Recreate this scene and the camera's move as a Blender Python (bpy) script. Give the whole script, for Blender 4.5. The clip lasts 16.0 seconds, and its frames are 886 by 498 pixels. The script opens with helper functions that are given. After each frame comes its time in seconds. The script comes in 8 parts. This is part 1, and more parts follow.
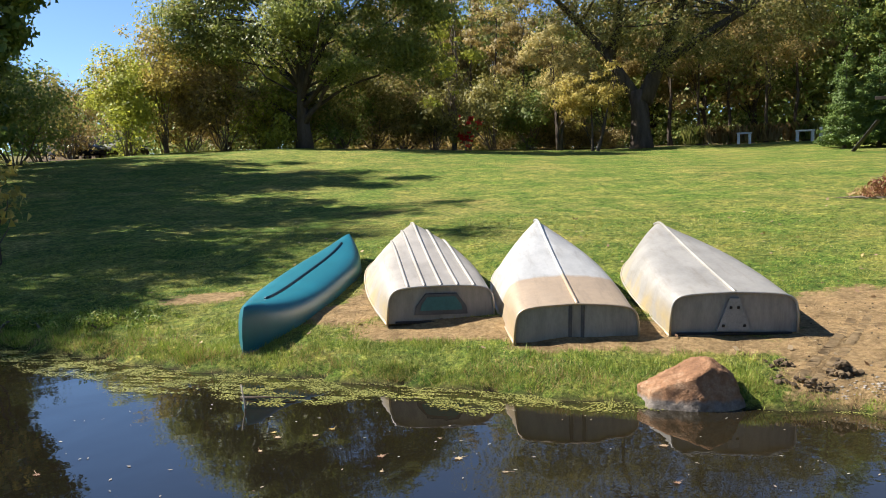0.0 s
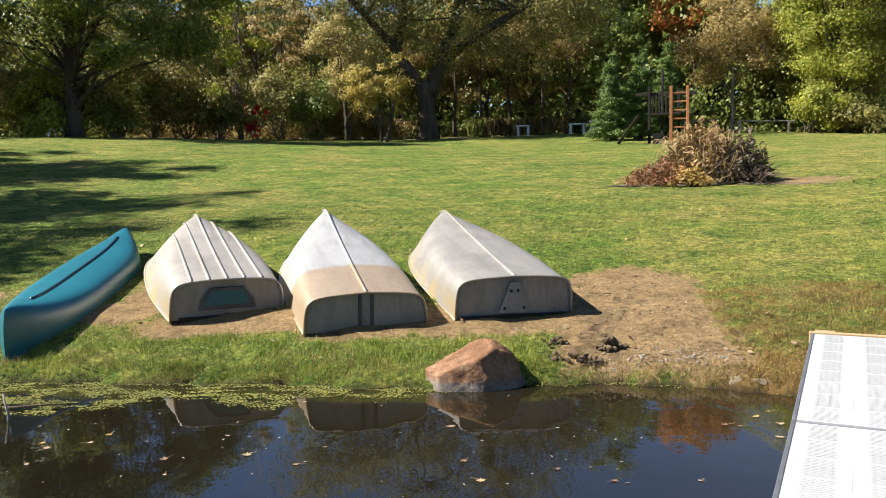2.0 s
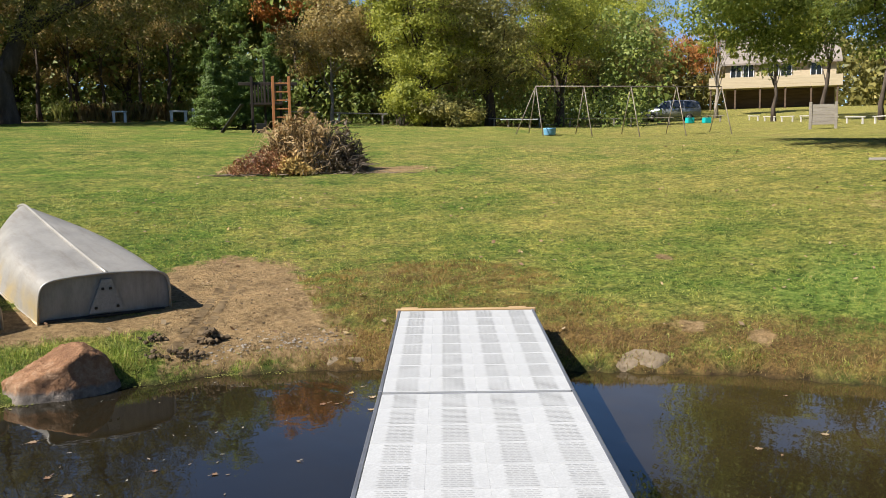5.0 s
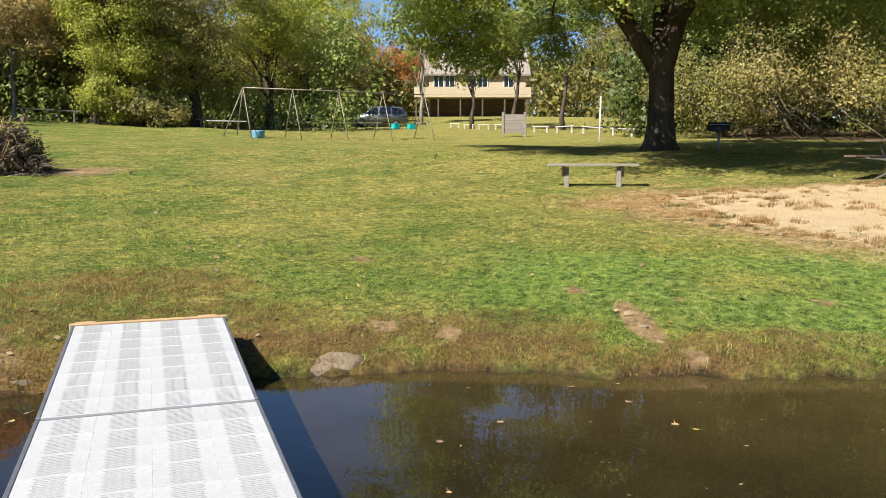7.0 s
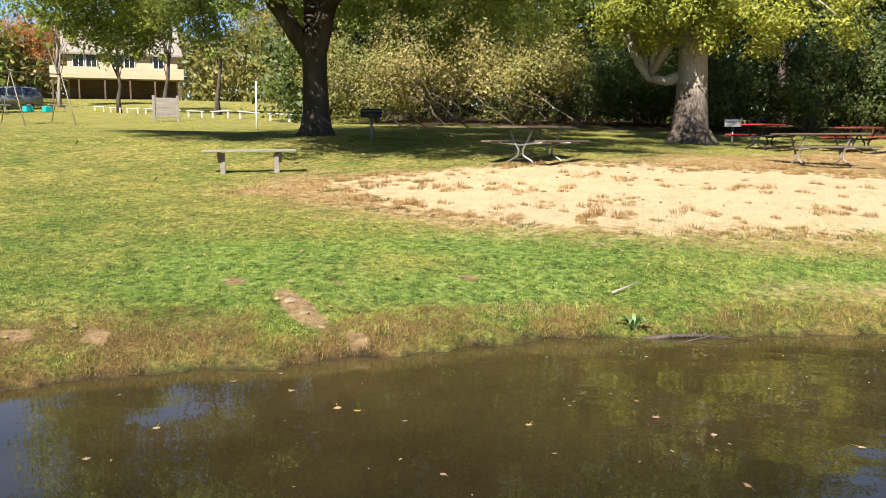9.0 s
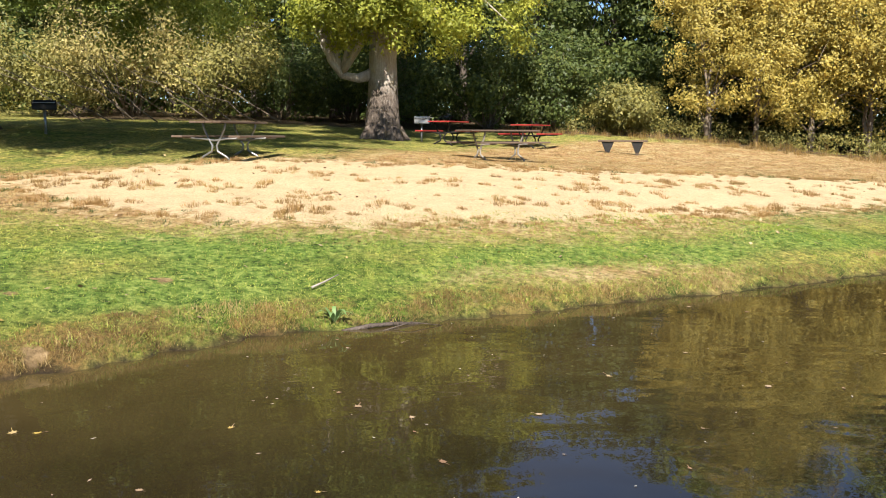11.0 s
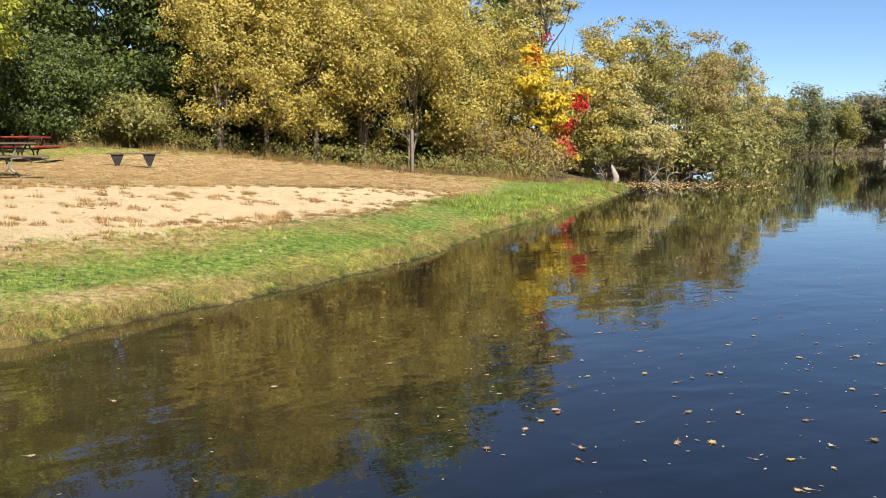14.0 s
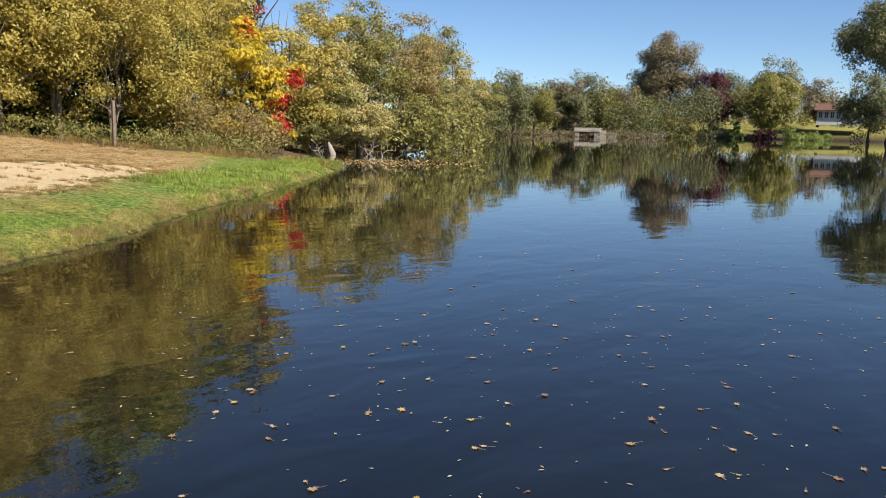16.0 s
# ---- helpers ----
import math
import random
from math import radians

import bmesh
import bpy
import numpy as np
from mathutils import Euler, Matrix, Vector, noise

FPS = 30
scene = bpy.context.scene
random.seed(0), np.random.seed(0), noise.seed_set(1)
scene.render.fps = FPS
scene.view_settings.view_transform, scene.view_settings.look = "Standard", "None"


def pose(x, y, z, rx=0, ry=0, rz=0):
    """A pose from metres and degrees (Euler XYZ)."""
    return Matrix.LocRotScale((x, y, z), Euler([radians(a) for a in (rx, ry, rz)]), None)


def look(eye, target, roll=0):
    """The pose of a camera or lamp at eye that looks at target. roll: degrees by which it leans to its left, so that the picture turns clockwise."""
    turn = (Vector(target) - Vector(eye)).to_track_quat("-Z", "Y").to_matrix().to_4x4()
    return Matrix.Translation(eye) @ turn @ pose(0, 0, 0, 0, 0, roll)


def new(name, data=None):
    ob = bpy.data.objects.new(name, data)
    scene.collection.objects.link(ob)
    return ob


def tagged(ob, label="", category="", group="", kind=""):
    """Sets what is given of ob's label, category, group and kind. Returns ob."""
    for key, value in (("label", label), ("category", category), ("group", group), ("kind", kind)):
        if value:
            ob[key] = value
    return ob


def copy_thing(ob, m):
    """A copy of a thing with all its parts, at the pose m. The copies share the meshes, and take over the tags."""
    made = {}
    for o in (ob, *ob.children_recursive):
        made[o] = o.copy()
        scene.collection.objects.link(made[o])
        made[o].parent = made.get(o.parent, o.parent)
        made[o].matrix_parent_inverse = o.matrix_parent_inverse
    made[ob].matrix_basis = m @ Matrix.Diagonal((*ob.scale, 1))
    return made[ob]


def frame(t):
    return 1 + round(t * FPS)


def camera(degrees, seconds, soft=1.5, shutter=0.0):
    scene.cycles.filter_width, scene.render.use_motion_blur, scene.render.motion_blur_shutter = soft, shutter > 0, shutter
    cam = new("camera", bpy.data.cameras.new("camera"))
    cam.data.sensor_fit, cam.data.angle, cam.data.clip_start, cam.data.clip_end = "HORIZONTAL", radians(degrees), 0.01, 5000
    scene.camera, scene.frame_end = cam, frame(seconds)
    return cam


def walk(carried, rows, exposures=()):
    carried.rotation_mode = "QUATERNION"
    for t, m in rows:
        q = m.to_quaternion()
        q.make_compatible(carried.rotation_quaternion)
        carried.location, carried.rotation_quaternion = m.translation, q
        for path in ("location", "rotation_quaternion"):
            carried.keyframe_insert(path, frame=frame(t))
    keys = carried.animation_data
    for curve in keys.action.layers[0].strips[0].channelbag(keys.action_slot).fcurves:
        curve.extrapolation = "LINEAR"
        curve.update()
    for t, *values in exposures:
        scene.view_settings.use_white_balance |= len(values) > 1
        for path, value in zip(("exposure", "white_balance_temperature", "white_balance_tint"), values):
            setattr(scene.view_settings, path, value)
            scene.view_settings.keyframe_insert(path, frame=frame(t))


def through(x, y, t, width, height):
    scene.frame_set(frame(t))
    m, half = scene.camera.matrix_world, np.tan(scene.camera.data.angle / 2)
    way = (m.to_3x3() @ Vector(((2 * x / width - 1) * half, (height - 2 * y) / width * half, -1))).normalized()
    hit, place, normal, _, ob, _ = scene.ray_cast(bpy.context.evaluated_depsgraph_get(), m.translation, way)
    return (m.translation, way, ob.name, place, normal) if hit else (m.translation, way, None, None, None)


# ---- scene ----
cam = camera(54.87, 16.0, soft=0.9)
PATH = [
    (0.0, -0.008, 0.004, 1.881, 85.54, 1.06, 8.00),
    (0.5, 0.004, 0.003, 1.877, 85.78, 1.08, 4.28),
    (1.0, 0.014, 0.002, 1.878, 85.80, 1.10, 0.72),
    (1.5, 0.023, 0.006, 1.874, 85.20, 1.12, -2.58),
    (2.0, 0.032, 0.009, 1.869, 84.66, 1.15, -5.94),
    (2.5, 0.049, 0.006, 1.872, 84.57, 1.03, -9.96),
    (3.0, 0.066, 0.019, 1.864, 84.57, 0.89, -14.40),
    (3.5, 0.084, 0.016, 1.865, 84.27, 0.84, -18.53),
    (6.0, 0.228, -0.071, 1.880, 83.51, 0.51, -41.43),
    (6.5, 0.300, -0.075, 1.874, 83.67, 0.27, -46.36),
    (7.0, 0.372, -0.098, 1.865, 83.61, -0.03, -50.59),
    (7.5, 0.431, -0.124, 1.859, 83.40, -0.24, -54.94),
    (8.0, 0.475, -0.110, 1.856, 83.34, -0.15, -60.69),
    (8.5, 0.509, -0.099, 1.861, 83.11, -0.02, -67.12),
    (9.0, 0.505, -0.101, 1.876, 82.62, 0.07, -72.98),
    (11.5, 0.516, -0.165, 1.877, 82.64, -0.06, -97.80),
    (12.0, 0.495, -0.198, 1.884, 82.95, 0.12, -102.94),
    (12.5, 0.439, -0.224, 1.900, 83.12, -0.03, -108.18),
    (13.0, 0.444, -0.251, 1.893, 83.24, 0.05, -113.13),
    (13.5, 0.454, -0.284, 1.888, 83.28, 0.23, -118.80),
    (14.0, 0.437, -0.340, 1.886, 83.11, 0.16, -124.11),
    (14.5, 0.412, -0.397, 1.893, 82.81, -0.03, -128.56),
    (15.0, 0.392, -0.460, 1.887, 82.59, -0.39, -132.50),
    (15.5, 0.369, -0.515, 1.870, 82.30, -0.92, -136.52),
    (16.0, 0.347, -0.546, 1.867, 81.75, -1.16, -142.57),
]
EXPOSE = [(0.0, 1.50), (1.0, 1.50), (2.0, 1.43), (3.0, 1.03), (3.7, 0.91), (6.0, 1.18), (7.0, 1.17), (8.5, 1.32), (9.2, 1.47), (11.5, 1.43), (12.5, 1.39), (14.0, 1.23), (15.3, 1.10), (16.0, 0.98)]
walk(cam, [(r[0], pose(*r[1:])) for r in PATH], [(t, e, 6350, 10) for t, e in EXPOSE])

# ---- light: a clear autumn midday ----
SUN_AZ, SUN_EL = -86.0, 44.0
to_sun = Vector((math.sin(radians(SUN_AZ)) * math.cos(radians(SUN_EL)), math.cos(radians(SUN_AZ)) * math.cos(radians(SUN_EL)), math.sin(radians(SUN_EL))))
world = bpy.data.worlds.new("world")
scene.world = world
world.use_nodes = True
sky = world.node_tree.nodes.new("ShaderNodeTexSky")
sky.sky_type, sky.sun_disc = "NISHITA", False
sky.sun_elevation, sky.sun_rotation = radians(SUN_EL), radians(SUN_AZ)
sky.air_density, sky.dust_density, sky.ozone_density = 1.0, 0.0, 5.0
sky.altitude = 2500
background = world.node_tree.nodes["Background"]
background.inputs["Strength"].default_value = 0.064
world.node_tree.links.new(sky.outputs["Color"], background.inputs["Color"])
sun = new("sun", bpy.data.lights.new("sun", "SUN"))
sun.data.energy, sun.data.angle, sun.data.color = 5.0, radians(0.55), (1.0, 0.935, 0.86)
sun.matrix_world = look(to_sun * 60, (0, 0, 0))

# ---- tools ----


def mesh_of(name, verts, faces, mat=None, smooth=False):
    me = bpy.data.meshes.new(name)
    me.from_pydata([tuple(map(float, v)) for v in verts], [], [tuple(f) for f in faces])
    if mat:
        me.materials.append(mat)
    if smooth:
        me.polygons.foreach_set("use_smooth", [True] * len(me.polygons))
    me.update()
    return me


def quads(name, verts, per, mat, smooth=False):
    """A mesh of loose faces of `per` corners each, from an (n * per, 3) array."""
    me = bpy.data.meshes.new(name)
    n = len(verts) // per
    me.vertices.add(n * per)
    me.vertices.foreach_set("co", np.asarray(verts, np.float32).ravel())
    me.loops.add(n * per)
    me.loops.foreach_set("vertex_index", np.arange(n * per, dtype=np.int32))
    me.polygons.add(n)
    me.polygons.foreach_set("loop_start", np.arange(0, n * per, per, dtype=np.int32))
    me.materials.append(mat)
    me.update(calc_edges=True)
    return me


def put(name, data, parent=None, m=None, label="", category="", group="", kind=""):
    ob = new(name, data)
    if m is not None:
        ob.matrix_basis = m
    if parent:
        ob.parent = parent
    return tagged(ob, label, category, group, kind)


def part(name, bm, material, parent, label=""):
    """Links a bmesh as one mesh object under a thing or under a part."""
    me = bpy.data.meshes.new(name)
    bm.to_mesh(me)
    bm.free()
    me.materials.append(material)
    return put(name, me, parent, label=label)


def box(sx, sy, sz, m=None, bevel=0.006, bm=None):
    """A bevelled box of that size round the origin, moved by m."""
    one = bmesh.new()
    bmesh.ops.create_cube(one, size=1, matrix=Matrix.Diagonal((sx, sy, sz, 1)))
    if bevel:
        bmesh.ops.bevel(one, geom=one.edges[:], offset=min(bevel, 0.45 * min(sx, sy, sz)), segments=1, affect="EDGES")
    if m is not None:
        bmesh.ops.transform(one, matrix=m, verts=one.verts)
    if bm is None:
        return one
    me = bpy.data.meshes.new("tmp")
    one.to_mesh(me)
    one.free()
    bm.from_mesh(me)
    bpy.data.meshes.remove(me)
    return bm


def tube_arrays(path, radii, sides=8):
    """Vertices and faces of a tapered tube along a path, its ends closed."""
    path = [Vector(p) for p in path]
    verts, faces = [], []
    side = None
    for i, p in enumerate(path):
        d = (path[min(i + 1, len(path) - 1)] - path[max(i - 1, 0)]).normalized()
        if side is None:
            side = d.orthogonal().normalized()
        side = (side - d * side.dot(d)).normalized()
        other = d.cross(side)
        for k in range(sides):
            a = 2 * math.pi * k / sides
            verts.append(p + (side * math.cos(a) + other * math.sin(a)) * radii[i])
    for i in range(len(path) - 1):
        for k in range(sides):
            a, b = i * sides + k, i * sides + (k + 1) % sides
            faces.append((a, b, b + sides, a + sides))
    n = len(path) * sides
    faces.append(tuple(range(sides))[::-1])
    faces.append(tuple(range(n - sides, n)))
    return verts, faces


def tubes(name, lines, mat, sides=8, smooth=True):
    verts, faces = [], []
    for path, radii in lines:
        v, f = tube_arrays(path, radii, sides)
        k = len(verts)
        verts += v
        faces += [tuple(i + k for i in q) for q in f]
    return mesh_of(name, verts, faces, mat, smooth)


def rod(a, b, r, sides=8):
    return [a, b], [r, r]


def spot(az, d):
    """The place d metres off, az degrees clockwise from +y."""
    x, y = d * math.sin(radians(az)), d * math.cos(radians(az))
    return x, y, float(height(x, y))

# ---- materials ----


class Nodes:
    def __init__(self, name, roughness=0.8, specular=0.3, metallic=0.0):
        self.mat = bpy.data.materials.new(name)
        self.mat.use_nodes = True
        self.t = self.mat.node_tree
        self.b = self.t.nodes["Principled BSDF"]
        self.b.inputs["Roughness"].default_value = roughness
        self.b.inputs["Specular IOR Level"].default_value = specular
        self.b.inputs["Metallic"].default_value = metallic

    def node(self, kind, **inputs):
        n = self.t.nodes.new(kind)
        for k, v in inputs.items():
            n.inputs[k].default_value = v
        return n

    def link(self, a, b):
        self.t.links.new(a, b)

    def place(self, scale=(1, 1, 1), world=False):
        if world:
            src = self.node("ShaderNodeNewGeometry").outputs["Position"]
        else:
            src = self.node("ShaderNodeTexCoord").outputs["Object"]
        m = self.node("ShaderNodeMapping")
        m.inputs["Scale"].default_value = scale
        self.link(src, m.inputs["Vector"])
        return m.outputs["Vector"]

    def noise(self, scale, detail=5.0, rough=0.6, stretch=(1, 1, 1), world=False, distort=0.0):
        n = self.node("ShaderNodeTexNoise", Scale=scale, Detail=detail, Roughness=rough, Distortion=distort)
        self.link(self.place(stretch, world), n.inputs["Vector"])
        return n.outputs["Fac"]

    def ramp(self, fac, stops):
        r = self.node("ShaderNodeValToRGB")
        e = r.color_ramp.elements
        while len(e) > 1:
            e.remove(e[-1])
        for i, (p, c) in enumerate(stops):
            q = e[0] if i == 0 else e.new(p)
            q.position = p
            q.color = (*c, 1) if len(c) == 3 else c
        self.link(fac, r.inputs["Fac"])
        return r.outputs["Color"]

    def mask(self, fac, lo, hi):
        n = self.node("ShaderNodeMapRange")
        n.inputs["From Min"].default_value, n.inputs["From Max"].default_value = lo, hi
        self.link(fac, n.inputs["Value"])
        return n.outputs["Result"]

    def mix(self, fac, a, b, blend="MIX"):
        n = self.node("ShaderNodeMix")
        n.data_type, n.blend_type = "RGBA", blend
        for v, i in ((fac, 0), (a, 6), (b, 7)):
            if isinstance(v, (int, float)):
                n.inputs[i].default_value = v
            elif isinstance(v, tuple):
                n.inputs[i].default_value = (*v, 1)
            else:
                self.link(v, n.inputs[i])
        return n.outputs[2]

    def maths(self, op, a, b=0.0):
        n = self.node("ShaderNodeMath")
        n.operation = op
        for v, i in ((a, 0), (b, 1)):
            if isinstance(v, (int, float)):
                n.inputs[i].default_value = v
            else:
                self.link(v, n.inputs[i])
        return n.outputs[0]

    def attribute(self, name):
        n = self.node("ShaderNodeAttribute")
        n.attribute_name = name
        return n.outputs["Fac"]

    def colour(self, c):
        if isinstance(c, tuple):
            self.b.inputs["Base Color"].default_value = (*c, 1)
        else:
            self.link(c, self.b.inputs["Base Color"])
        return self

    def rough(self, r):
        self.link(r, self.b.inputs["Roughness"])
        return self

    def bump(self, fac, strength=0.3, distance=0.01):
        n = self.node("ShaderNodeBump", Strength=strength, Distance=distance)
        self.link(fac, n.inputs["Height"])
        self.link(n.outputs["Normal"], self.b.inputs["Normal"])
        return self


def surface(name, dark, light, scale=6, roughness=0.75, grain=60, stretch=(1, 1, 1), specular=0.3, metallic=0.0, bump=0.3, depth=0.005, random_tone=0.0):
    """A worn surface: broad blotches, fine grain and relief."""
    m = Nodes(name, roughness, specular, metallic)
    c = m.ramp(m.noise(scale, 6, 0.65, stretch), [(0.25, dark), (0.75, light)])
    g = m.noise(grain, 4, 0.7, stretch)
    c = m.mix(0.55, c, m.ramp(g, [(0.3, (0.55, 0.55, 0.55)), (0.7, (1, 1, 1))]), "MULTIPLY")
    if random_tone:
        o = m.node("ShaderNodeObjectInfo")
        c = m.mix(random_tone, c, m.ramp(o.outputs["Random"], [(0, (0.5, 0.5, 0.5)), (1, (1, 1, 1))]), "MULTIPLY")
    m.colour(c).bump(g, bump, depth)
    m.rough(m.mask(g, 0, 1 / max(roughness, 0.05)))
    r = m.node("ShaderNodeMapRange")
    r.inputs["To Min"].default_value, r.inputs["To Max"].default_value = max(0.05, roughness - 0.15), min(1, roughness + 0.12)
    m.link(g, r.inputs["Value"])
    m.rough(r.outputs["Result"])
    return m.mat


def foliage(name, *tones, through=0.45, gloss=0.55, gain=1.4, patches=None, tone=1.3, swing=0.5):
    """Leaves: each one its own tone, light shining through."""
    m = Nodes(name, gloss, 0.35)
    geo = m.node("ShaderNodeNewGeometry")
    stops = [(i / max(1, len(tones) - 1), c) for i, c in enumerate(tones)]
    drift = m.mask(m.noise(tone, 4, 0.65), 0.32, 0.68)
    leafy = m.ramp(m.maths("ADD", m.maths("MULTIPLY", geo.outputs["Random Per Island"], 1 - swing), m.maths("MULTIPLY", drift, swing)), stops)
    patch = m.ramp(m.noise(0.55, 3, 0.6), [(0.3, tuple(v * gain for v in (0.7, 0.72, 0.66))), (0.7, tuple(v * gain for v in (1.15, 1.12, 1.0)))])
    leafy = m.mix(1.0, leafy, patch, "MULTIPLY")
    if patches:
        leafy = m.mix(1.0, leafy, m.ramp(m.noise(patches, 5, 0.7), [(0.35, (0.5, 0.5, 0.42)), (0.5, (1.0, 1.0, 0.95)), (0.65, (1.35, 1.25, 1.15))]), "MULTIPLY")
    m.colour(leafy)
    tr = m.node("ShaderNodeBsdfTranslucent")
    m.link(leafy, tr.inputs["Color"])
    mx = m.node("ShaderNodeMixShader", Fac=through)
    m.link(m.b.outputs["BSDF"], mx.inputs[1])
    m.link(tr.outputs["BSDF"], mx.inputs[2])
    m.link(mx.outputs["Shader"], m.t.nodes["Material Output"].inputs["Surface"])
    return m.mat


def ground_material():
    m = Nodes("ground", 0.95, 0.15)
    fine, mid, broad = m.noise(24, 8, 0.85, world=True), m.noise(5, 6, 0.75, world=True), m.noise(0.35, 4, 0.6, world=True)
    clod, tuft, hue = m.noise(9, 6, 0.75, world=True), m.noise(1.9, 7, 0.78, world=True), m.noise(0.7, 6, 0.7, world=True)
    mow = m.noise(0.9, 3, 0.6, (0.25, 1.6, 1), world=True)
    green = m.ramp(fine, [(0.34, (0.012, 0.034, 0.004)), (0.5, (0.083, 0.138, 0.018)), (0.66, (0.25, 0.30, 0.07))])
    yellow = m.ramp(fine, [(0.34, (0.04, 0.044, 0.009)), (0.5, (0.225, 0.205, 0.05)), (0.66, (0.44, 0.40, 0.15))])
    swing = m.maths("ADD", m.maths("MULTIPLY", m.maths("SUBTRACT", hue, 0.5), 2.2), m.maths("MULTIPLY", m.maths("SUBTRACT", tuft, 0.5), 1.8))
    grass = m.mix(m.mask(m.maths("ADD", m.attribute("dry"), swing), 0.1, 0.95), green, yellow)
    dry = m.ramp(fine, [(0.33, (0.10, 0.075, 0.028)), (0.67, (0.37, 0.29, 0.12))])
    thin = m.mask(m.maths("ADD", m.maths("MULTIPLY", tuft, 0.75), m.maths("MULTIPLY", broad, 0.7)), 0.74, 0.98)
    grass = m.mix(m.maths("MULTIPLY", thin, m.maths("MULTIPLY", m.attribute("dry"), 0.8)), grass, dry)
    grass = m.mix(0.6, grass, m.ramp(mow, [(0.35, (0.72, 0.78, 0.7)), (0.65, (1.1, 1.08, 1.0))]), "MULTIPLY")
    grass = m.mix(0.9, grass, m.ramp(clod, [(0.36, (0.28, 0.36, 0.26)), (0.5, (1.0, 1.0, 1.0)), (0.64, (1.75, 1.6, 1.35))]), "MULTIPLY")
    grass = m.mix(0.7, grass, m.ramp(tuft, [(0.34, (0.6, 0.68, 0.58)), (0.5, (1.02, 1.02, 1.0)), (0.66, (1.38, 1.3, 1.2))]), "MULTIPLY")
    lush_on = m.mask(m.maths("ADD", m.attribute("lush"), m.maths("MULTIPLY", m.maths("ADD", mid, tuft), 0.5)), 0.75, 1.2)
    grass = m.mix(m.maths("MULTIPLY", lush_on, 0.85), grass, m.ramp(clod, [(0.36, (0.018, 0.042, 0.007)), (0.5, (0.105, 0.175, 0.027)), (0.64, (0.27, 0.33, 0.08))]))
    edge = m.maths("SUBTRACT", m.maths("ADD", m.maths("MULTIPLY", mid, 0.9), m.maths("MULTIPLY", fine, 0.25)), 0.57)
    straw_on = m.mask(m.maths("ADD", m.attribute("straw"), m.maths("ADD", m.maths("MULTIPLY", edge, 1.2), m.maths("MULTIPLY", swing, 0.35))), 0.35, 0.75)
    rust = m.ramp(clod, [(0.34, (0.10, 0.05, 0.02)), (0.5, (0.29, 0.165, 0.065)), (0.66, (0.46, 0.29, 0.13))])
    pale = m.ramp(clod, [(0.34, (0.20, 0.15, 0.06)), (0.5, (0.40, 0.30, 0.14)), (0.66, (0.56, 0.44, 0.24))])
    straw = m.mix(m.mask(tuft, 0.42, 0.6), rust, pale)
    straw = m.mix(m.maths("MULTIPLY", m.mask(mid, 0.58, 0.7), 0.7), straw, (0.16, 0.15, 0.04))
    c = m.mix(straw_on, grass, straw)
    matted = m.ramp(fine, [(0.36, (0.04, 0.026, 0.011)), (0.5, (0.15, 0.098, 0.034)), (0.66, (0.31, 0.20, 0.08))])
    matted = m.mix(0.7, matted, m.ramp(tuft, [(0.36, (0.5, 0.48, 0.45)), (0.62, (1.35, 1.3, 1.15))]), "MULTIPLY")
    c = m.mix(m.mask(m.maths("ADD", m.attribute("thatch"), m.maths("ADD", m.maths("MULTIPLY", edge, 1.4), m.maths("MULTIPLY", swing, 0.25))), 0.25, 0.8), c, matted)
    soil = m.ramp(m.noise(18, 6, 0.75, world=True), [(0.25, (0.10, 0.066, 0.032)), (0.5, (0.27, 0.185, 0.09)), (0.8, (0.44, 0.33, 0.185))])
    soil = m.mix(0.75, soil, m.ramp(m.noise(3.1, 7, 0.75, world=True), [(0.36, (0.45, 0.42, 0.38)), (0.5, (1.0, 0.97, 0.92)), (0.66, (1.3, 1.22, 1.1))]), "MULTIPLY")
    soil_on = m.mask(m.maths("MULTIPLY", m.attribute("soil"), m.maths("ADD", 1.0, m.maths("ADD", m.maths("MULTIPLY", edge, 2.4), m.maths("MULTIPLY", swing, 0.45)))), 0.34, 0.5)
    c = m.mix(soil_on, c, soil)
    sand = m.ramp(m.noise(30, 6, 0.7, world=True), [(0.25, (0.35, 0.25, 0.13)), (0.55, (0.55, 0.425, 0.25)), (0.85, (0.62, 0.49, 0.31))])
    sand = m.mix(0.5, sand, m.ramp(tuft, [(0.36, (0.78, 0.72, 0.62)), (0.56, (1.05, 1.03, 1.0))]), "MULTIPLY")
    sand_on = m.mask(m.maths("ADD", m.attribute("sand"), m.maths("ADD", m.maths("MULTIPLY", edge, 1.3), m.maths("MULTIPLY", swing, 0.3))), 0.42, 0.6)
    c = m.mix(sand_on, c, sand)
    # wet mud at the waterline, darkened further as painted shadow below the lip
    mud_and_shade = m.mask(m.attribute("wet"), 0.3, 0.8)
    c = m.mix(mud_and_shade, c, m.ramp(clod, [(0.36, (0.012, 0.008, 0.005)), (0.64, (0.05, 0.035, 0.019))]))
    litter = m.ramp(clod, [(0.3, (0.03, 0.022, 0.014)), (0.5, (0.085, 0.058, 0.03)), (0.7, (0.17, 0.11, 0.05))])
    c = m.mix(m.mask(m.maths("ADD", m.attribute("litter"), m.maths("MULTIPLY", edge, 0.8)), 0.35, 0.65), c, litter)
    m.colour(c)
    m.bump(m.maths("ADD", m.maths("MULTIPLY", fine, 0.5), m.maths("ADD", m.maths("MULTIPLY", clod, 0.7), m.maths("MULTIPLY", mid, 0.8))), 1.0, 0.07)
    return m.mat


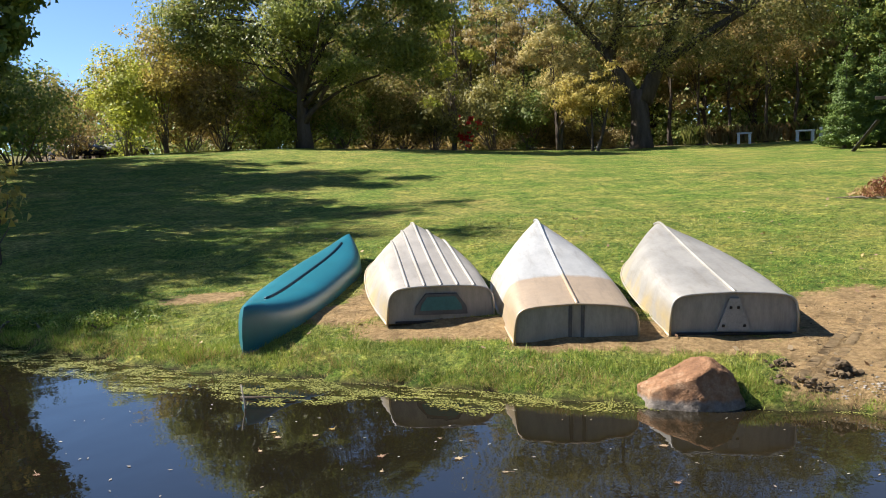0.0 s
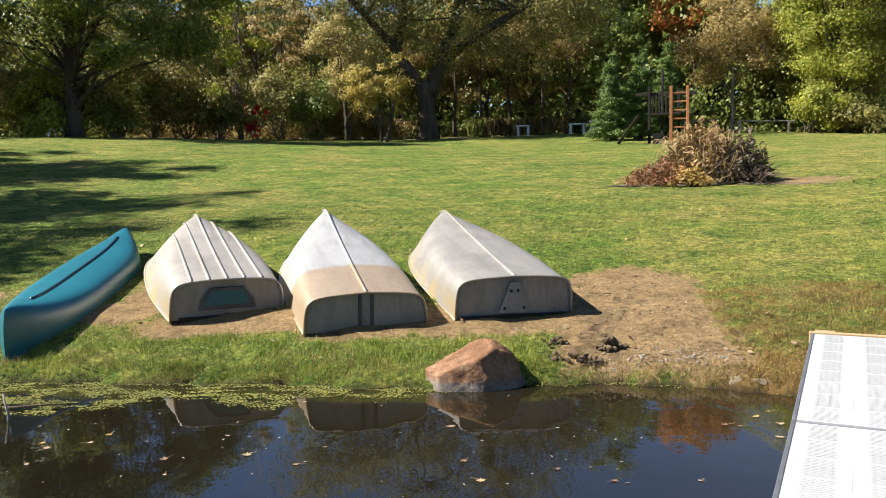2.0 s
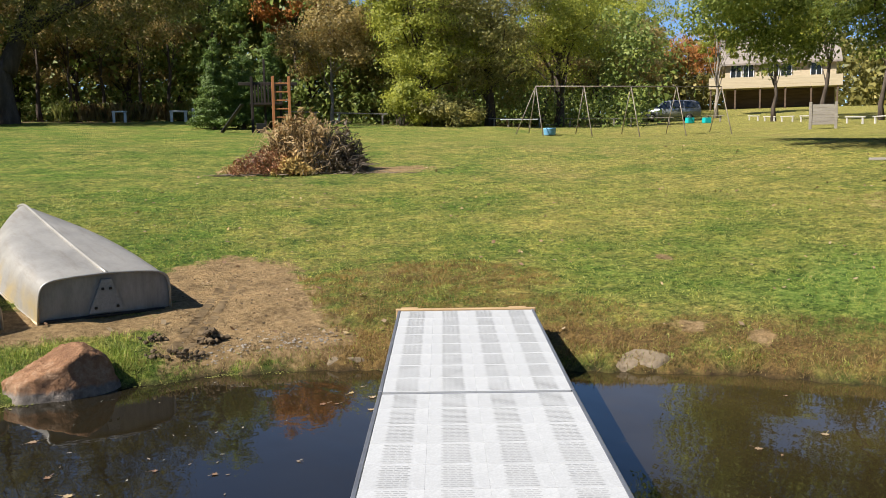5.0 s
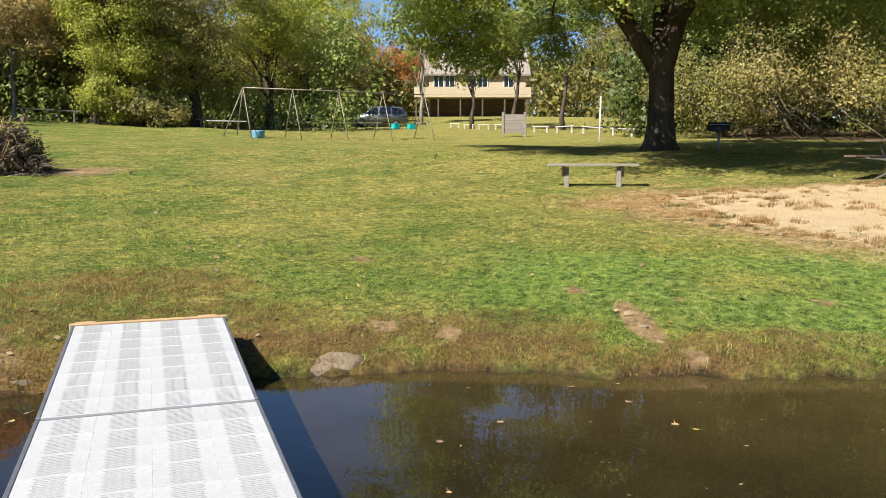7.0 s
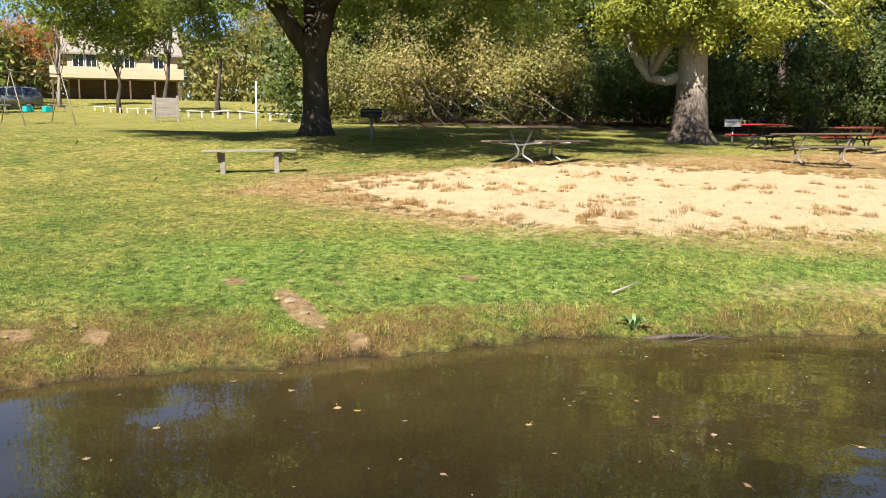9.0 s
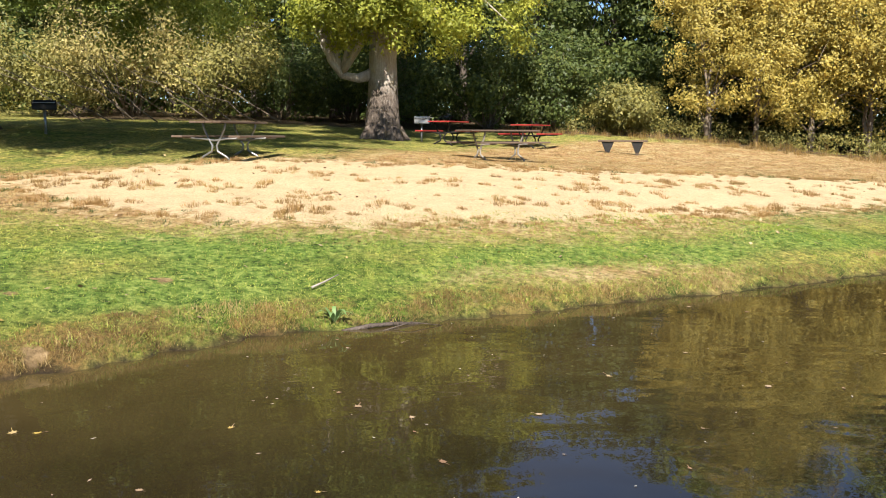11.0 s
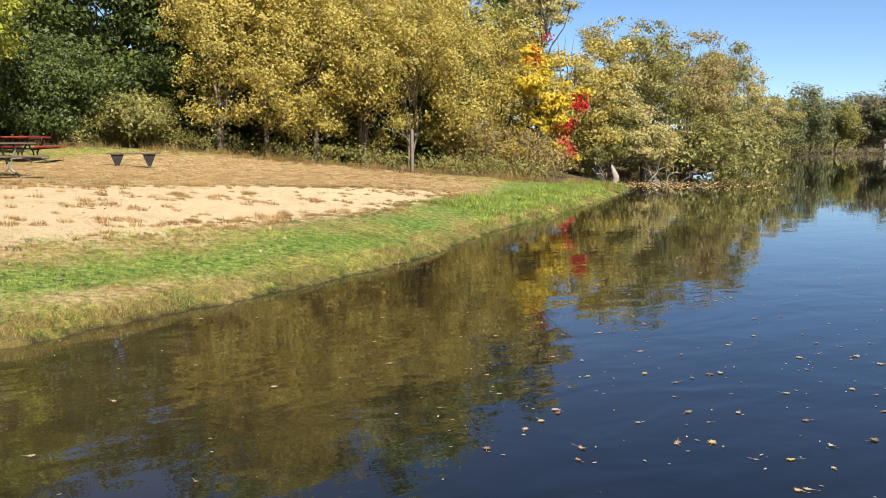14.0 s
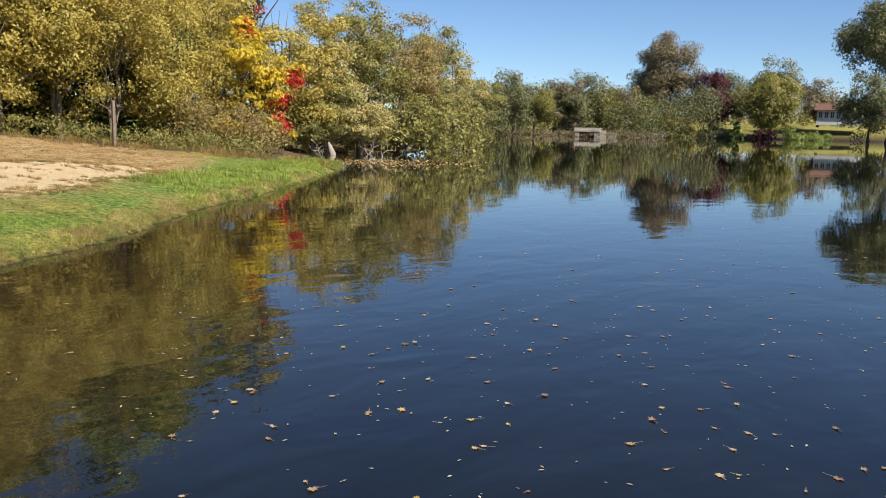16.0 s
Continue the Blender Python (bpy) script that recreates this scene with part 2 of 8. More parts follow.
def water_material():
    m = Nodes("water", 0.02, 0.25)
    m.b.inputs["IOR"].default_value = 1.9
    deep = m.ramp(m.noise(0.5, 4, 0.6, world=True), [(0.3, (0.003, 0.003, 0.0026)), (0.7, (0.0055, 0.005, 0.0038))])
    murk = m.ramp(m.noise(0.9, 4, 0.6, world=True), [(0.3, (0.036, 0.026, 0.009)), (0.7, (0.066, 0.048, 0.017))])
    m.colour(m.mix(m.attribute("shallow"), deep, murk))
    calm = m.mask(m.noise(0.06, 2, 0.5, world=True), 0.35, 0.65)
    swell = m.noise(1.6, 2, 0.5, (1.0, 0.55, 1), world=True, distort=0.4)
    fine = m.noise(9, 2, 0.5, world=True)
    h = m.maths("ADD", m.maths("MULTIPLY", swell, 1.0), m.maths("MULTIPLY", fine, 0.06))
    m.bump(m.maths("MULTIPLY", h, m.maths("MULTIPLY", m.attribute("breeze"), m.maths("ADD", m.maths("MULTIPLY", calm, 0.6), 0.4))), 0.25, 0.05)
    return m.mat


M_GROUND, M_WATER = ground_material(), water_material()
M_BARK = surface("bark", (0.045, 0.034, 0.026), (0.15, 0.12, 0.095), 3, 0.95, 22, (1, 1, 0.25), 0.1, bump=1.0, depth=0.05)
M_BARK_PALE = surface("pale_bark", (0.20, 0.17, 0.135), (0.40, 0.35, 0.29), 2, 0.9, 25, (1, 1, 0.3), 0.15, bump=0.6, depth=0.03)
def old_bark():
    """Dark furrowed bark low down, peeled and pale higher up."""
    m = Nodes("peeling_bark", 0.92, 0.12)
    x = m.node("ShaderNodeSeparateXYZ")
    m.link(m.place(), x.inputs["Vector"])
    g = m.noise(16, 6, 0.75, (1, 1, 0.3))
    low = m.ramp(g, [(0.3, (0.055, 0.042, 0.032)), (0.55, (0.14, 0.11, 0.085)), (0.75, (0.30, 0.25, 0.20))])
    high = m.ramp(g, [(0.3, (0.30, 0.25, 0.19)), (0.7, (0.50, 0.44, 0.36))])
    h = m.maths("ADD", x.outputs["Z"], m.maths("MULTIPLY", m.noise(1.6, 4), 1.6))
    m.colour(m.mix(m.mask(h, 2.2, 3.1), low, high)).bump(g, 1.0, 0.05)
    return m.mat


M_BARK_OLD = old_bark()
M_TWIG = surface("twig_bark", (0.10, 0.075, 0.05), (0.24, 0.19, 0.14), 5, 0.95, 30, bump=0.4)
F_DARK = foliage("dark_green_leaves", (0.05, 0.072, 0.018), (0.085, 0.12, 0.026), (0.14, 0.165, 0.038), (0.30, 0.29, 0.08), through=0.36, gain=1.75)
F_ASH = foliage("ash_leaves", (0.055, 0.068, 0.018), (0.10, 0.12, 0.028), (0.16, 0.17, 0.04), (0.30, 0.27, 0.075), through=0.42, gain=1.75)
# green leaves darkened to paint the shade under the eastern wood's canopy
F_DEEP = foliage("shade_toned_green_leaves", (0.03, 0.045, 0.014), (0.055, 0.08, 0.02), (0.10, 0.125, 0.03), (0.22, 0.22, 0.055), through=0.35, gain=1.1)
F_MAPLE = foliage("maple_leaves", (0.06, 0.083, 0.022), (0.11, 0.147, 0.034), (0.19, 0.22, 0.05), (0.36, 0.345, 0.085), through=0.45, gain=1.6)
F_LIME = foliage("yellow_green_leaves", (0.10, 0.12, 0.02), (0.20, 0.22, 0.035), (0.30, 0.31, 0.05), (0.42, 0.38, 0.065), through=0.5)
F_OLIVE = foliage("olive_leaves", (0.06, 0.062, 0.02), (0.12, 0.115, 0.034), (0.19, 0.17, 0.05), (0.31, 0.25, 0.08), through=0.42, gain=1.6)
F_BROWN = foliage("brown_olive_leaves", (0.085, 0.065, 0.03), (0.16, 0.125, 0.05), (0.25, 0.19, 0.07), (0.34, 0.24, 0.08), through=0.5, gain=1.65)
F_TAN = foliage("twiggy_tan_leaves", (0.14, 0.125, 0.05), (0.24, 0.21, 0.08), (0.36, 0.30, 0.12), (0.44, 0.35, 0.15), through=0.45)
F_YELLOW = foliage("golden_leaves", (0.15, 0.12, 0.036), (0.31, 0.25, 0.062), (0.42, 0.34, 0.085), (0.50, 0.37, 0.10), through=0.45, gain=1.24)
F_ORANGE = foliage("rust_leaves", (0.140, 0.049, 0.017), (0.280, 0.105, 0.028), (0.392, 0.168, 0.042), (0.308, 0.182, 0.056))
F_GOLD = foliage("bright_yellow_leaves", (0.50, 0.34, 0.02), (0.60, 0.45, 0.03), (0.66, 0.52, 0.05), (0.55, 0.30, 0.03), gain=0.95)
# far-shore leaves muted so that their colour carries the haze of distance
F_FAR_OLIVE = foliage("hazed_olive_leaves", (0.05, 0.055, 0.028), (0.095, 0.098, 0.042), (0.18, 0.165, 0.06), through=0.35, gain=1.55)
F_FAR_BROWN = foliage("hazed_brown_leaves", (0.07, 0.058, 0.038), (0.13, 0.105, 0.06), (0.20, 0.155, 0.085), through=0.35, gain=1.55)
F_FAR_LIME = foliage("hazed_yellow_leaves", (0.075, 0.078, 0.022), (0.15, 0.14, 0.033), (0.24, 0.20, 0.05), through=0.35, gain=1.55)
F_RED = foliage("crimson_leaves", (0.240, 0.014, 0.018), (0.420, 0.024, 0.024), (0.540, 0.060, 0.036))
F_PLUM = foliage("plum_leaves", (0.033, 0.010, 0.016), (0.078, 0.023, 0.031), (0.130, 0.046, 0.046))
F_CONIFER = foliage("conifer_needles", (0.04, 0.066, 0.015), (0.08, 0.125, 0.025), (0.15, 0.195, 0.042), through=0.25)
F_GRASS = foliage("grass_blades", (0.05, 0.075, 0.011), (0.135, 0.17, 0.027), (0.25, 0.265, 0.055), (0.31, 0.31, 0.085), (0.38, 0.32, 0.14), through=0.22, gain=1.25, patches=2.6, tone=4.0, swing=0.35)
F_LUSH = foliage("lush_grass_blades", (0.045, 0.08, 0.010), (0.105, 0.165, 0.019), (0.17, 0.23, 0.035), (0.26, 0.285, 0.065), (0.34, 0.27, 0.115), through=0.25, gain=1.35, patches=3.0, tone=4.0, swing=0.35)
F_STRAW = foliage("dry_grass_blades", (0.15, 0.09, 0.035), (0.30, 0.20, 0.08), (0.42, 0.31, 0.14), (0.22, 0.19, 0.06), through=0.35, gain=1.0)
# roots and earth, taken near black to paint the shadow under the lip
F_ROOT = foliage("shade_toned_roots", (0.012, 0.009, 0.006), (0.04, 0.028, 0.017), (0.085, 0.06, 0.035), through=0.1, gain=1.0)
F_THATCH = foliage("matted_grass_blades", (0.07, 0.045, 0.018), (0.17, 0.11, 0.036), (0.29, 0.185, 0.07), (0.15, 0.15, 0.032), through=0.3, gain=1.15, patches=3.5)
# transom metal, darker than the hulls to paint in the shaded sterns
M_TIN_SHADE = surface("shade_toned_transom_metal", (0.15, 0.14, 0.125), (0.36, 0.34, 0.30), 3, 0.6, 30, (1, 1, 0.3), 0.4, 0.3, bump=0.08)
M_CANOE = surface("teal_plastic", (0.006, 0.095, 0.125), (0.012, 0.15, 0.19), 2, 0.38, 70, specular=0.5, bump=0.05)
M_DECK = surface("white_deck_plastic", (0.40, 0.405, 0.40), (0.49, 0.495, 0.485), 1.2, 0.6, 90, bump=0.1, random_tone=0.12)
M_SLOT = surface("dark_slot", (0.07, 0.07, 0.07), (0.15, 0.15, 0.15), 5)
M_ALU = surface("dock_frame_metal", (0.16, 0.165, 0.18), (0.30, 0.31, 0.33), 4, 0.45, 60, metallic=0.6, bump=0.05)
M_WOOD = surface("grey_weathered_wood", (0.17, 0.145, 0.115), (0.35, 0.315, 0.26), 4, 0.85, 40, (0.15, 1, 1), bump=0.3)
M_WOOD_TAN = surface("tan_timber", (0.30, 0.19, 0.09), (0.48, 0.33, 0.17), 4, 0.8, 40, (0.15, 1, 1), bump=0.3)
M_WOOD_DARK = surface("dark_stained_wood", (0.07, 0.045, 0.03), (0.16, 0.11, 0.075), 4, 0.8, 40, (0.15, 1, 1), bump=0.3)
M_RED = surface("red_painted_wood", (0.22, 0.018, 0.016), (0.37, 0.035, 0.028), 4, 0.6, 40, (0.2, 1, 1), bump=0.15)
M_STEEL = surface("galvanised_steel", (0.20, 0.20, 0.19), (0.36, 0.355, 0.34), 5, 0.45, 50, metallic=0.7, bump=0.05)
M_IRON = surface("black_iron", (0.012, 0.012, 0.012), (0.04, 0.036, 0.03), 6, 0.6, 50, metallic=0.4, bump=0.2)


def rock_material():
    """Rusty stone with a grey band where the water has stood."""
    m = Nodes("rust_stained_rock", 0.9, 0.2)
    x = m.node("ShaderNodeSeparateXYZ")
    m.link(m.place(), x.inputs["Vector"])
    g = m.noise(30, 6, 0.75)
    c = m.ramp(m.noise(6, 6, 0.7), [(0.25, (0.14, 0.07, 0.038)), (0.5, (0.31, 0.165, 0.085)), (0.75, (0.47, 0.33, 0.21))])
    grey = m.ramp(m.noise(9, 5, 0.7), [(0.3, (0.13, 0.11, 0.09)), (0.7, (0.34, 0.29, 0.24))])
    h = m.maths("ADD", x.outputs["Z"], m.maths("MULTIPLY", m.noise(7, 3), 0.14))
    c = m.mix(m.mask(h, 0.075, 0.035), c, grey)
    c = m.mix(0.6, c, m.ramp(g, [(0.3, (0.5, 0.5, 0.5)), (0.7, (1.1, 1.1, 1.1))]), "MULTIPLY")
    m.colour(c).bump(m.maths("ADD", g, m.maths("MULTIPLY", m.noise(8, 4), 1.5)), 1.0, 0.03)
    return m.mat


M_ROCK = rock_material()
M_DRAIN = surface("grey_drain_slot", (0.27, 0.275, 0.27), (0.40, 0.405, 0.395), 5)
M_STONE = surface("tan_stone", (0.12, 0.09, 0.056), (0.29, 0.225, 0.145), 4, 0.9, 30, bump=0.7, depth=0.02)
M_CONCRETE = surface("pale_concrete", (0.30, 0.26, 0.205), (0.44, 0.385, 0.31), 3, 0.9, 30, bump=0.3)

# ---- lie of the land ----
# the water's edge, going round the lake clockwise from the west
SHORE = [(-16, -30), (-15, 4), (-10.5, 10.2), (-6.7, 9.3), (-3.9, 8.25), (-1.6, 7.75), (0, 7.35), (1.5, 7.12), (2.3, 7.05),
         (3.4, 6.55), (4.85, 5.5), (5.95, 4.5), (6.7, 3.3), (7.7, 2.0), (8.35, 1.25), (9.15, -0.85), (10.3, -3.7), (12.2, -7.6),
         (15.2, -11.4), (17.1, -14.6), (21, -20.3), (27, -28.2), (31, -29), (38, -38), (41, -52), (55, -70), (74, -100),
         (108, -150), (112, -195), (80, -222), (49, -250), (-20, -240), (-34, -120)]
# ground height against the distance from the water
RISE = [(0, 0.0), (0.05, 0.085), (0.14, 0.13), (0.4, 0.19), (1.4, 0.38), (3.7, 0.60), (5.2, 0.80), (9.5, 1.17), (12, 1.38), (18, 1.95), (26, 2.35), (35, 2.8), (42, 3.5), (60, 3.9), (90, 5.6), (200, 9), (2000, 14)]


def shore_distance(x, y):
    """Metres from the water's edge, positive on land."""
    x, y = np.asarray(x, float), np.asarray(y, float)
    best, inside = np.full(x.shape, 1e9), np.zeros(x.shape, bool)
    for (ax, ay), (bx, by) in zip(SHORE, SHORE[1:] + SHORE[:1]):
        dx, dy = bx - ax, by - ay
        u = np.clip(((x - ax) * dx + (y - ay) * dy) / (dx * dx + dy * dy), 0, 1)
        best = np.minimum(best, np.hypot(x - ax - u * dx, y - ay - u * dy))
        inside ^= ((ay > y) != (by > y)) & (x < dx * (y - ay) / ((dy or 1e-9)) + ax)
    return np.where(inside, -best, best)


def waves(x, y, size, seed):
    """Smooth noise of about -1 to 1 with lumps of that size."""
    rng, total = np.random.RandomState(seed), 0
    for _ in range(7):
        a, p = rng.uniform(0, 6.283, 2)
        k = 6.283 / size * rng.uniform(0.6, 1.5)
        total = total + np.sin(k * (x * np.cos(a) + y * np.sin(a)) + p)
    return total / 3.5


# broad swells and hollows: x, y, height, radius
SWELLS = [(-14, 40, 1.10, 14), (4, 47, 0.03, 12), (15, 45, 0.36, 12), (13, 34, 0.02, 9), (7, 17.6, 0.07, 7), (27, 44, -0.18, 12), (24, 32, -0.09, 9), (37, 31, -0.51, 10), (54, 52, -0.39, 18), (42, 28, -0.22, 10), (30, 16, -0.09, 6), (24, 10, 0.05, 5), (16, 8.7, -0.13, 4), (18.6, 3.8, 0.12, 4), (31.5, 0.4, -0.27, 6), (22.4, -2.5, 0.01, 5), (28.5, -7.5, -0.23, 7), (31, -19.5, -0.27, 7), (15, -6.5, -0.05, 4), (75, 58, 0.60, 22), (52, -258, 3.2, 26), (75, -240, 2.0, 20)]


def height(x, y):
    x, y = np.asarray(x, float), np.asarray(y, float)
    s = shore_distance(x, y) + 0.07 * waves(x, y, 0.9, 3) + 0.05 * waves(x, y, 0.35, 4)
    z = np.where(s > 0, np.interp(s, *zip(*RISE)), np.maximum(-0.9, s * 0.35))
    on = np.clip(s / 1.5, 0, 1)
    for mx, my, mz, mr in SWELLS:
        z = z + on * mz * np.exp(-((x - mx) ** 2 + (y - my) ** 2) / (mr * mr))
    return z + on * (0.012 * waves(x, y, 1.1, 5) + 0.03 * waves(x, y, 6, 6))
# ---- ground and water ----


def stretch_axis(lo, hi, step, far):
    near = list(np.arange(lo, hi + step / 2, step))
    left, right, d = [], [], step
    a, b = lo, hi
    while a > -far:
        d *= 1.2
        a -= d
        left.append(a)
    d = step
    while b < far:
        d *= 1.2
        b += d
        right.append(b)
    return np.array(left[::-1] + near + right)


def patch(x, y, spots):
    """How far (x, y) lies inside soft ellipses: cx, cy, rx, ry, turn in degrees."""
    best = np.zeros_like(x)
    for cx, cy, rx, ry, turn in spots:
        c, s = math.cos(radians(turn)), math.sin(radians(turn))
        u, v = ((x - cx) * c + (y - cy) * s) / rx, (-(x - cx) * s + (y - cy) * c) / ry
        best = np.maximum(best, 1.0 - np.hypot(u, v) * 0.5)
    return np.clip(best, 0, 1)


def inside(x, y, poly, soft=0.6):
    """0 to 1 across a soft edge of a polygon, 0.5 on it."""
    best, within = np.full(x.shape, 1e9), np.zeros(x.shape, bool)
    for (ax, ay), (bx, by) in zip(poly, poly[1:] + poly[:1]):
        dx, dy = bx - ax, by - ay
        u = np.clip(((x - ax) * dx + (y - ay) * dy) / (dx * dx + dy * dy), 0, 1)
        best = np.minimum(best, np.hypot(x - ax - u * dx, y - ay - u * dy))
        within ^= ((ay > y) != (by > y)) & (x < dx * (y - ay) / (dy or 1e-9) + ax)
    return np.clip(0.5 + np.where(within, best, -best) / (2 * soft), 0, 1)


SAND_EDGE = [(13.1, 4.6), (12.5, 2.0), (12.65, 0.2), (13.2, -1.4), (13.9, -4.0), (15.8, -7.3), (17.4, -10.2), (19.2, -12.8), (21.4, -15.2),
             (21.8, -10.4), (21.2, -5.9), (20.3, -1.5), (19.0, 2.6), (17.6, 4.9), (15.0, 6.6)]
STRAW_EDGE = [(13.2, 8.0), (16, 8), (20, 2), (28, -3), (33, -7), (34.5, -13), (32, -19.5), (27, -20.8), (21, -15.8), (15.4, -7.9), (12.5, -4), (11.8, 0), (11.6, 3.4)]
SOIL_EDGE = [(1.85, 7.25), (1.95, 8.2), (2.5, 9.9), (3.4, 10.3), (3.85, 9.4), (3.5, 8.0), (3.3, 6.85)]
THATCH_SPOTS = [(-4.2, 18.4, 0.9, 0.5, 0), (4.9, 8.2, 1.5, 0.8, -38), (3.9, 7.5, 0.8, 0.7, 0), (5.3, 6.3, 0.8, 0.6, -45), (6.6, 4.7, 0.9, 0.4, -40)]
STRAW_SPOTS = [(10.5, -2.5, 0.5, 2.0, 15)]
SOIL_SPOTS = [(-1.25, 8.85, 0.85, 0.28, 5), (-0.6, 8.75, 1.5, 0.3, -8), (0.1, 8.35, 0.6, 0.28, 0), (-2.3, 10.2, 0.3, 1.0, 0), (0.85, 8.5, 0.5, 0.4, 0), (-2.45, 9.5, 0.45, 0.35, 20), (1.5, 8.2, 0.6, 0.2, 0), (7.66, 3.5, 0.12, 0.5, -42), (8.13, 4.49, 0.12, 0.14, 0), (8.47, 3.51, 0.1, 0.08, 0), (6.13, 5.35, 0.16, 0.13, -40), (6.4, 4.78, 0.12, 0.14, -40), (7.3, 2.78, 0.1, 0.1, 0), (7.83, 7.33, 0.1, 0.12, 0),
              (9.34, 2.33, 0.14, 0.10, 0), (9.4, 17.3, 1.0, 0.5, -12), (-4.7, 10.6, 0.5, 0.3, 0)]


def sand_at(x, y):
    return inside(x, y, SAND_EDGE, 1.3)


def straw_at(x, y):
    return np.maximum(inside(x, y, STRAW_EDGE, 1.6), 0.8 * patch(x, y, STRAW_SPOTS))


def thatch_at(x, y):
    """Brown matted grass on the bank by the dock."""
    s = shore_distance(x, y)
    return np.maximum(0.62 * patch(x, y, THATCH_SPOTS), np.interp(x, [1.5, 3.2, 7.0, 9.0, 10.0], [0.0, 1.0, 0.9, 0.6, 0.5]) * np.clip(1.35 - s / np.interp(x, [3, 5, 7, 9], [2.2, 1.5, 1.0, 0.6]), 0, 1) * (y > -14) * np.clip(0.75 + 0.5 * waves(x, y, 1.3, 18), 0.2, 1.0))


def lush_at(x, y):
    """Greener, better watered grass between the sand and the lake."""
    s = shore_distance(x, y)
    return np.interp(s, [0.3, 0.9, 3.2, 4.6], [0.0, 1.0, 1.0, 0.0]) * np.interp(x, [5.5, 9.0], [0.0, 1.0]) * (y < 8) * np.clip(0.7 + 0.5 * waves(x, y, 2.4, 17), 0, 1)


def dry_at(x, y):
    """Yellower turf towards the sand and on the open lawn."""
    az, d = np.degrees(np.arctan2(x, y)), np.hypot(x, y)
    return 0.38 + 0.5 * np.clip((az - 15) / 35, 0, 1) * np.clip((d - 9) / 5, 0.25, 1) + 0.18 * waves(x, y, 5.0, 23) + 0.5 * np.clip((az - 42) / 6, 0, 1) * np.clip((d - 34) / 8, 0, 1)


def litter_at(x, y):
    """Leaf-strewn floor inside the woods."""
    az, d = np.degrees(np.arctan2(x, y)), np.hypot(x, y)
    east = np.clip((d - 36.5) / 2 + 0.5, 0, 1) * np.clip((az - 66) / 6, 0, 1) * np.clip((150 - az) / 4, 0, 1)
    north = np.clip((d - np.interp(az, [-35, 0, 20, 45], [47, 49.5, 55, 62])) / 2 + 0.5, 0, 1) * np.clip((az + 36) / 3, 0, 1) * np.clip((44 - az) / 4, 0, 1)
    return np.maximum(east, north) * (d < 140)


def soil_at(x, y):
    return np.maximum(inside(x, y, SOIL_EDGE, 0.55), patch(x, y, SOIL_SPOTS))


gx, gy = stretch_axis(-9, 22, 0.17, 1500), stretch_axis(-20, 14, 0.17, 1500)
GX, GY = np.meshgrid(gx, gy)
GZ = height(GX, GY)
nx, ny = len(gx), len(gy)
ground_mesh = bpy.data.meshes.new("ground")
idx = np.arange(nx * ny).reshape(ny, nx)
ground_faces = np.stack([idx[:-1, :-1], idx[:-1, 1:], idx[1:, 1:], idx[1:, :-1]], -1).reshape(-1, 4)
ground_mesh.vertices.add(nx * ny)
ground_mesh.vertices.foreach_set("co", np.stack([GX, GY, GZ], -1).astype(np.float32).ravel())
ground_mesh.loops.add(len(ground_faces) * 4)
ground_mesh.loops.foreach_set("vertex_index", ground_faces.ravel().astype(np.int32))
ground_mesh.polygons.add(len(ground_faces))
ground_mesh.polygons.foreach_set("loop_start", np.arange(0, len(ground_faces) * 4, 4, dtype=np.int32))
ground_mesh.polygons.foreach_set("use_smooth", np.ones(len(ground_faces), bool))
ground_mesh.update(calc_edges=True)
ground_mesh.materials.append(M_GROUND)
S_ALL = shore_distance(GX, GY)
for mask_name, values in (("sand", sand_at(GX, GY)), ("straw", straw_at(GX, GY)), ("soil", soil_at(GX, GY)), ("litter", litter_at(GX, GY)), ("thatch", thatch_at(GX, GY)), ("lush", lush_at(GX, GY)), ("dry", dry_at(GX, GY)),
                          ("wet", np.clip((0.05 - GZ) / 0.08, 0, 1) * (S_ALL < 1.0))):
    layer = ground_mesh.attributes.new(mask_name, "FLOAT", "POINT")
    layer.data.foreach_set("value", values.astype(np.float32).ravel())


def ground_z(x, y):
    """Height of the ground mesh itself between its corners."""
    x, y = np.asarray(x, float), np.asarray(y, float)
    i, j = np.clip(np.searchsorted(gx, x) - 1, 0, nx - 2), np.clip(np.searchsorted(gy, y) - 1, 0, ny - 2)
    u, v = (x - gx[i]) / (gx[i + 1] - gx[i]), (y - gy[j]) / (gy[j + 1] - gy[j])
    return (GZ[j, i] * (1 - u) + GZ[j, i + 1] * u) * (1 - v) + (GZ[j + 1, i] * (1 - u) + GZ[j + 1, i + 1] * u) * v


put("ground", ground_mesh, label="mown park lawn with sand and bare soil patches", category="ground", kind="structure")

wx, wy = stretch_axis(-16, 22, 0.8, 700), np.array([w for w in stretch_axis(-24, 12, 0.8, 700) if w < 60])
nw = len(wx)
water_verts = [(x, y, 0.0) for y in wy for x in wx]
water_faces = [(j * nw + i, j * nw + i + 1, (j + 1) * nw + i + 1, (j + 1) * nw + i) for j in range(len(wy) - 1) for i in range(nw - 1)]
water_mesh = mesh_of("water", water_verts, water_faces, M_WATER)
water_xy = np.array(water_verts)
murky = water_mesh.attributes.new("shallow", "FLOAT", "POINT")
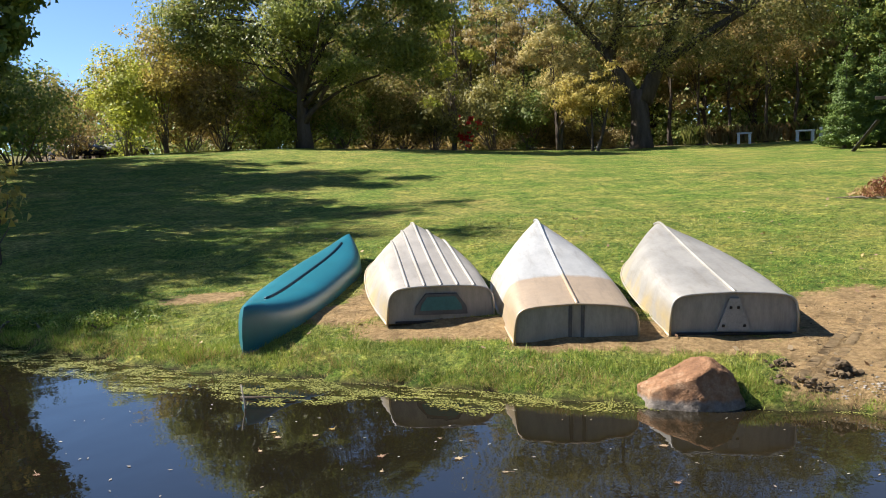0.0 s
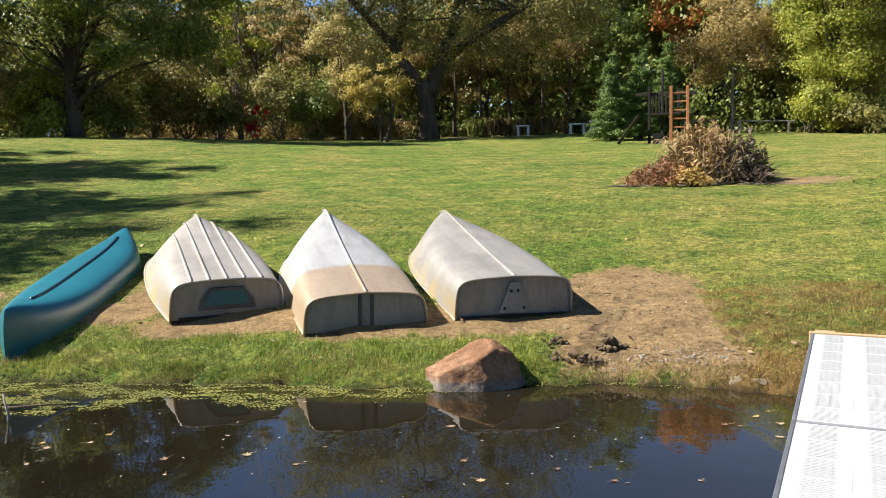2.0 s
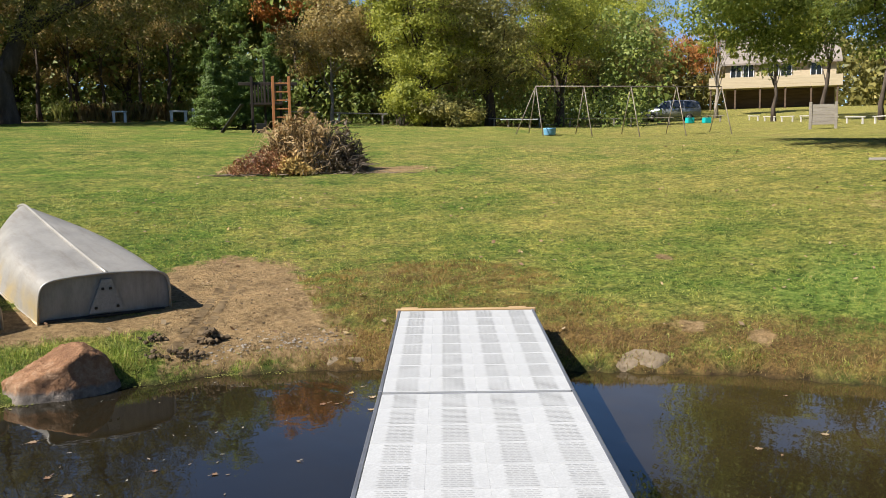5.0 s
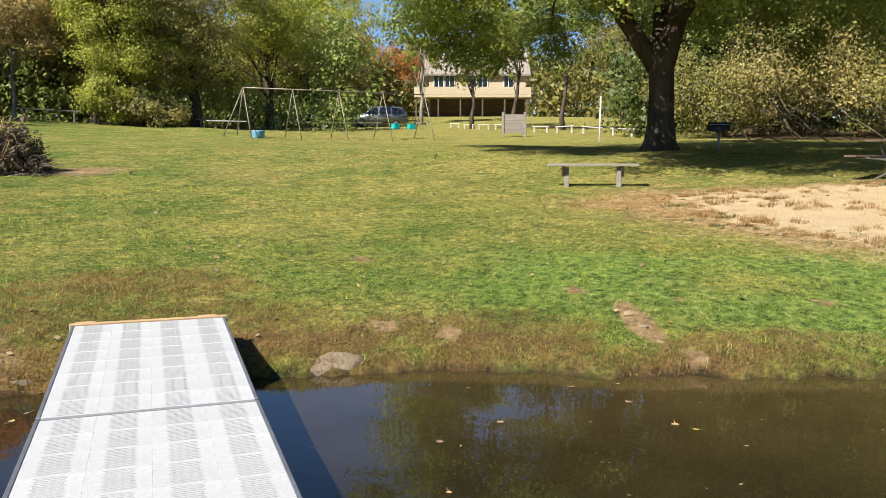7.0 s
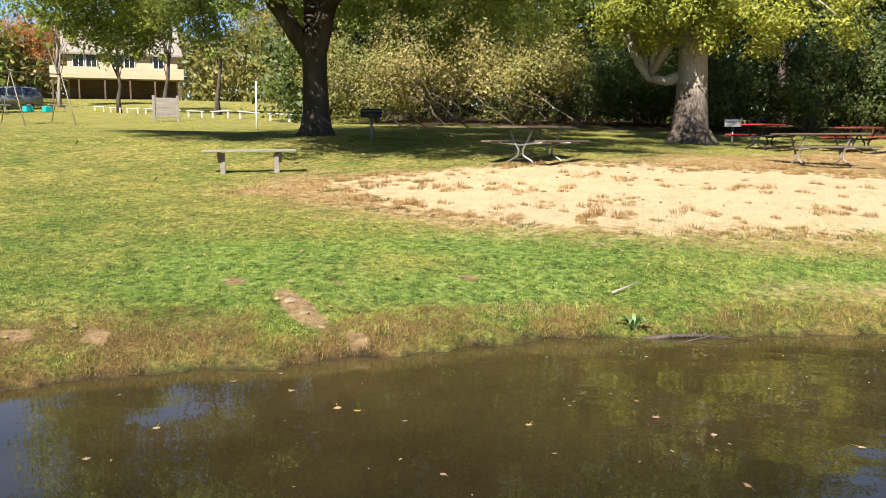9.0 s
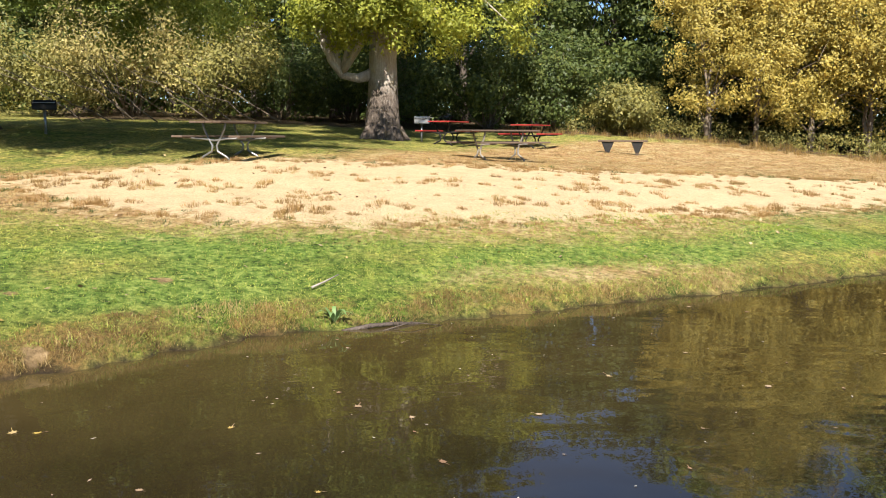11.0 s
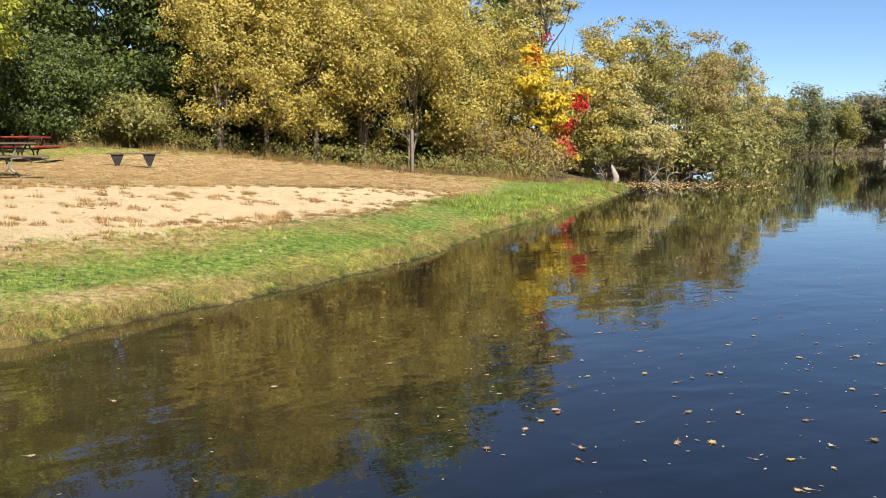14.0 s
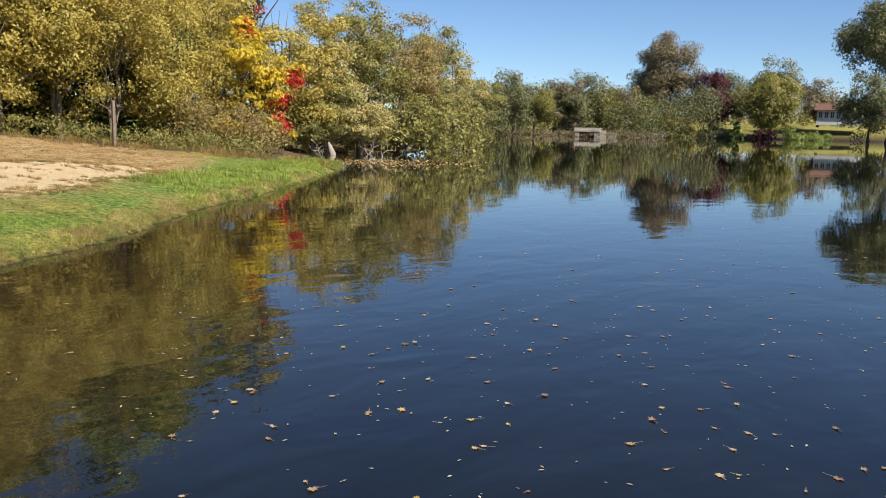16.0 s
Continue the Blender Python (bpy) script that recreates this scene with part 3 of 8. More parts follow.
murky.data.foreach_set("value", (np.clip(1.05 + shore_distance(water_xy[:, 0], water_xy[:, 1]) / 5.5, 0, 1) * np.interp(water_xy[:, 0], [-3, 2, 7], [0.1, 0.2, 1]) * np.interp(water_xy[:, 1] - 0.35 * water_xy[:, 0], [-10, -4], [0.3, 1])).astype(np.float32))
breeze = water_mesh.attributes.new("breeze", "FLOAT", "POINT")
breeze.data.foreach_set("value", np.interp(np.hypot(water_xy[:, 0], water_xy[:, 1]), [6, 12, 30, 80], [1.0, 0.65, 0.25, 0.12]).astype(np.float32))
put("water", water_mesh, label="still brown lake water reflecting trees and sky", category="lake", kind="structure")


def along_shore(rng, count, area, deep):
    """Random places within `deep` metres of the water's edge, inside x0, x1, y0, y1."""
    ends = np.array([(a, b) for a, b in zip(SHORE, SHORE[1:]) if max(a[0], b[0]) > area[0] and min(a[0], b[0]) < area[1] and max(a[1], b[1]) > area[2] and min(a[1], b[1]) < area[3]])
    run = ends[:, 1] - ends[:, 0]
    long = np.hypot(run[:, 0], run[:, 1])
    k = rng.choice(len(ends), count, p=long / long.sum())
    u, v = rng.uniform(-0.08, 1.08, count), rng.uniform(-0.3, deep, count)
    x = ends[k, 0, 0] + run[k, 0] * u - run[k, 1] / long[k] * v
    y = ends[k, 0, 1] + run[k, 1] * u + run[k, 0] / long[k] * v
    ok = (x > area[0]) & (x < area[1]) & (y > area[2]) & (y < area[3])
    return x[ok], y[ok]


def blades(name, count, area, size, spread, mat, seed, keep, label, lean=0.5, wide=0.1):
    """Loose grass blades as slim triangles on the ground. area: x0, x1, y0, y1, or a fan: az0, az1, d0, d1, 0, or a strip of the bank: x0, x1, y0, y1, depth, 0; keep(x, y, s) gives each place's density."""
    rng = np.random.RandomState(seed)
    if len(area) == 6:
        x, y = along_shore(rng, count, area, area[4])
        count = len(x)
    elif len(area) == 4:
        x, y = rng.uniform(area[0], area[1], count), rng.uniform(area[2], area[3], count)
    else:
        a, d = np.radians(rng.uniform(area[0], area[1], count)), area[2] * (area[3] / area[2]) ** rng.rand(count)
        x, y = d * np.sin(a), d * np.cos(a)
    s = shore_distance(x, y)
    ok = rng.rand(count) < keep(x, y, s)
    x, y = x[ok], y[ok]
    dry = ground_z(x, y) > 0.005
    x, y = x[dry], y[dry]
    n = len(x)
    z = ground_z(x, y) - 0.008
    h = size * rng.uniform(1 - spread, 1 + spread, n)
    a, b, l = rng.uniform(0, 6.283, n), rng.uniform(0, 6.283, n), lean * rng.rand(n)
    w = wide * rng.uniform(0.7, 1.4, n) * np.clip(np.hypot(x, y) / 9.0, 0.8, 1.6)
    base = np.stack([x, y, z], -1)
    out = np.stack([np.cos(a) * w, np.sin(a) * w, np.zeros(n)], -1)
    tip = base + np.stack([np.cos(b) * l * h, np.sin(b) * l * h, h], -1)
    v = np.stack([base - out, base + out, tip], 1).reshape(-1, 3)
    return put(name, quads(name, v, 3, mat), label=label, category="grass", kind="stuff")


def fringe(name, count, area, size, mat, seed, keep, label, droop=0.5, deep=0.24):
    """Dead grass hanging over the lip of the bank towards the water."""
    rng = np.random.RandomState(seed)
    x, y = along_shore(rng, count, area, 0.3)
    s = shore_distance(x, y)
    near = (s > -0.05) & (s < deep)
    x, y, s = x[near], y[near], s[near]
    ok = rng.rand(len(x)) < keep(x, y, s)
    x, y = x[ok], y[ok]
    z = ground_z(x, y)
    ok = z > 0.02
    x, y, z = x[ok], y[ok], z[ok]
    n, e = len(x), 0.05
    gx_, gy_ = shore_distance(x + e, y) - shore_distance(x - e, y), shore_distance(x, y + e) - shore_distance(x, y - e)
    turn = np.arctan2(-gy_, -gx_) + rng.normal(size=n) * 0.7
    l = size * rng.uniform(0.5, 1.4, n)
    w = rng.uniform(0.0022, 0.0042, n)
    base = np.stack([x, y, z - 0.008], -1)
    side = np.stack([-np.sin(turn) * w, np.cos(turn) * w, np.zeros(n)], -1)
    reach, rise = rng.uniform(0.25, 1.0, n) * l, rng.uniform(-droop, 0.9, n) * l
    tip = base + np.stack([np.cos(turn) * reach, np.sin(turn) * reach, rise], -1)
    tip[:, 2] = np.maximum(tip[:, 2], 0.006)
    v = np.stack([base - side, base + side, tip], 1).reshape(-1, 3)
    return put(name, quads(name, v, 3, mat), label=label, category="grass", kind="stuff")


def bare(x, y):
    return np.maximum(np.maximum(sand_at(x, y), soil_at(x, y)), 0.8 * straw_at(x, y))


blades("lawn_grass", 900000, (-42, 128, 6.5, 17, 0), 0.025, 0.5, F_GRASS, 11,
       lambda x, y, s: (s > 0.12) * (bare(x, y) < 0.5) * (1 - 0.75 * np.clip(thatch_at(x, y), 0, 1)) * (1 - 0.8 * lush_at(x, y)) * np.clip(0.45 + 0.55 * waves(x, y, 0.16, 8) + 0.25 * waves(x, y, 0.5, 28) + 0.3 * waves(x, y, 1.4, 7), 0.03, 1), "short mown lawn grass", 1.7, 0.0045)
blades("bank_grass", 210000, (-7, 2.6, 6.9, 10.4, 1.9, 0), 0.055, 0.6, F_LUSH, 12,
       lambda x, y, s: (s > 0.02) * (1 - 0.7 * (straw_at(x, y) > 0.5)) * np.clip(1.25 - s / (1.0 + 0.5 * waves(x, y, 2.2, 9)), 0, 1) * (soil_at(x, y) < 0.45) * np.clip(0.45 + 0.8 * waves(x, y, 0.6, 10), 0.06, 1), "lush uncut grass along the bank", 0.9, 0.0034)
blades("bank_grass", 520000, (3.5, 19, -16, 7, 4.4, 0), 0.024, 0.6, F_LUSH, 112,
       lambda x, y, s: (s > 0.02) * (np.hypot(x, y) < 15.5) * (1 - 0.8 * np.clip(thatch_at(x, y) * 1.2, 0, 1)) * np.maximum(0.9 * lush_at(x, y), np.clip(1.0 - s / (1.0 + 0.8 * waves(x, y, 2.2, 9)), 0, 1)) * (soil_at(x, y) < 0.45) * np.clip(0.5 + 0.6 * waves(x, y, 0.18, 29) + 0.5 * waves(x, y, 0.6, 10), 0.05, 1), "green uncut grass along the bank", 1.6, 0.0045)
blades("dry_bank_grass", 75000, (-9, 22, -22, 11, 0.7, 0), 0.06, 0.6, F_STRAW, 13,
       lambda x, y, s: (s > 0.0) * (s < 0.32 + 0.3 * waves(x, y, 1.5, 19)) * np.clip(0.5 + 0.7 * waves(x, y, 1.6, 14), 0.05, 1) * (soil_at(x, y) < 0.6), "dry brown grass fringe at the waterline", 1.1, 0.0034)
blades("matted_grass", 300000, (2.4, 10, -3, 9, 3.0, 0), 0.032, 0.6, F_THATCH, 113,
       lambda x, y, s: (s > 0.03) * (thatch_at(x, y) > 0.3) * (soil_at(x, y) < 0.5) * np.clip(0.5 + 0.6 * waves(x, y, 0.4, 20), 0.08, 1), "brown matted grass on the bank by the dock", 1.3, 0.0034)
blades("dry_lawn_grass", 300000, (2, 24, -16, 11), 0.035, 0.5, F_STRAW, 15,
       lambda x, y, s: (s > 0.1) * (straw_at(x, y) > 0.3) * (sand_at(x, y) < 0.5) * np.clip(0.45 + 0.8 * waves(x, y, 1.0, 16), 0, 1), "thin dry straw-coloured grass", 1.3, 0.0036)
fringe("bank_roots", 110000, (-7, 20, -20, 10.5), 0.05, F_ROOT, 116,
       lambda x, y, s: (soil_at(x, y) < 0.6) * np.interp(x, [-7, 2, 5, 8, 8.4, 12], [0.35, 0.35, 0.5, 0.6, 1.0, 0.7]) * np.clip(0.55 + 0.7 * waves(x, y, 0.6, 26), 0.05, 1), "roots and earth darkened for the shadow under the bank lip", 0.9, 0.07)
fringe("bank_fringe", 130000, (-7, 20, -20, 10.5), 0.075, F_STRAW, 114,
       lambda x, y, s: (soil_at(x, y) < 0.6) * np.interp(x, [-7, 0, 2, 5, 8, 9], [0.35, 0.35, 0.25, 0.45, 0.7, 1.0]) * np.clip(0.6 + 0.5 * waves(x, y, 0.9, 24), 0.12, 1), "dead straw-coloured grass hanging over the bank")
fringe("bank_fringe", 75000, (-7, 20, -20, 10.5), 0.075, F_LUSH, 115,
       lambda x, y, s: (soil_at(x, y) < 0.6) * np.interp(x, [-7, 2, 5, 8, 9, 16], [0.9, 0.6, 0.5, 0.35, 0.4, 0.8]) * np.clip(0.5 + 0.6 * waves(x, y, 0.8, 25), 0.05, 1), "green grass hanging over the bank")

# ---- trees ----


LEAF_SIZE, LEAF_MANY = 0.69, 1.08


def leaf_quads(centres, size, rng, up=0.5, slim=0.6):
    n = len(centres)
    nrm = rng.normal(size=(n, 3))
    nrm[:, 2] = np.abs(nrm[:, 2]) + up
    nrm /= np.linalg.norm(nrm, axis=1, keepdims=True)
    u = np.cross(nrm, rng.normal(size=(n, 3)))
    u /= np.linalg.norm(u, axis=1, keepdims=True) + 1e-9
    v = np.cross(nrm, u)
    l = (size * rng.uniform(0.6, 1.3, n))[:, None] * 0.5
    w = l * slim
    return np.stack([centres - u * l, centres - v * w + u * l * 0.1, centres + u * l, centres + v * w + u * l * 0.1], 1).reshape(-1, 3)


def leaf_tris(centres, size, rng, up=0.1, slim=0.6, out=None):
    """Small leaves as slim triangles, facing out of their clump."""
    n = len(centres)
    nrm = rng.normal(size=(n, 3))
    if out is None:
        nrm[:, 2] = np.abs(nrm[:, 2])
    else:
        nrm = nrm * 0.5 + out
    nrm[:, 2] += up
    nrm /= np.linalg.norm(nrm, axis=1, keepdims=True) + 1e-9
    u = np.cross(nrm, rng.normal(size=(n, 3)))
    u /= np.linalg.norm(u, axis=1, keepdims=True) + 1e-9
    v = np.cross(nrm, u)
    l = (size * rng.uniform(0.6, 1.3, n))[:, None] * 0.62
    return np.stack([centres + u * l, centres - u * l * 0.7 + v * l * slim * 1.1, centres - u * l * 0.7 - v * l * slim * 1.1], 1).reshape(-1, 3)


def clumps_in(lobes, n, rng, shell=0.5):
    """Clump centres inside ellipsoids: cx, cy, cz, rx, ry, rz."""
    weight = np.array([(l[3] * l[4] * l[5]) ** 0.7 for l in lobes])
    pick = rng.choice(len(lobes), n, p=weight / weight.sum())
    d = rng.normal(size=(n, 3))
    d /= np.linalg.norm(d, axis=1, keepdims=True)
    d *= (rng.rand(n) ** shell)[:, None]
    L = np.array(lobes)[pick]
    return L[:, :3] + d * L[:, 3:]


def crown_mesh(name, lobes, leaves, leaf, mat, seed, clump=1.0, n_clumps=None, shell=0.45, flat=0.55, up=0.5, slim=0.6, tail=1.35):
    rng = np.random.RandomState(seed)
    n_clumps = n_clumps or max(25, leaves // 150)
    leaf, leaves = leaf * LEAF_SIZE, int(leaves * LEAF_MANY)
    cs = clumps_in(lobes, n_clumps, rng, shell)
    rad = clump * rng.uniform(0.45, 1.3, n_clumps)
    pick = rng.choice(n_clumps, leaves, p=rad ** 2 / (rad ** 2).sum())
    off = rng.normal(size=(leaves, 3)) * 0.55
    off *= np.minimum(1.0, tail / (np.linalg.norm(off, axis=1, keepdims=True) + 1e-9))
    off[:, 2] *= flat
    pos = cs[pick] + off * rad[pick][:, None]
    heart = np.average(np.array(lobes)[:, :3], axis=0)
    far = cs[pick] - heart
    out = off / (np.linalg.norm(off, axis=1, keepdims=True) + 1e-9) * 0.75 + far / (np.linalg.norm(far, axis=1, keepdims=True) + 1e-9) * 0.45
    return quads(name, leaf_tris(pos, leaf, rng, up + 0.25, slim, out), 3, mat), cs


def branch(a, b, rng, steps=6, sag=0.12, wander=0.06):
    a, b = np.array(a, float), np.array(b, float)
    d = np.linalg.norm(b - a)
    pts = []
    for i in range(steps + 1):
        u = i / steps
        p = a + (b - a) * u
        p[2] += math.sin(u * math.pi) * sag * d
        if 0 < i < steps:
            p += rng.normal(size=3) * wander * d * 0.4
        pts.append(tuple(p))
    return pts


def tree(name, label, place, h, r, mat, seed, bark=None, low=0.2, leaves=12000, leaf=0.2, trunk=0.2, lean=(0, 0), lobes=None, limbs=14,
         clump=None, category="tree", group="", fork=0.45, shell=0.45, stems=1, flat=0.55, up=0.12, slim=0.6, n_clumps=None, tail=1.35):
    """A tapered trunk with limbs, and a crown of many leaves in clumps."""
    rng = np.random.RandomState(seed)
    x, y, z = place
    top = put(name, None, m=pose(x, y, z - 0.05), label=label, category=category, group=group)
    hb = h * low
    if lobes is None:
        cz, rz = (h + hb) / 2, (h - hb) / 2
        lobes = [(lean[0] * 0.6, lean[1] * 0.6, cz, r * 0.8, r * 0.8, rz)]
        for k in range(5):
            a = rng.uniform(0, 6.283)
            f = rng.uniform(0.45, 0.65)
            lobes.append((math.cos(a) * r * f + lean[0] * 0.6, math.sin(a) * r * f + lean[1] * 0.6, hb + (h - hb) * rng.uniform(0.25, 0.75), r * 0.5, r * 0.5, rz * rng.uniform(0.35, 0.55)))
    crown, cs = crown_mesh("crown", lobes, leaves, leaf, mat, seed, clump or r * 0.19, n_clumps, shell, flat, up, slim, tail)
    lines = []
    for s in range(stems):
        off = rng.normal(size=2) * (0.5 if stems > 1 else 0) * r * 0.35
        tip = (lean[0] + off[0], lean[1] + off[1], h * 0.86)
        path = branch((off[0] * 0.15, off[1] * 0.15, -0.25), tip, rng, 9, 0.0, 0.02)
        rad = [trunk * (1.45 if i == 0 else 1.15 if i == 1 else 1) * (1 - 0.9 * (i / 9) ** 0.8) for i in range(10)]
        lines.append((path, rad))
        order = rng.permutation(len(cs))[: limbs // stems]
        for k in order:
            c = cs[k]
            u = np.clip(rng.uniform(fork * 0.55, 0.95) * c[2] / (h * 0.86), 0.12, 0.9)
            i = min(8, int(u * 9))
            q = np.array(path[i]) + (np.array(path[i + 1]) - np.array(path[i])) * (u * 9 - i)
            r0 = max(0.02, rad[i] * rng.uniform(0.22, 0.42))
            b = branch(q, c, rng, 5, rng.uniform(-0.02, 0.14), 0.08)
            lines.append((b, [r0 * (1 - 0.85 * j / 5) for j in range(6)]))
    put("trunk", tubes("trunk", lines, bark or M_BARK, 8), top)
    put("crown", crown, top)
    return top


def shrub(name, label, place, h, r, mat, seed, leaves=5000, leaf=0.13, category="shrub", group="", stems=9, bark=None, shell=0.6, clump=None, slim=0.6):
    rng = np.random.RandomState(seed)
    x, y, z = place
    top = put(name, None, m=pose(x, y, z - 0.05), label=label, category=category, group=group)
    lobes = [(0, 0, h * 0.45, r * 0.8, r * 0.8, h * 0.48)]
    for k in range(4):
        a = rng.uniform(0, 6.283)
        lobes.append((math.cos(a) * r * 0.6, math.sin(a) * r * 0.6, h * rng.uniform(0.3, 0.6), r * 0.5, r * 0.5, h * rng.uniform(0.28, 0.42)))
    crown, cs = crown_mesh("crown", lobes, leaves, leaf, mat, seed, clump or r * 0.24, None, shell, 0.7, 0.12, slim)
    lines = []
    for k in rng.permutation(len(cs))[:stems]:
        b = branch((rng.normal() * 0.12, rng.normal() * 0.12, -0.1), cs[k] * 1.05, rng, 5, 0.05, 0.06)
        lines.append((b, [0.035 * (1 - 0.8 * j / 5) for j in range(6)]))
    put("stem", tubes("stem", lines, bark or M_TWIG, 5), top)
    put("crown", crown, top)
    return top


def wood_band(name, label, az0, az1, d0, d1, h, clumps, per, leaf, mat, seed, low=0.0, clump=1.3, category="woodland"):
    """A deep band of woodland foliage too far off to tell its trees apart."""
    rng = np.random.RandomState(seed)
    az, d = np.radians(rng.uniform(az0, az1, clumps)), rng.uniform(d0, d1, clumps)
    x, y = d * np.sin(az), d * np.cos(az)
    top = h * (0.8 + 0.2 * waves(np.degrees(az), d * 0.1, 7.0, seed)) 
    z = np.maximum(height(x, y), 0.2) + low + (top - low) * rng.rand(clumps) ** 0.8
    rad = clump * rng.uniform(0.5, 1.3, clumps)
    per = int(per * 1.25)
    k = np.repeat(np.arange(clumps), per)
    off = rng.normal(size=(len(k), 3)) * 0.55
    off[:, 2] *= 0.6
    pos = np.stack([x, y, z], -1)[k] + off * rad[k][:, None]
    pos[:, 2] = np.maximum(pos[:, 2], np.maximum(height(x, y), 0)[k] + 0.05)
    return put(name, quads(name, leaf_tris(pos, leaf * 0.8, rng, 0.35, 0.6, off / (np.linalg.norm(off, axis=1, keepdims=True) + 1e-9) * 0.9), 3, mat), label=label, category=category, kind="stuff")


# west bank: trees that shade the lawn
for k, (az, d, h, r) in enumerate(((-54, 24, 14, 4.8), (-48.5, 25.5, 18, 4.6), (-42.8, 29, 18, 4.4), (-39.2, 36.5, 16, 4.0), (-39.0, 43, 13, 4.0), (-61, 25, 16.5, 5.0), (-71, 22, 12, 5.0), (-36.2, 52, 9, 3.0), (-47, 35, 21, 5.5), (-53, 33, 20, 5.5), (-44.5, 41, 20, 5.0), (-58, 30, 22, 5.5), (-50, 40, 24, 5.5), (-37.4, 33, 15, 2.9))):
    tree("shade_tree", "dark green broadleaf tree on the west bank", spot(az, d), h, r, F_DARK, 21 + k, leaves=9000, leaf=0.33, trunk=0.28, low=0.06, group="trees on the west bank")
tree("sapling", "bright yellow-leaved sapling at the water's edge", spot(-36.3, 13.0), 2.2, 0.55, F_YELLOW, 26, leaves=300, leaf=0.15, trunk=0.025, low=0.5, limbs=9, clump=0.22, n_clumps=14)
for k, (az, d) in enumerate(((-33, 11.6), (-30, 11.2), (-27.2, 10.8), (-36, 12.0))):
    shrub("bank_weed", "low green weeds among grass on the bank", spot(az, d), 0.2, 0.42, F_LUSH, 260 + k, leaves=1300, leaf=0.04, stems=6)
# shrubs along the lawn's far edge
for az, d, h, r, mat, label in ((-34.5, 40, 4.5, 2.8, F_DARK, "dark shrub in deep shade"), (-33.0, 47, 3.4, 2.6, F_OLIVE, "olive shrub in shade at the lawn edge"), (-31.4, 58, 4.8, 3.0, F_BROWN, "rusty brown shrub behind the lawn"),
                                (-28.0, 44, 4.4, 2.2, F_LIME, "yellow-green shrub at the lawn edge"), (-25.8, 45, 6.6, 2.6, F_YELLOW, "golden sapling thicket at the lawn edge"), (-24.4, 46, 5.4, 2.6, F_BROWN, "rust-tinted shrub at the lawn edge"),
                                (-22.2, 45, 4.2, 2.6, F_BROWN, "brownish shrub at the lawn edge"), (-19.8, 45, 4.0, 2.4, F_LIME, "yellow-green shrub at the lawn edge"), (-17.2, 46, 3.4, 2.4, F_OLIVE, "olive shrub under the trees"),
                                (-14.6, 46, 3.2, 2.4, F_DARK, "dark shrub under the trees"), (-12.6, 47, 4.6, 2.4, F_OLIVE, "olive shrub under the trees"), (-10.4, 47, 3.6, 2.2, F_BROWN, "brownish shrub under the trees"),
                                (-8.6, 46, 3.0, 2.0, F_OLIVE, "olive shrub under the trees"), (-4.6, 48, 4.0, 2.4, F_OLIVE, "olive shrub under the trees"), (-2.2, 49, 3.4, 2.2, F_DARK, "dark shrub under the trees"), (0.0, 50, 3.0, 2.2, F_BROWN, "brown shrub under the trees"),
                                (29.2, 50, 3.0, 1.8, F_LIME, "yellow-green shrub beneath the linden"), (32.2, 50, 2.2, 1.8, F_OLIVE, "olive shrub beneath the linden")):
    shrub("shrub", label, spot(az, d), h * (1.3 if az < 0 else 1.0), r * 1.15, mat, int(900 + az * 10), leaves=9000, leaf=0.2, stems=12)
shrub("shrub", "small crimson shrub at the wood edge", spot(-6.3, 45), 2.4, 0.6, F_RED, 61, leaves=800, leaf=0.13)
tree("ash_tree", "tall dark green tree with low branches on the lawn", (-12.65, 41.1, float(height(-12.65, 41.1))), 12, 7.0, F_ASH, 31, leaves=78000, leaf=0.2, trunk=0.36, low=0.16, limbs=44, clump=1.0, n_clumps=210, shell=0.5,
     lobes=[(-4.8, 0, 5.6, 2.8, 2.8, 1.9), (-3.0, 0.5, 8.4, 3.0, 3.0, 2.0), (0.2, 0, 10.2, 3.2, 3.2, 2.0), (3.4, 0, 7.8, 3.2, 3.0, 2.0), (5.0, -0.3, 4.8, 2.6, 2.6, 1.7), (0.6, -1.5, 5.6, 2.8, 2.4, 1.6), (-6.6, 0, 7.4, 1.3, 1.3, 0.8), (2.4, -1.6, 3.6, 1.8, 1.6, 0.9), (5.8, -0.6, 7.2, 2.0, 2.0, 1.6)])
tree("thin_tree", "thin half-bare tree with yellowing leaves", spot(-7.2, 46), 10.5, 2.2, F_LIME, 32, leaves=3600, leaf=0.19, trunk=0.11, low=0.12, stems=3, limbs=36, bark=M_TWIG)
tree("small_tree", "small tan-leaved tree beside the willow", spot(-0.2, 46), 7.2, 2.5, F_TAN, 33, leaves=9000, leaf=0.17, trunk=0.09, low=0.22, stems=3)
tree("small_tree", "small yellow-leaved tree beside the willow", spot(2.0, 44), 5.0, 2.1, F_YELLOW, 133, leaves=9000, leaf=0.15, trunk=0.08, low=0.22, stems=3)
pole = tree("pole_tree", "slender dark woodland tree with a high crown", spot(-4.4, 52), 10, 2.2, F_BROWN, 134, leaves=4200, leaf=0.2, trunk=0.13, low=0.4, limbs=10, group="slender trees at the wood edge")
for k, (az, d, s) in enumerate(((-9.4, 53, 0.9), (-6.0, 54, 1.1), (-2.6, 51.5, 0.85), (-1.0, 55, 1.05), (3.2, 53, 0.9), (6.9, 54, 1.1), (8.6, 53, 0.9), (10.4, 56, 1.0), (12.6, 54, 0.95), (14.4, 57, 1.1))):
    x, y, z = spot(az, d)
    copy_thing(pole, pose(x, y, z - 0.05, 0, 0, 77 * k) @ Matrix.Scale(s, 4))


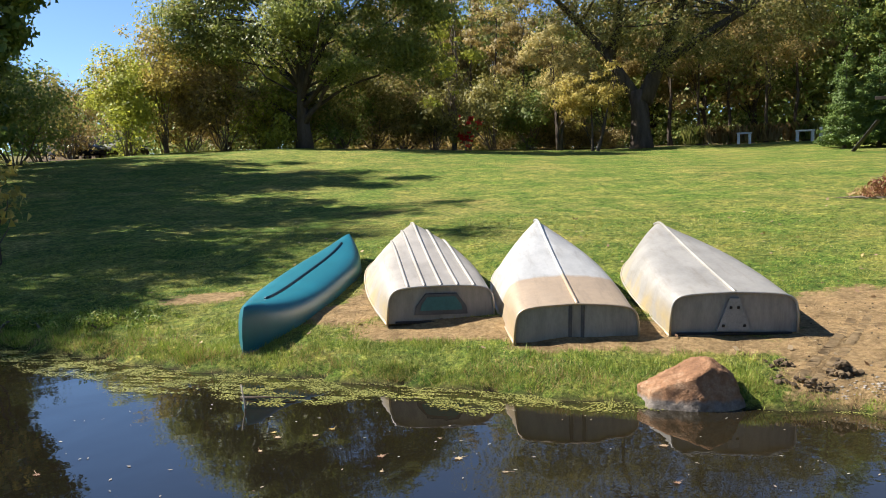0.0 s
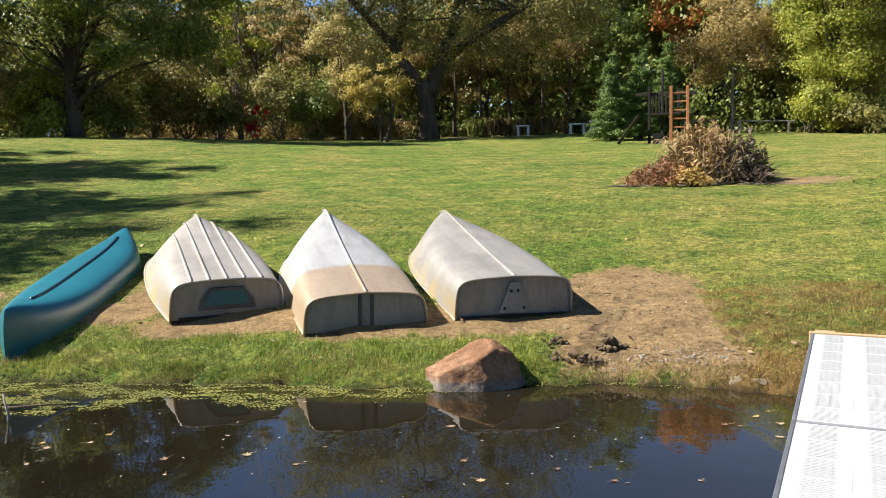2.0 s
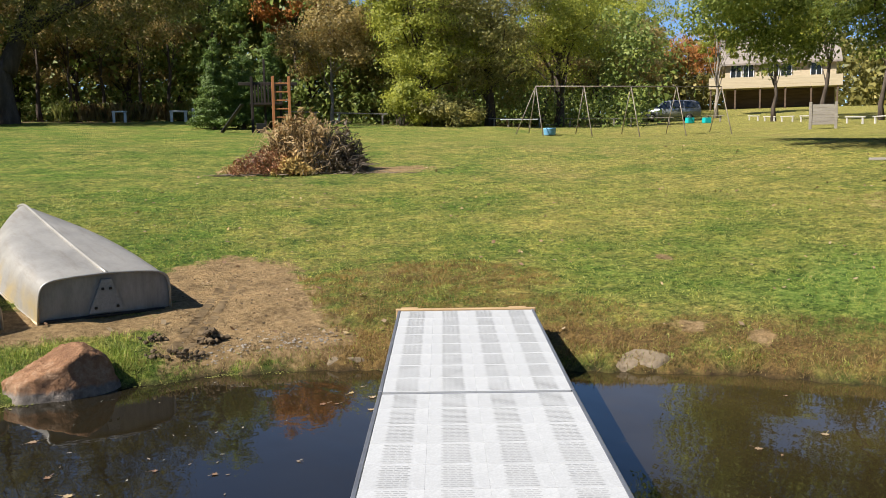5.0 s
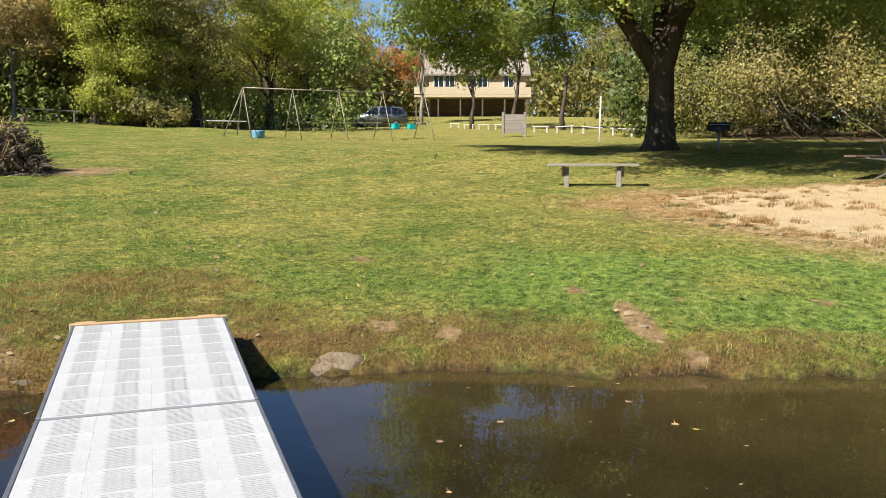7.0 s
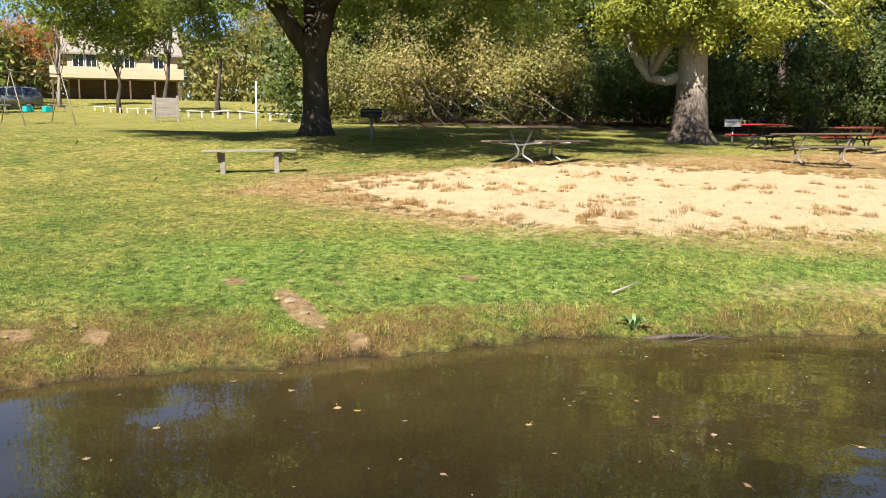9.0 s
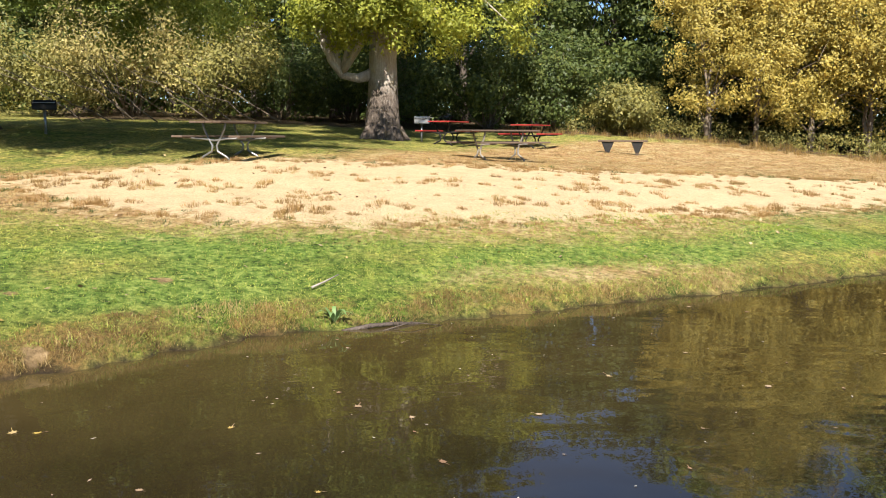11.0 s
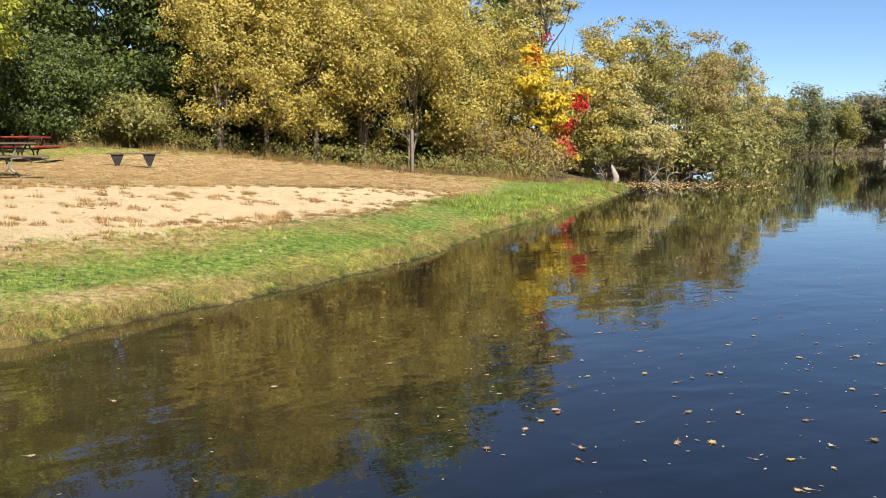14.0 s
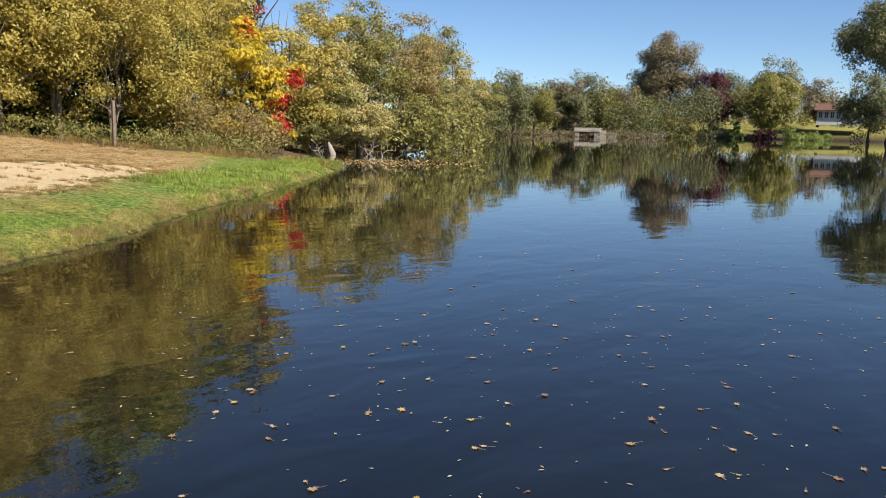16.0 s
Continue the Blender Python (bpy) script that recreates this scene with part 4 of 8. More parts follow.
def willow_tree(place):
    top = put("willow_tree", None, m=pose(*place), label="old willow with a leaning limb and thinning olive crown", category="tree")
    rng = np.random.RandomState(34)
    lines = [([(0, 0, -0.3), (0, 0, 0.2), (-0.05, 0, 1.0), (-0.1, 0, 2.2), (-0.3, 0, 3.0)], [0.74, 0.62, 0.52, 0.47, 0.42]),
             ([(-0.2, 0, 2.5), (-0.9, 0, 3.6), (-1.8, 0.1, 5.0), (-3.2, 0.2, 6.6), (-5.2, 0.2, 8.8), (-7.5, 0.3, 11.5)], [0.36, 0.29, 0.23, 0.17, 0.11, 0.05]),
             ([(0.1, 0, 2.4), (0.7, 0.2, 3.8), (1.4, 0.3, 5.6), (2.2, 0.5, 8.0), (3.4, 0.6, 11.0), (4.2, 0.6, 13.5)], [0.5, 0.4, 0.32, 0.24, 0.14, 0.05]),
             ([(0.9, 0.2, 4.2), (2.6, -0.2, 5.4), (5.0, -0.4, 6.8), (7.6, -0.4, 8.2), (10, 0, 9.0)], [0.3, 0.24, 0.18, 0.12, 0.04]),
             ([(-1.6, 0.1, 4.6), (-1.2, -0.3, 6.6), (-1.0, -0.6, 9.0), (-0.8, -0.8, 12.0)], [0.24, 0.18, 0.12, 0.04])]
    lobes = [(-5.5, 0, 10.5, 3.6, 3.5, 3.6), (-1.5, 0, 11.5, 3.6, 4, 4.0), (3.5, 0, 11.5, 4.2, 4.5, 4.5), (6, 0, 7.5, 3.8, 4, 4.5), (9, 1.5, 9.0, 2.6, 3, 4.0), (1.5, -1, 6.0, 2.8, 2.5, 2.2), (-2.6, -0.5, 7.0, 2.2, 2.2, 2.2)]
    crown, cs = crown_mesh("crown", lobes, 56000, 0.23, F_OLIVE, 34, 1.2, slim=0.45)
    for k in rng.permutation(len(cs))[:46]:
        stem = lines[1 + k % 4][0]
        base = min(stem[2:], key=lambda p: (p[0] - cs[k][0]) ** 2 + (p[1] - cs[k][1]) ** 2 + (p[2] - cs[k][2]) ** 2)
        lines.append((branch(base, cs[k], rng, 5, 0.06, 0.1), [0.07 * (1 - 0.85 * j / 5) for j in range(6)]))
    put("trunk", tubes("trunk", lines, M_BARK, 12), top)
    put("crown", crown, top)


willow_tree((4.13, 46.8, float(height(4.13, 46.8))))
tree("orange_tree", "small tree with rusty brown leaves and a pale trunk", spot(24.6, 53), 8.5, 3.6, F_BROWN, 35, leaves=14000, leaf=0.2, trunk=0.12, low=0.24, bark=M_BARK_PALE)
tree("red_oak", "tall tree turning rust red", spot(22.4, 60), 14, 4.0, F_ORANGE, 36, leaves=12000, leaf=0.26, trunk=0.25, low=0.4)
tree("linden_tree", "broad yellow-green tree with branches to the ground", spot(30.6, 53), 12.5, 4.4, F_LIME, 37, leaves=38000, leaf=0.18, trunk=0.28, low=0.03, limbs=20)
tree("linden_tree", "broad olive-green tree with branches near the ground", spot(35.0, 56), 13, 4.8, F_OLIVE, 38, leaves=32000, leaf=0.2, trunk=0.32, low=0.04, limbs=20)
tree("linden_tree", "broad olive-green tree with branches near the ground", spot(39.5, 62), 12, 4.6, F_LIME, 39, leaves=22000, leaf=0.2, trunk=0.32, low=0.15, limbs=20)
for k, (az, d, h, r) in enumerate(((17.1, 41.6, 4.4, 1.3), (18.9, 42.4, 5.0, 1.2), (20.6, 43.6, 5.2, 1.1))):
    x, y, z = spot(az, d)
    lobes = [(0, 0, h * (0.10 + 0.105 * i), r * (1.0 - 0.11 * i), r * (1.0 - 0.11 * i), h * 0.07) for i in range(9)]
    tree("conifer", "dense green cone-shaped conifer", (x, y, z), h, r, F_CONIFER, 40 + k, leaves=24000, leaf=0.10, trunk=0.1, low=0.02, lobes=lobes, clump=0.17, shell=0.35, n_clumps=420, group="conifers by the garden", limbs=4)
tree("pine_tree", "tall dark pine behind the conifers", spot(17.0, 60), 17, 4.2, F_DARK, 45, leaves=15000, leaf=0.28, trunk=0.3, low=0.15)

# the woods behind the lawn, row behind row
wood_kinds = [tree("wood_tree", "tall woodland tree with olive autumn leaves", spot(-17, 58), 12.5, 5.2, F_OLIVE, 71, leaves=9500, leaf=0.29, trunk=0.2, low=0.12, group="woods behind the lawn"),
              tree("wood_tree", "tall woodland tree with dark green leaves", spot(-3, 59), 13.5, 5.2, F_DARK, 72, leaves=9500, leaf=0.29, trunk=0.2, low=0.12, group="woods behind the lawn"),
              tree("wood_tree", "tall woodland tree with brownish leaves", spot(12, 60), 12.5, 5.0, F_BROWN, 73, leaves=9500, leaf=0.29, trunk=0.2, low=0.15, group="woods behind the lawn")]
wood_rng = random.Random(5)
for az, d, k, s in ((-22, 62, 0, 0.75), (-12, 58, 2, 1.0), (-7.5, 60, 0, 1.05), (1, 61, 0, 1.0), (5.5, 63, 1, 1.0), (9, 58, 2, 0.9), (15, 64, 1, 1.1), (19, 66, 1, 1.0), (23, 64, 1, 1.05), (27, 63, 0, 1.0),
                    (31, 66, 2, 0.9), (34, 66, 0, 0.95), (38.5, 70, 2, 0.85), (42, 74, 0, 0.9), (44, 82, 2, 0.85)):
    x, y, z = spot(az, d)
    copy_thing(wood_kinds[k], pose(x, y, z - 0.05, 0, 0, wood_rng.uniform(0, 360)) @ Matrix.Scale(s, 4))
wood_band("woodland", "dense dark woodland behind the lawn", -24, 29, 62, 86, 13, 1000, 46, 0.46, F_OLIVE, 90, clump=1.9)
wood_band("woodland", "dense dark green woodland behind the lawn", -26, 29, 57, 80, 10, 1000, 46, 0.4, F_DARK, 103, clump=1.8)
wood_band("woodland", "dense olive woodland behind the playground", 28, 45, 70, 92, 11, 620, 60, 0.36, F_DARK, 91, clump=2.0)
wood_band("undergrowth", "brown undergrowth along the wood edge", -14, 4, 49.5, 53, 1.2, 420, 26, 0.16, F_BROWN, 92, clump=0.5, category="undergrowth")

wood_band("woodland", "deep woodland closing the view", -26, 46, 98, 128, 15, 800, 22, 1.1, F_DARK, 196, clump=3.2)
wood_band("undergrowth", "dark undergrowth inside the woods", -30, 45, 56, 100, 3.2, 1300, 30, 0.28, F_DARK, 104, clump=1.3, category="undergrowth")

# the great maple and what stands round the house


def maple_tree(place):
    top = put("maple_tree", None, m=pose(*place), label="large spreading green maple with a dark forked trunk", category="tree")
    rng = np.random.RandomState(51)
    lines = [([(0, 0, -0.35), (0, 0, 0.15), (0.02, 0, 0.7), (0, 0, 1.7), (0, 0.02, 2.6), (0, 0.02, 3.1)], [0.62, 0.49, 0.40, 0.36, 0.38, 0.34]),
             ([(-0.05, 0.1, 2.3), (-0.35, 0.75, 3.4), (-0.7, 1.5, 4.6), (-1.3, 2.7, 6.4), (-2.0, 4.2, 8.6)], [0.27, 0.25, 0.21, 0.15, 0.06]),
             ([(0.05, -0.05, 2.5), (0.2, -0.35, 3.8), (0.3, -0.5, 5.4), (0.6, -0.9, 8.0), (0.8, -1.2, 11.0)], [0.32, 0.29, 0.24, 0.16, 0.05]),
             ([(0.1, 0.1, 2.9), (0.9, 0.5, 4.2), (2.0, 0.8, 5.6), (3.6, 1.4, 7.4), (5.4, 2.0, 9.0)], [0.28, 0.24, 0.19, 0.12, 0.04]),
             ([(0.1, -0.3, 3.6), (-0.3, -1.5, 4.8), (-0.7, -3.0, 5.8), (-1.2, -5.0, 6.6)], [0.24, 0.19, 0.13, 0.04]),
             ([(-0.4, 0.9, 3.7), (-1.6, 1.0, 4.6), (-3.2, 1.2, 5.4), (-5.2, 1.4, 5.9)], [0.22, 0.17, 0.12, 0.04])]
    for a in range(6):
        b = a * 1.05 + 0.4
        lines.append(([(0.28 * math.cos(b), 0.28 * math.sin(b), 0.35), (0.5 * math.cos(b), 0.5 * math.sin(b), 0.05), (0.75 * math.cos(b), 0.75 * math.sin(b), -0.15)], [0.17, 0.11, 0.05]))
    lobes = [(-1.5, -1.0, 7.3, 6.2, 6.2, 3.0)] + [(5.8 * math.cos(a) - 1.5, 5.8 * math.sin(a) - 1.0, 4.9 + 0.5 * math.sin(3 * a), 2.8, 2.8, 2.0) for a in (0.2, 2.6, 3.4, 4.2, 5.0, 5.8)]
    lobes += [(-4.6 + 1.5 * k, -5.2 - 1.7 * k, 6.0 + 0.3 * (k % 2), 2.6, 2.6, 1.5) for k in range(4)] + [(-9.6, -5.4, 6.4, 2.5, 2.5, 1.3), (-7.6, -8.2, 6.4, 2.5, 2.5, 1.3), (-9.0, -2.6, 6.6, 2.4, 2.4, 1.3)] + [(-7.2 + 0.8 * k, 2.4 - 2.6 * k, 6.2, 2.6, 2.4, 1.4) for k in range(4)]
    lobes += [(3.4 * math.cos(a), 3.4 * math.sin(a), 5.6, 2.2, 2.2, 1.5) for a in (1.2, 2.4, 3.6, 5.2)]
    lobes += [(-2.2, 3.8, 3.5, 1.6, 1.6, 1.3), (-2.8, 5.4, 3.2, 1.8, 1.8, 1.6), (-4.0, 6.0, 4.4, 2.2, 2.2, 1.6), (-5.4, 3.6, 4.6, 2.0, 2.0, 1.4), (1.6, -4.4, 4.0, 1.6, 1.6, 1.3), (-1.8, -3.4, 4.6, 1.6, 1.6, 1.2)]
    crown, cs = crown_mesh("crown", lobes, 250000, 0.135, F_MAPLE, 51, 0.68, 720, shell=0.55, flat=0.8)
    for k in rng.permutation(len(cs))[:70]:
        stem = lines[1 + k % 5][0]
        base = min(stem[2:], key=lambda p: (p[0] - cs[k][0]) ** 2 + (p[1] - cs[k][1]) ** 2 + (p[2] - cs[k][2]) ** 2)
        lines.append((branch(base, cs[k], rng, 5, 0.08, 0.1), [0.075 * (1 - 0.85 * j / 5) for j in range(6)]))
    put("trunk", tubes("trunk", lines, M_BARK, 12), top)
    put("crown", crown, top)


maple_tree((24.0, 11.05, float(height(24.0, 11.05))))
for az, d, h, r, mat, label in ((52.8, 66, 12, 3.4, F_LIME, "yellow-green tree in front of the house"), (55.6, 60, 13, 3.6, F_LIME, "yellow-green tree in front of the house"), (58.8, 58, 12, 3.6, F_MAPLE, "green tree beyond the lawn"),
                                (47.6, 120, 13, 6.0, F_ORANGE, "rust-coloured tree behind the house"), (50.6, 128, 13, 6.0, F_ORANGE, "rust-coloured tree behind the house"), (44.4, 90, 15, 4.4, F_LIME, "yellow-green tree beyond the parked van"), (49.4, 78, 13, 2.2, F_LIME, "slim tree with a straight pale trunk"),
                                (62.5, 74, 14, 5.4, F_OLIVE, "olive tree beyond the lawn"), (66, 66, 14, 5.4, F_MAPLE, "green tree beyond the lawn")):
    tree("yard_tree", label, spot(az, d), h, r, mat, int(az * 10), leaves=11000, leaf=0.21, trunk=0.16, low=0.28, bark=M_BARK_PALE if az in (49.4, 44.4) else None)
wood_band("woodland", "autumn woodland beyond the house", 43, 68, 118, 150, 11, 900, 30, 0.8, F_OLIVE, 93, clump=2.6)
wood_band("woodland", "shaded woodland beyond the maple", 62, 72, 78, 96, 16, 500, 30, 0.6, F_OLIVE, 98, clump=2.2)
# thicket and woods behind the picnic lawn
for k, (az, d, h, r, mat, label) in enumerate(((69.0, 41, 5.0, 3.6, F_OLIVE, "olive thicket with fallen branches"), (73.5, 39.5, 5.6, 3.8, F_TAN, "brownish thicket with fallen branches"), (78, 39, 5.7, 3.6, F_OLIVE, "olive thicket at the wood edge"),
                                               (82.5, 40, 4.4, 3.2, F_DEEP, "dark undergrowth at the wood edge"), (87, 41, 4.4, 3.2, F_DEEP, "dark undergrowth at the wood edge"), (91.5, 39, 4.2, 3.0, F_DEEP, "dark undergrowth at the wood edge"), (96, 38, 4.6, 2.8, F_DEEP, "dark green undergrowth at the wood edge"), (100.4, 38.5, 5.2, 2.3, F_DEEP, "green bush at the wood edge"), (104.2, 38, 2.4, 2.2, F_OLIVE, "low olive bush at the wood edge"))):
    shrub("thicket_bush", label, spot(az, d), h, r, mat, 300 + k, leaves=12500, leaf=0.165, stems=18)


def plane_tree(place):
    """An old pollard: flared trunk, a stout fork, one elbowed limb."""
    top = put("plane_tree", None, m=pose(*place), label="old tree with pale upper trunk and yellow-green leaves", category="tree")
    rng = np.random.RandomState(52)
    lines = [([(0, 0, -0.3), (0, 0, 0.15), (0, 0.02, 0.6), (0.02, 0, 1.6), (0, 0, 2.8), (0, -0.05, 3.6), (0, -0.12, 4.3)], [0.86, 0.72, 0.60, 0.52, 0.47, 0.50, 0.45]),
             ([(0, -0.1, 3.7), (0, -0.35, 4.8), (0.1, -0.6, 6.2), (0.2, -0.9, 8.5), (0.2, -1.2, 11)], [0.5, 0.36, 0.28, 0.18, 0.06]),
             ([(0, 0.05, 3.6), (0, 0.35, 4.6), (-0.1, 0.8, 6.0), (0, 1.5, 8.0), (0.2, 2.2, 10)], [0.42, 0.28, 0.22, 0.14, 0.05]),
             ([(0, 0.2, 2.3), (-0.1, 0.85, 2.1), (-0.15, 1.4, 2.2), (-0.2, 1.8, 2.7), (-0.2, 2.0, 3.3), (-0.3, 2.3, 4.2)], [0.24, 0.16, 0.13, 0.1, 0.07, 0.03])]
    for a in range(7):
        b = a * 0.9 + 0.3
        lines.append(([(0.5 * math.cos(b), 0.5 * math.sin(b), 0.35), (0.78 * math.cos(b), 0.78 * math.sin(b), 0.05), (1.05 * math.cos(b), 1.05 * math.sin(b), -0.14)], [0.2, 0.12, 0.05]))
    lobes = [(0, -0.5, 8.5, 4.2, 4.2, 3.6), (-1.0, 1.6, 5.6, 1.6, 1.6, 1.3), (-0.9, -0.6, 5.4, 1.5, 1.3, 1.0), (0, -4.0, 6.0, 1.6, 2.2, 1.8), (0, 4.2, 6.8, 2.2, 2.2, 2.2), (0, -2.2, 4.9, 0.8, 0.8, 1.0), (-1.4, 2.2, 4.1, 1.2, 0.9, 0.9), (-1.2, -2.4, 3.7, 1.3, 1.1, 1.1), (-1.5, 0.8, 4.7, 1.2, 1.4, 0.7), (-1, -4.2, 4.0, 1.4, 1.4, 1.0), (0.4, 4.6, 4.3, 1.3, 1.4, 1.0), (0, 0, 10.2, 5.6, 5.6, 2.2), (-1.2, 0.1, 3.7, 0.9, 1.3, 0.6), (-1.6, 0.2, 4.3, 1.3, 1.9, 0.9), (-1.6, 0.0, 4.4, 1.3, 1.7, 0.9), (-1.6, 1.4, 4.1, 0.9, 1.0, 0.9), (-1.0, -0.9, 3.9, 0.8, 0.7, 0.7), (-1.0, 1.2, 3.7, 0.7, 0.7, 0.6)]
    crown, cs = crown_mesh("crown", lobes, 90000, 0.16, F_LIME, 52, 0.5, 480, flat=0.8)
    for k in rng.permutation(len(cs))[:26]:
        base = lines[1 + k % 3][0][2]
        lines.append((branch(base, cs[k], rng, 5, 0.08, 0.08), [0.09 * (1 - 0.85 * j / 5) for j in range(6)]))
    put("trunk", tubes("trunk", lines, M_BARK_OLD, 14), top)
    put("crown", crown, top)


plane_tree((30.6, 0.42, float(height(30.6, 0.42))))
east = [tree("east_tree", "tall green tree in the eastern wood", spot(76, 46), 16, 5.2, F_MAPLE, 74, leaves=10000, leaf=0.32, trunk=0.22, low=0.08, group="eastern wood"),
        tree("east_tree", "tall dark green tree in the eastern wood", spot(86, 44), 16, 5.2, F_DEEP, 75, leaves=10000, leaf=0.32, trunk=0.22, low=0.06, group="eastern wood")]
for az, d, k, s in ((67, 52, 1, 0.9), (71, 45, 0, 0.95), (81, 44, 0, 1.0), (90.5, 44, 1, 1.05), (94.5, 43, 1, 0.95), (99, 45, 1, 1.0), (104, 46, 1, 0.95), (109, 50, 1, 1.15), (113.5, 51, 0, 1.25), (118.5, 52, 1, 1.3), (123.5, 54, 0, 1.25), (128, 57, 1, 1.1)):
    x, y, z = spot(az, d)
    copy_thing(east[k], pose(x, y, z - 0.05, 0, 0, wood_rng.uniform(0, 360)) @ Matrix.Scale(s, 4))
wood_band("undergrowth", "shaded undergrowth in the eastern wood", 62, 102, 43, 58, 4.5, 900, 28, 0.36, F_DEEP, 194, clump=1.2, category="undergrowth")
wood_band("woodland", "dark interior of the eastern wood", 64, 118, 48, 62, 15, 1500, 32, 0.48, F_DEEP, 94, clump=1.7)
# golden trees along the eastern shore
for k, (az, d, h, r) in enumerate(((110.2, 38, 8.8, 3.0), (112.6, 38.5, 9.2, 3.2), (115.8, 39, 9.0, 3.2), (119, 39.5, 8.8, 3.2), (122, 40, 8.8, 3.2), (125, 42, 8.6, 3.2), (128, 45, 9.0, 3.2), (117, 45, 15.5, 4.0), (112.5, 44, 16, 4.0), (123.5, 47, 14.5, 3.8))):
    tree("golden_tree", "golden-leaved tree with low hanging branches", spot(az, d), h, r, F_YELLOW, 400 + k, leaves=25000, leaf=0.15, trunk=0.11, low=0.07 if d < 43 else 0.2, limbs=24, stems=2, bark=M_TWIG, flat=0.85, clump=r * 0.15, n_clumps=230, group="golden trees along the shore")
wood_band("undergrowth", "twiggy brown undergrowth below the golden trees", 101, 131, 37.4, 40, 0.8, 420, 24, 0.11, F_OLIVE, 195, clump=0.45, category="undergrowth")
wood_band("undergrowth", "tan undergrowth below the vine", 124, 132, 40, 46, 2.4, 300, 40, 0.13, F_BROWN, 295, clump=0.7, category="undergrowth")
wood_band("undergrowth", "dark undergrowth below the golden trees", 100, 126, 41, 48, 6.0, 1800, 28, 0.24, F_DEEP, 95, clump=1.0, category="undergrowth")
vine = tree("vine_tree", "tree hung with yellow and crimson vine", spot(130.3, 43.5), 6.9, 1.9, F_GOLD, 420, leaves=8200, leaf=0.22, trunk=0.2, low=0.03, limbs=24, clump=0.5,
            lobes=[(0, 0, 4.6, 1.7, 1.7, 1.4), (1.0, 1.0, 3.0, 1.3, 1.3, 1.5), (-0.9, -0.8, 1.5, 1.1, 1.1, 1.3), (0.3, 0.2, 5.7, 0.9, 0.9, 0.6), (-0.4, -0.5, 3.3, 1.1, 1.1, 1.5), (1.1, 1.1, 1.3, 0.8, 0.8, 1.0), (-1.1, -1.3, 4.2, 0.8, 0.8, 1.2)])
tree("leaning_tree", "leaning dark-trunked tree with thin tan leaves", spot(128.6, 46), 12.5, 2.4, F_TAN, 422, leaves=5000, leaf=0.2, trunk=0.28, low=0.45, lean=(-1.6, -1.9), limbs=20)
red_lobes = [(0.2, 0.1, 6.0, 0.4, 0.4, 0.45), (-0.9, -1.1, 2.2, 0.6, 0.6, 1.3), (-0.2, -0.3, 6.6, 0.18, 0.18, 0.45), (-1.4, -1.5, 3.4, 0.35, 0.35, 0.9)]
put("crimson_vine", crown_mesh("crimson_vine", red_lobes, 900, 0.2, F_RED, 421, 0.35)[0], vine, label="crimson vine leaves")
for k, (az, d, h, r, mat) in enumerate(((132.6, 50, 8.8, 3.4, F_YELLOW), (135.0, 56, 9.6, 3.6, F_TAN), (137.4, 60, 10.0, 3.8, F_OLIVE), (139.6, 64, 10.6, 3.8, F_BROWN), (141.6, 69, 10.4, 3.6, F_OLIVE), (143.4, 75, 9.6, 3.2, F_TAN), (144.8, 85, 7.6, 3.0, F_OLIVE), (134.2, 50, 4.6, 2.6, F_OLIVE), (137, 54, 4.6, 2.6, F_TAN), (140.2, 59, 5.0, 2.8, F_OLIVE), (142.8, 66, 5.4, 2.8, F_OLIVE))):
    tree("shore_tree", "olive-brown tree leaning over the lake edge", spot(az, d), h, r, mat, 430 + k, leaves=19000 if h > 7 else 9000, leaf=0.2, trunk=0.14, low=0.02, limbs=20, stems=3, bark=M_TWIG, group="trees on the point")
wood_band("undergrowth", "olive waterside scrub on the point", 131, 145, 54, 78, 3.0, 420, 26, 0.26, F_OLIVE, 96, clump=1.0, category="undergrowth")

# far shores
far_kinds = [tree("far_tree", "distant olive tree on the far shore", spot(147.2, 190), 15, 7.0, F_FAR_OLIVE, 81, leaves=9000, leaf=0.6, flat=0.85, tail=1.0, clump=1.7, n_clumps=120, trunk=0.3, low=0.03, limbs=8, group="trees on the far shore"),
             tree("far_tree", "distant brownish tree on the far shore", spot(150, 205), 14, 7.0, F_FAR_BROWN, 82, leaves=9000, leaf=0.6, flat=0.85, tail=1.0, clump=1.7, n_clumps=120, trunk=0.3, low=0.03, limbs=8, group="trees on the far shore"),
             tree("far_tree", "distant yellow-green tree on the far shore", spot(153, 215), 15, 7.0, F_FAR_LIME, 83, leaves=9000, leaf=0.6, flat=0.85, tail=1.0, clump=1.7, n_clumps=120, trunk=0.3, low=0.03, limbs=8, group="trees on the far shore")]
for az, d, k, s in ((145.6, 165, 0, 0.7), (148.6, 200, 2, 0.75), (151.2, 206, 0, 0.98), (153.8, 215, 1, 0.85), (155.2, 232, 2, 0.8), (160.2, 244, 0, 1.0)):
    x, y, z = spot(az, d)
    copy_thing(far_kinds[k], pose(x, y, max(z, 0.3) - 0.05, 0, 0, wood_rng.uniform(0, 360)) @ Matrix.Scale(s, 4))
tree("far_poplar", "tall grey-brown tree towering over the far shore", spot(157.2, 242), 26.5, 10.5, F_FAR_BROWN, 84, leaves=34000, leaf=0.62, flat=0.85, tail=1.0, clump=2.3, n_clumps=170, trunk=0.4, low=0.1, limbs=30)
tree("plum_tree", "dark purple-leaved tree on the far shore", spot(159.7, 237), 17.5, 6.0, F_PLUM, 85, leaves=16000, leaf=0.62, flat=0.85, tail=1.0, clump=1.5, n_clumps=120, trunk=0.3, low=0.05)
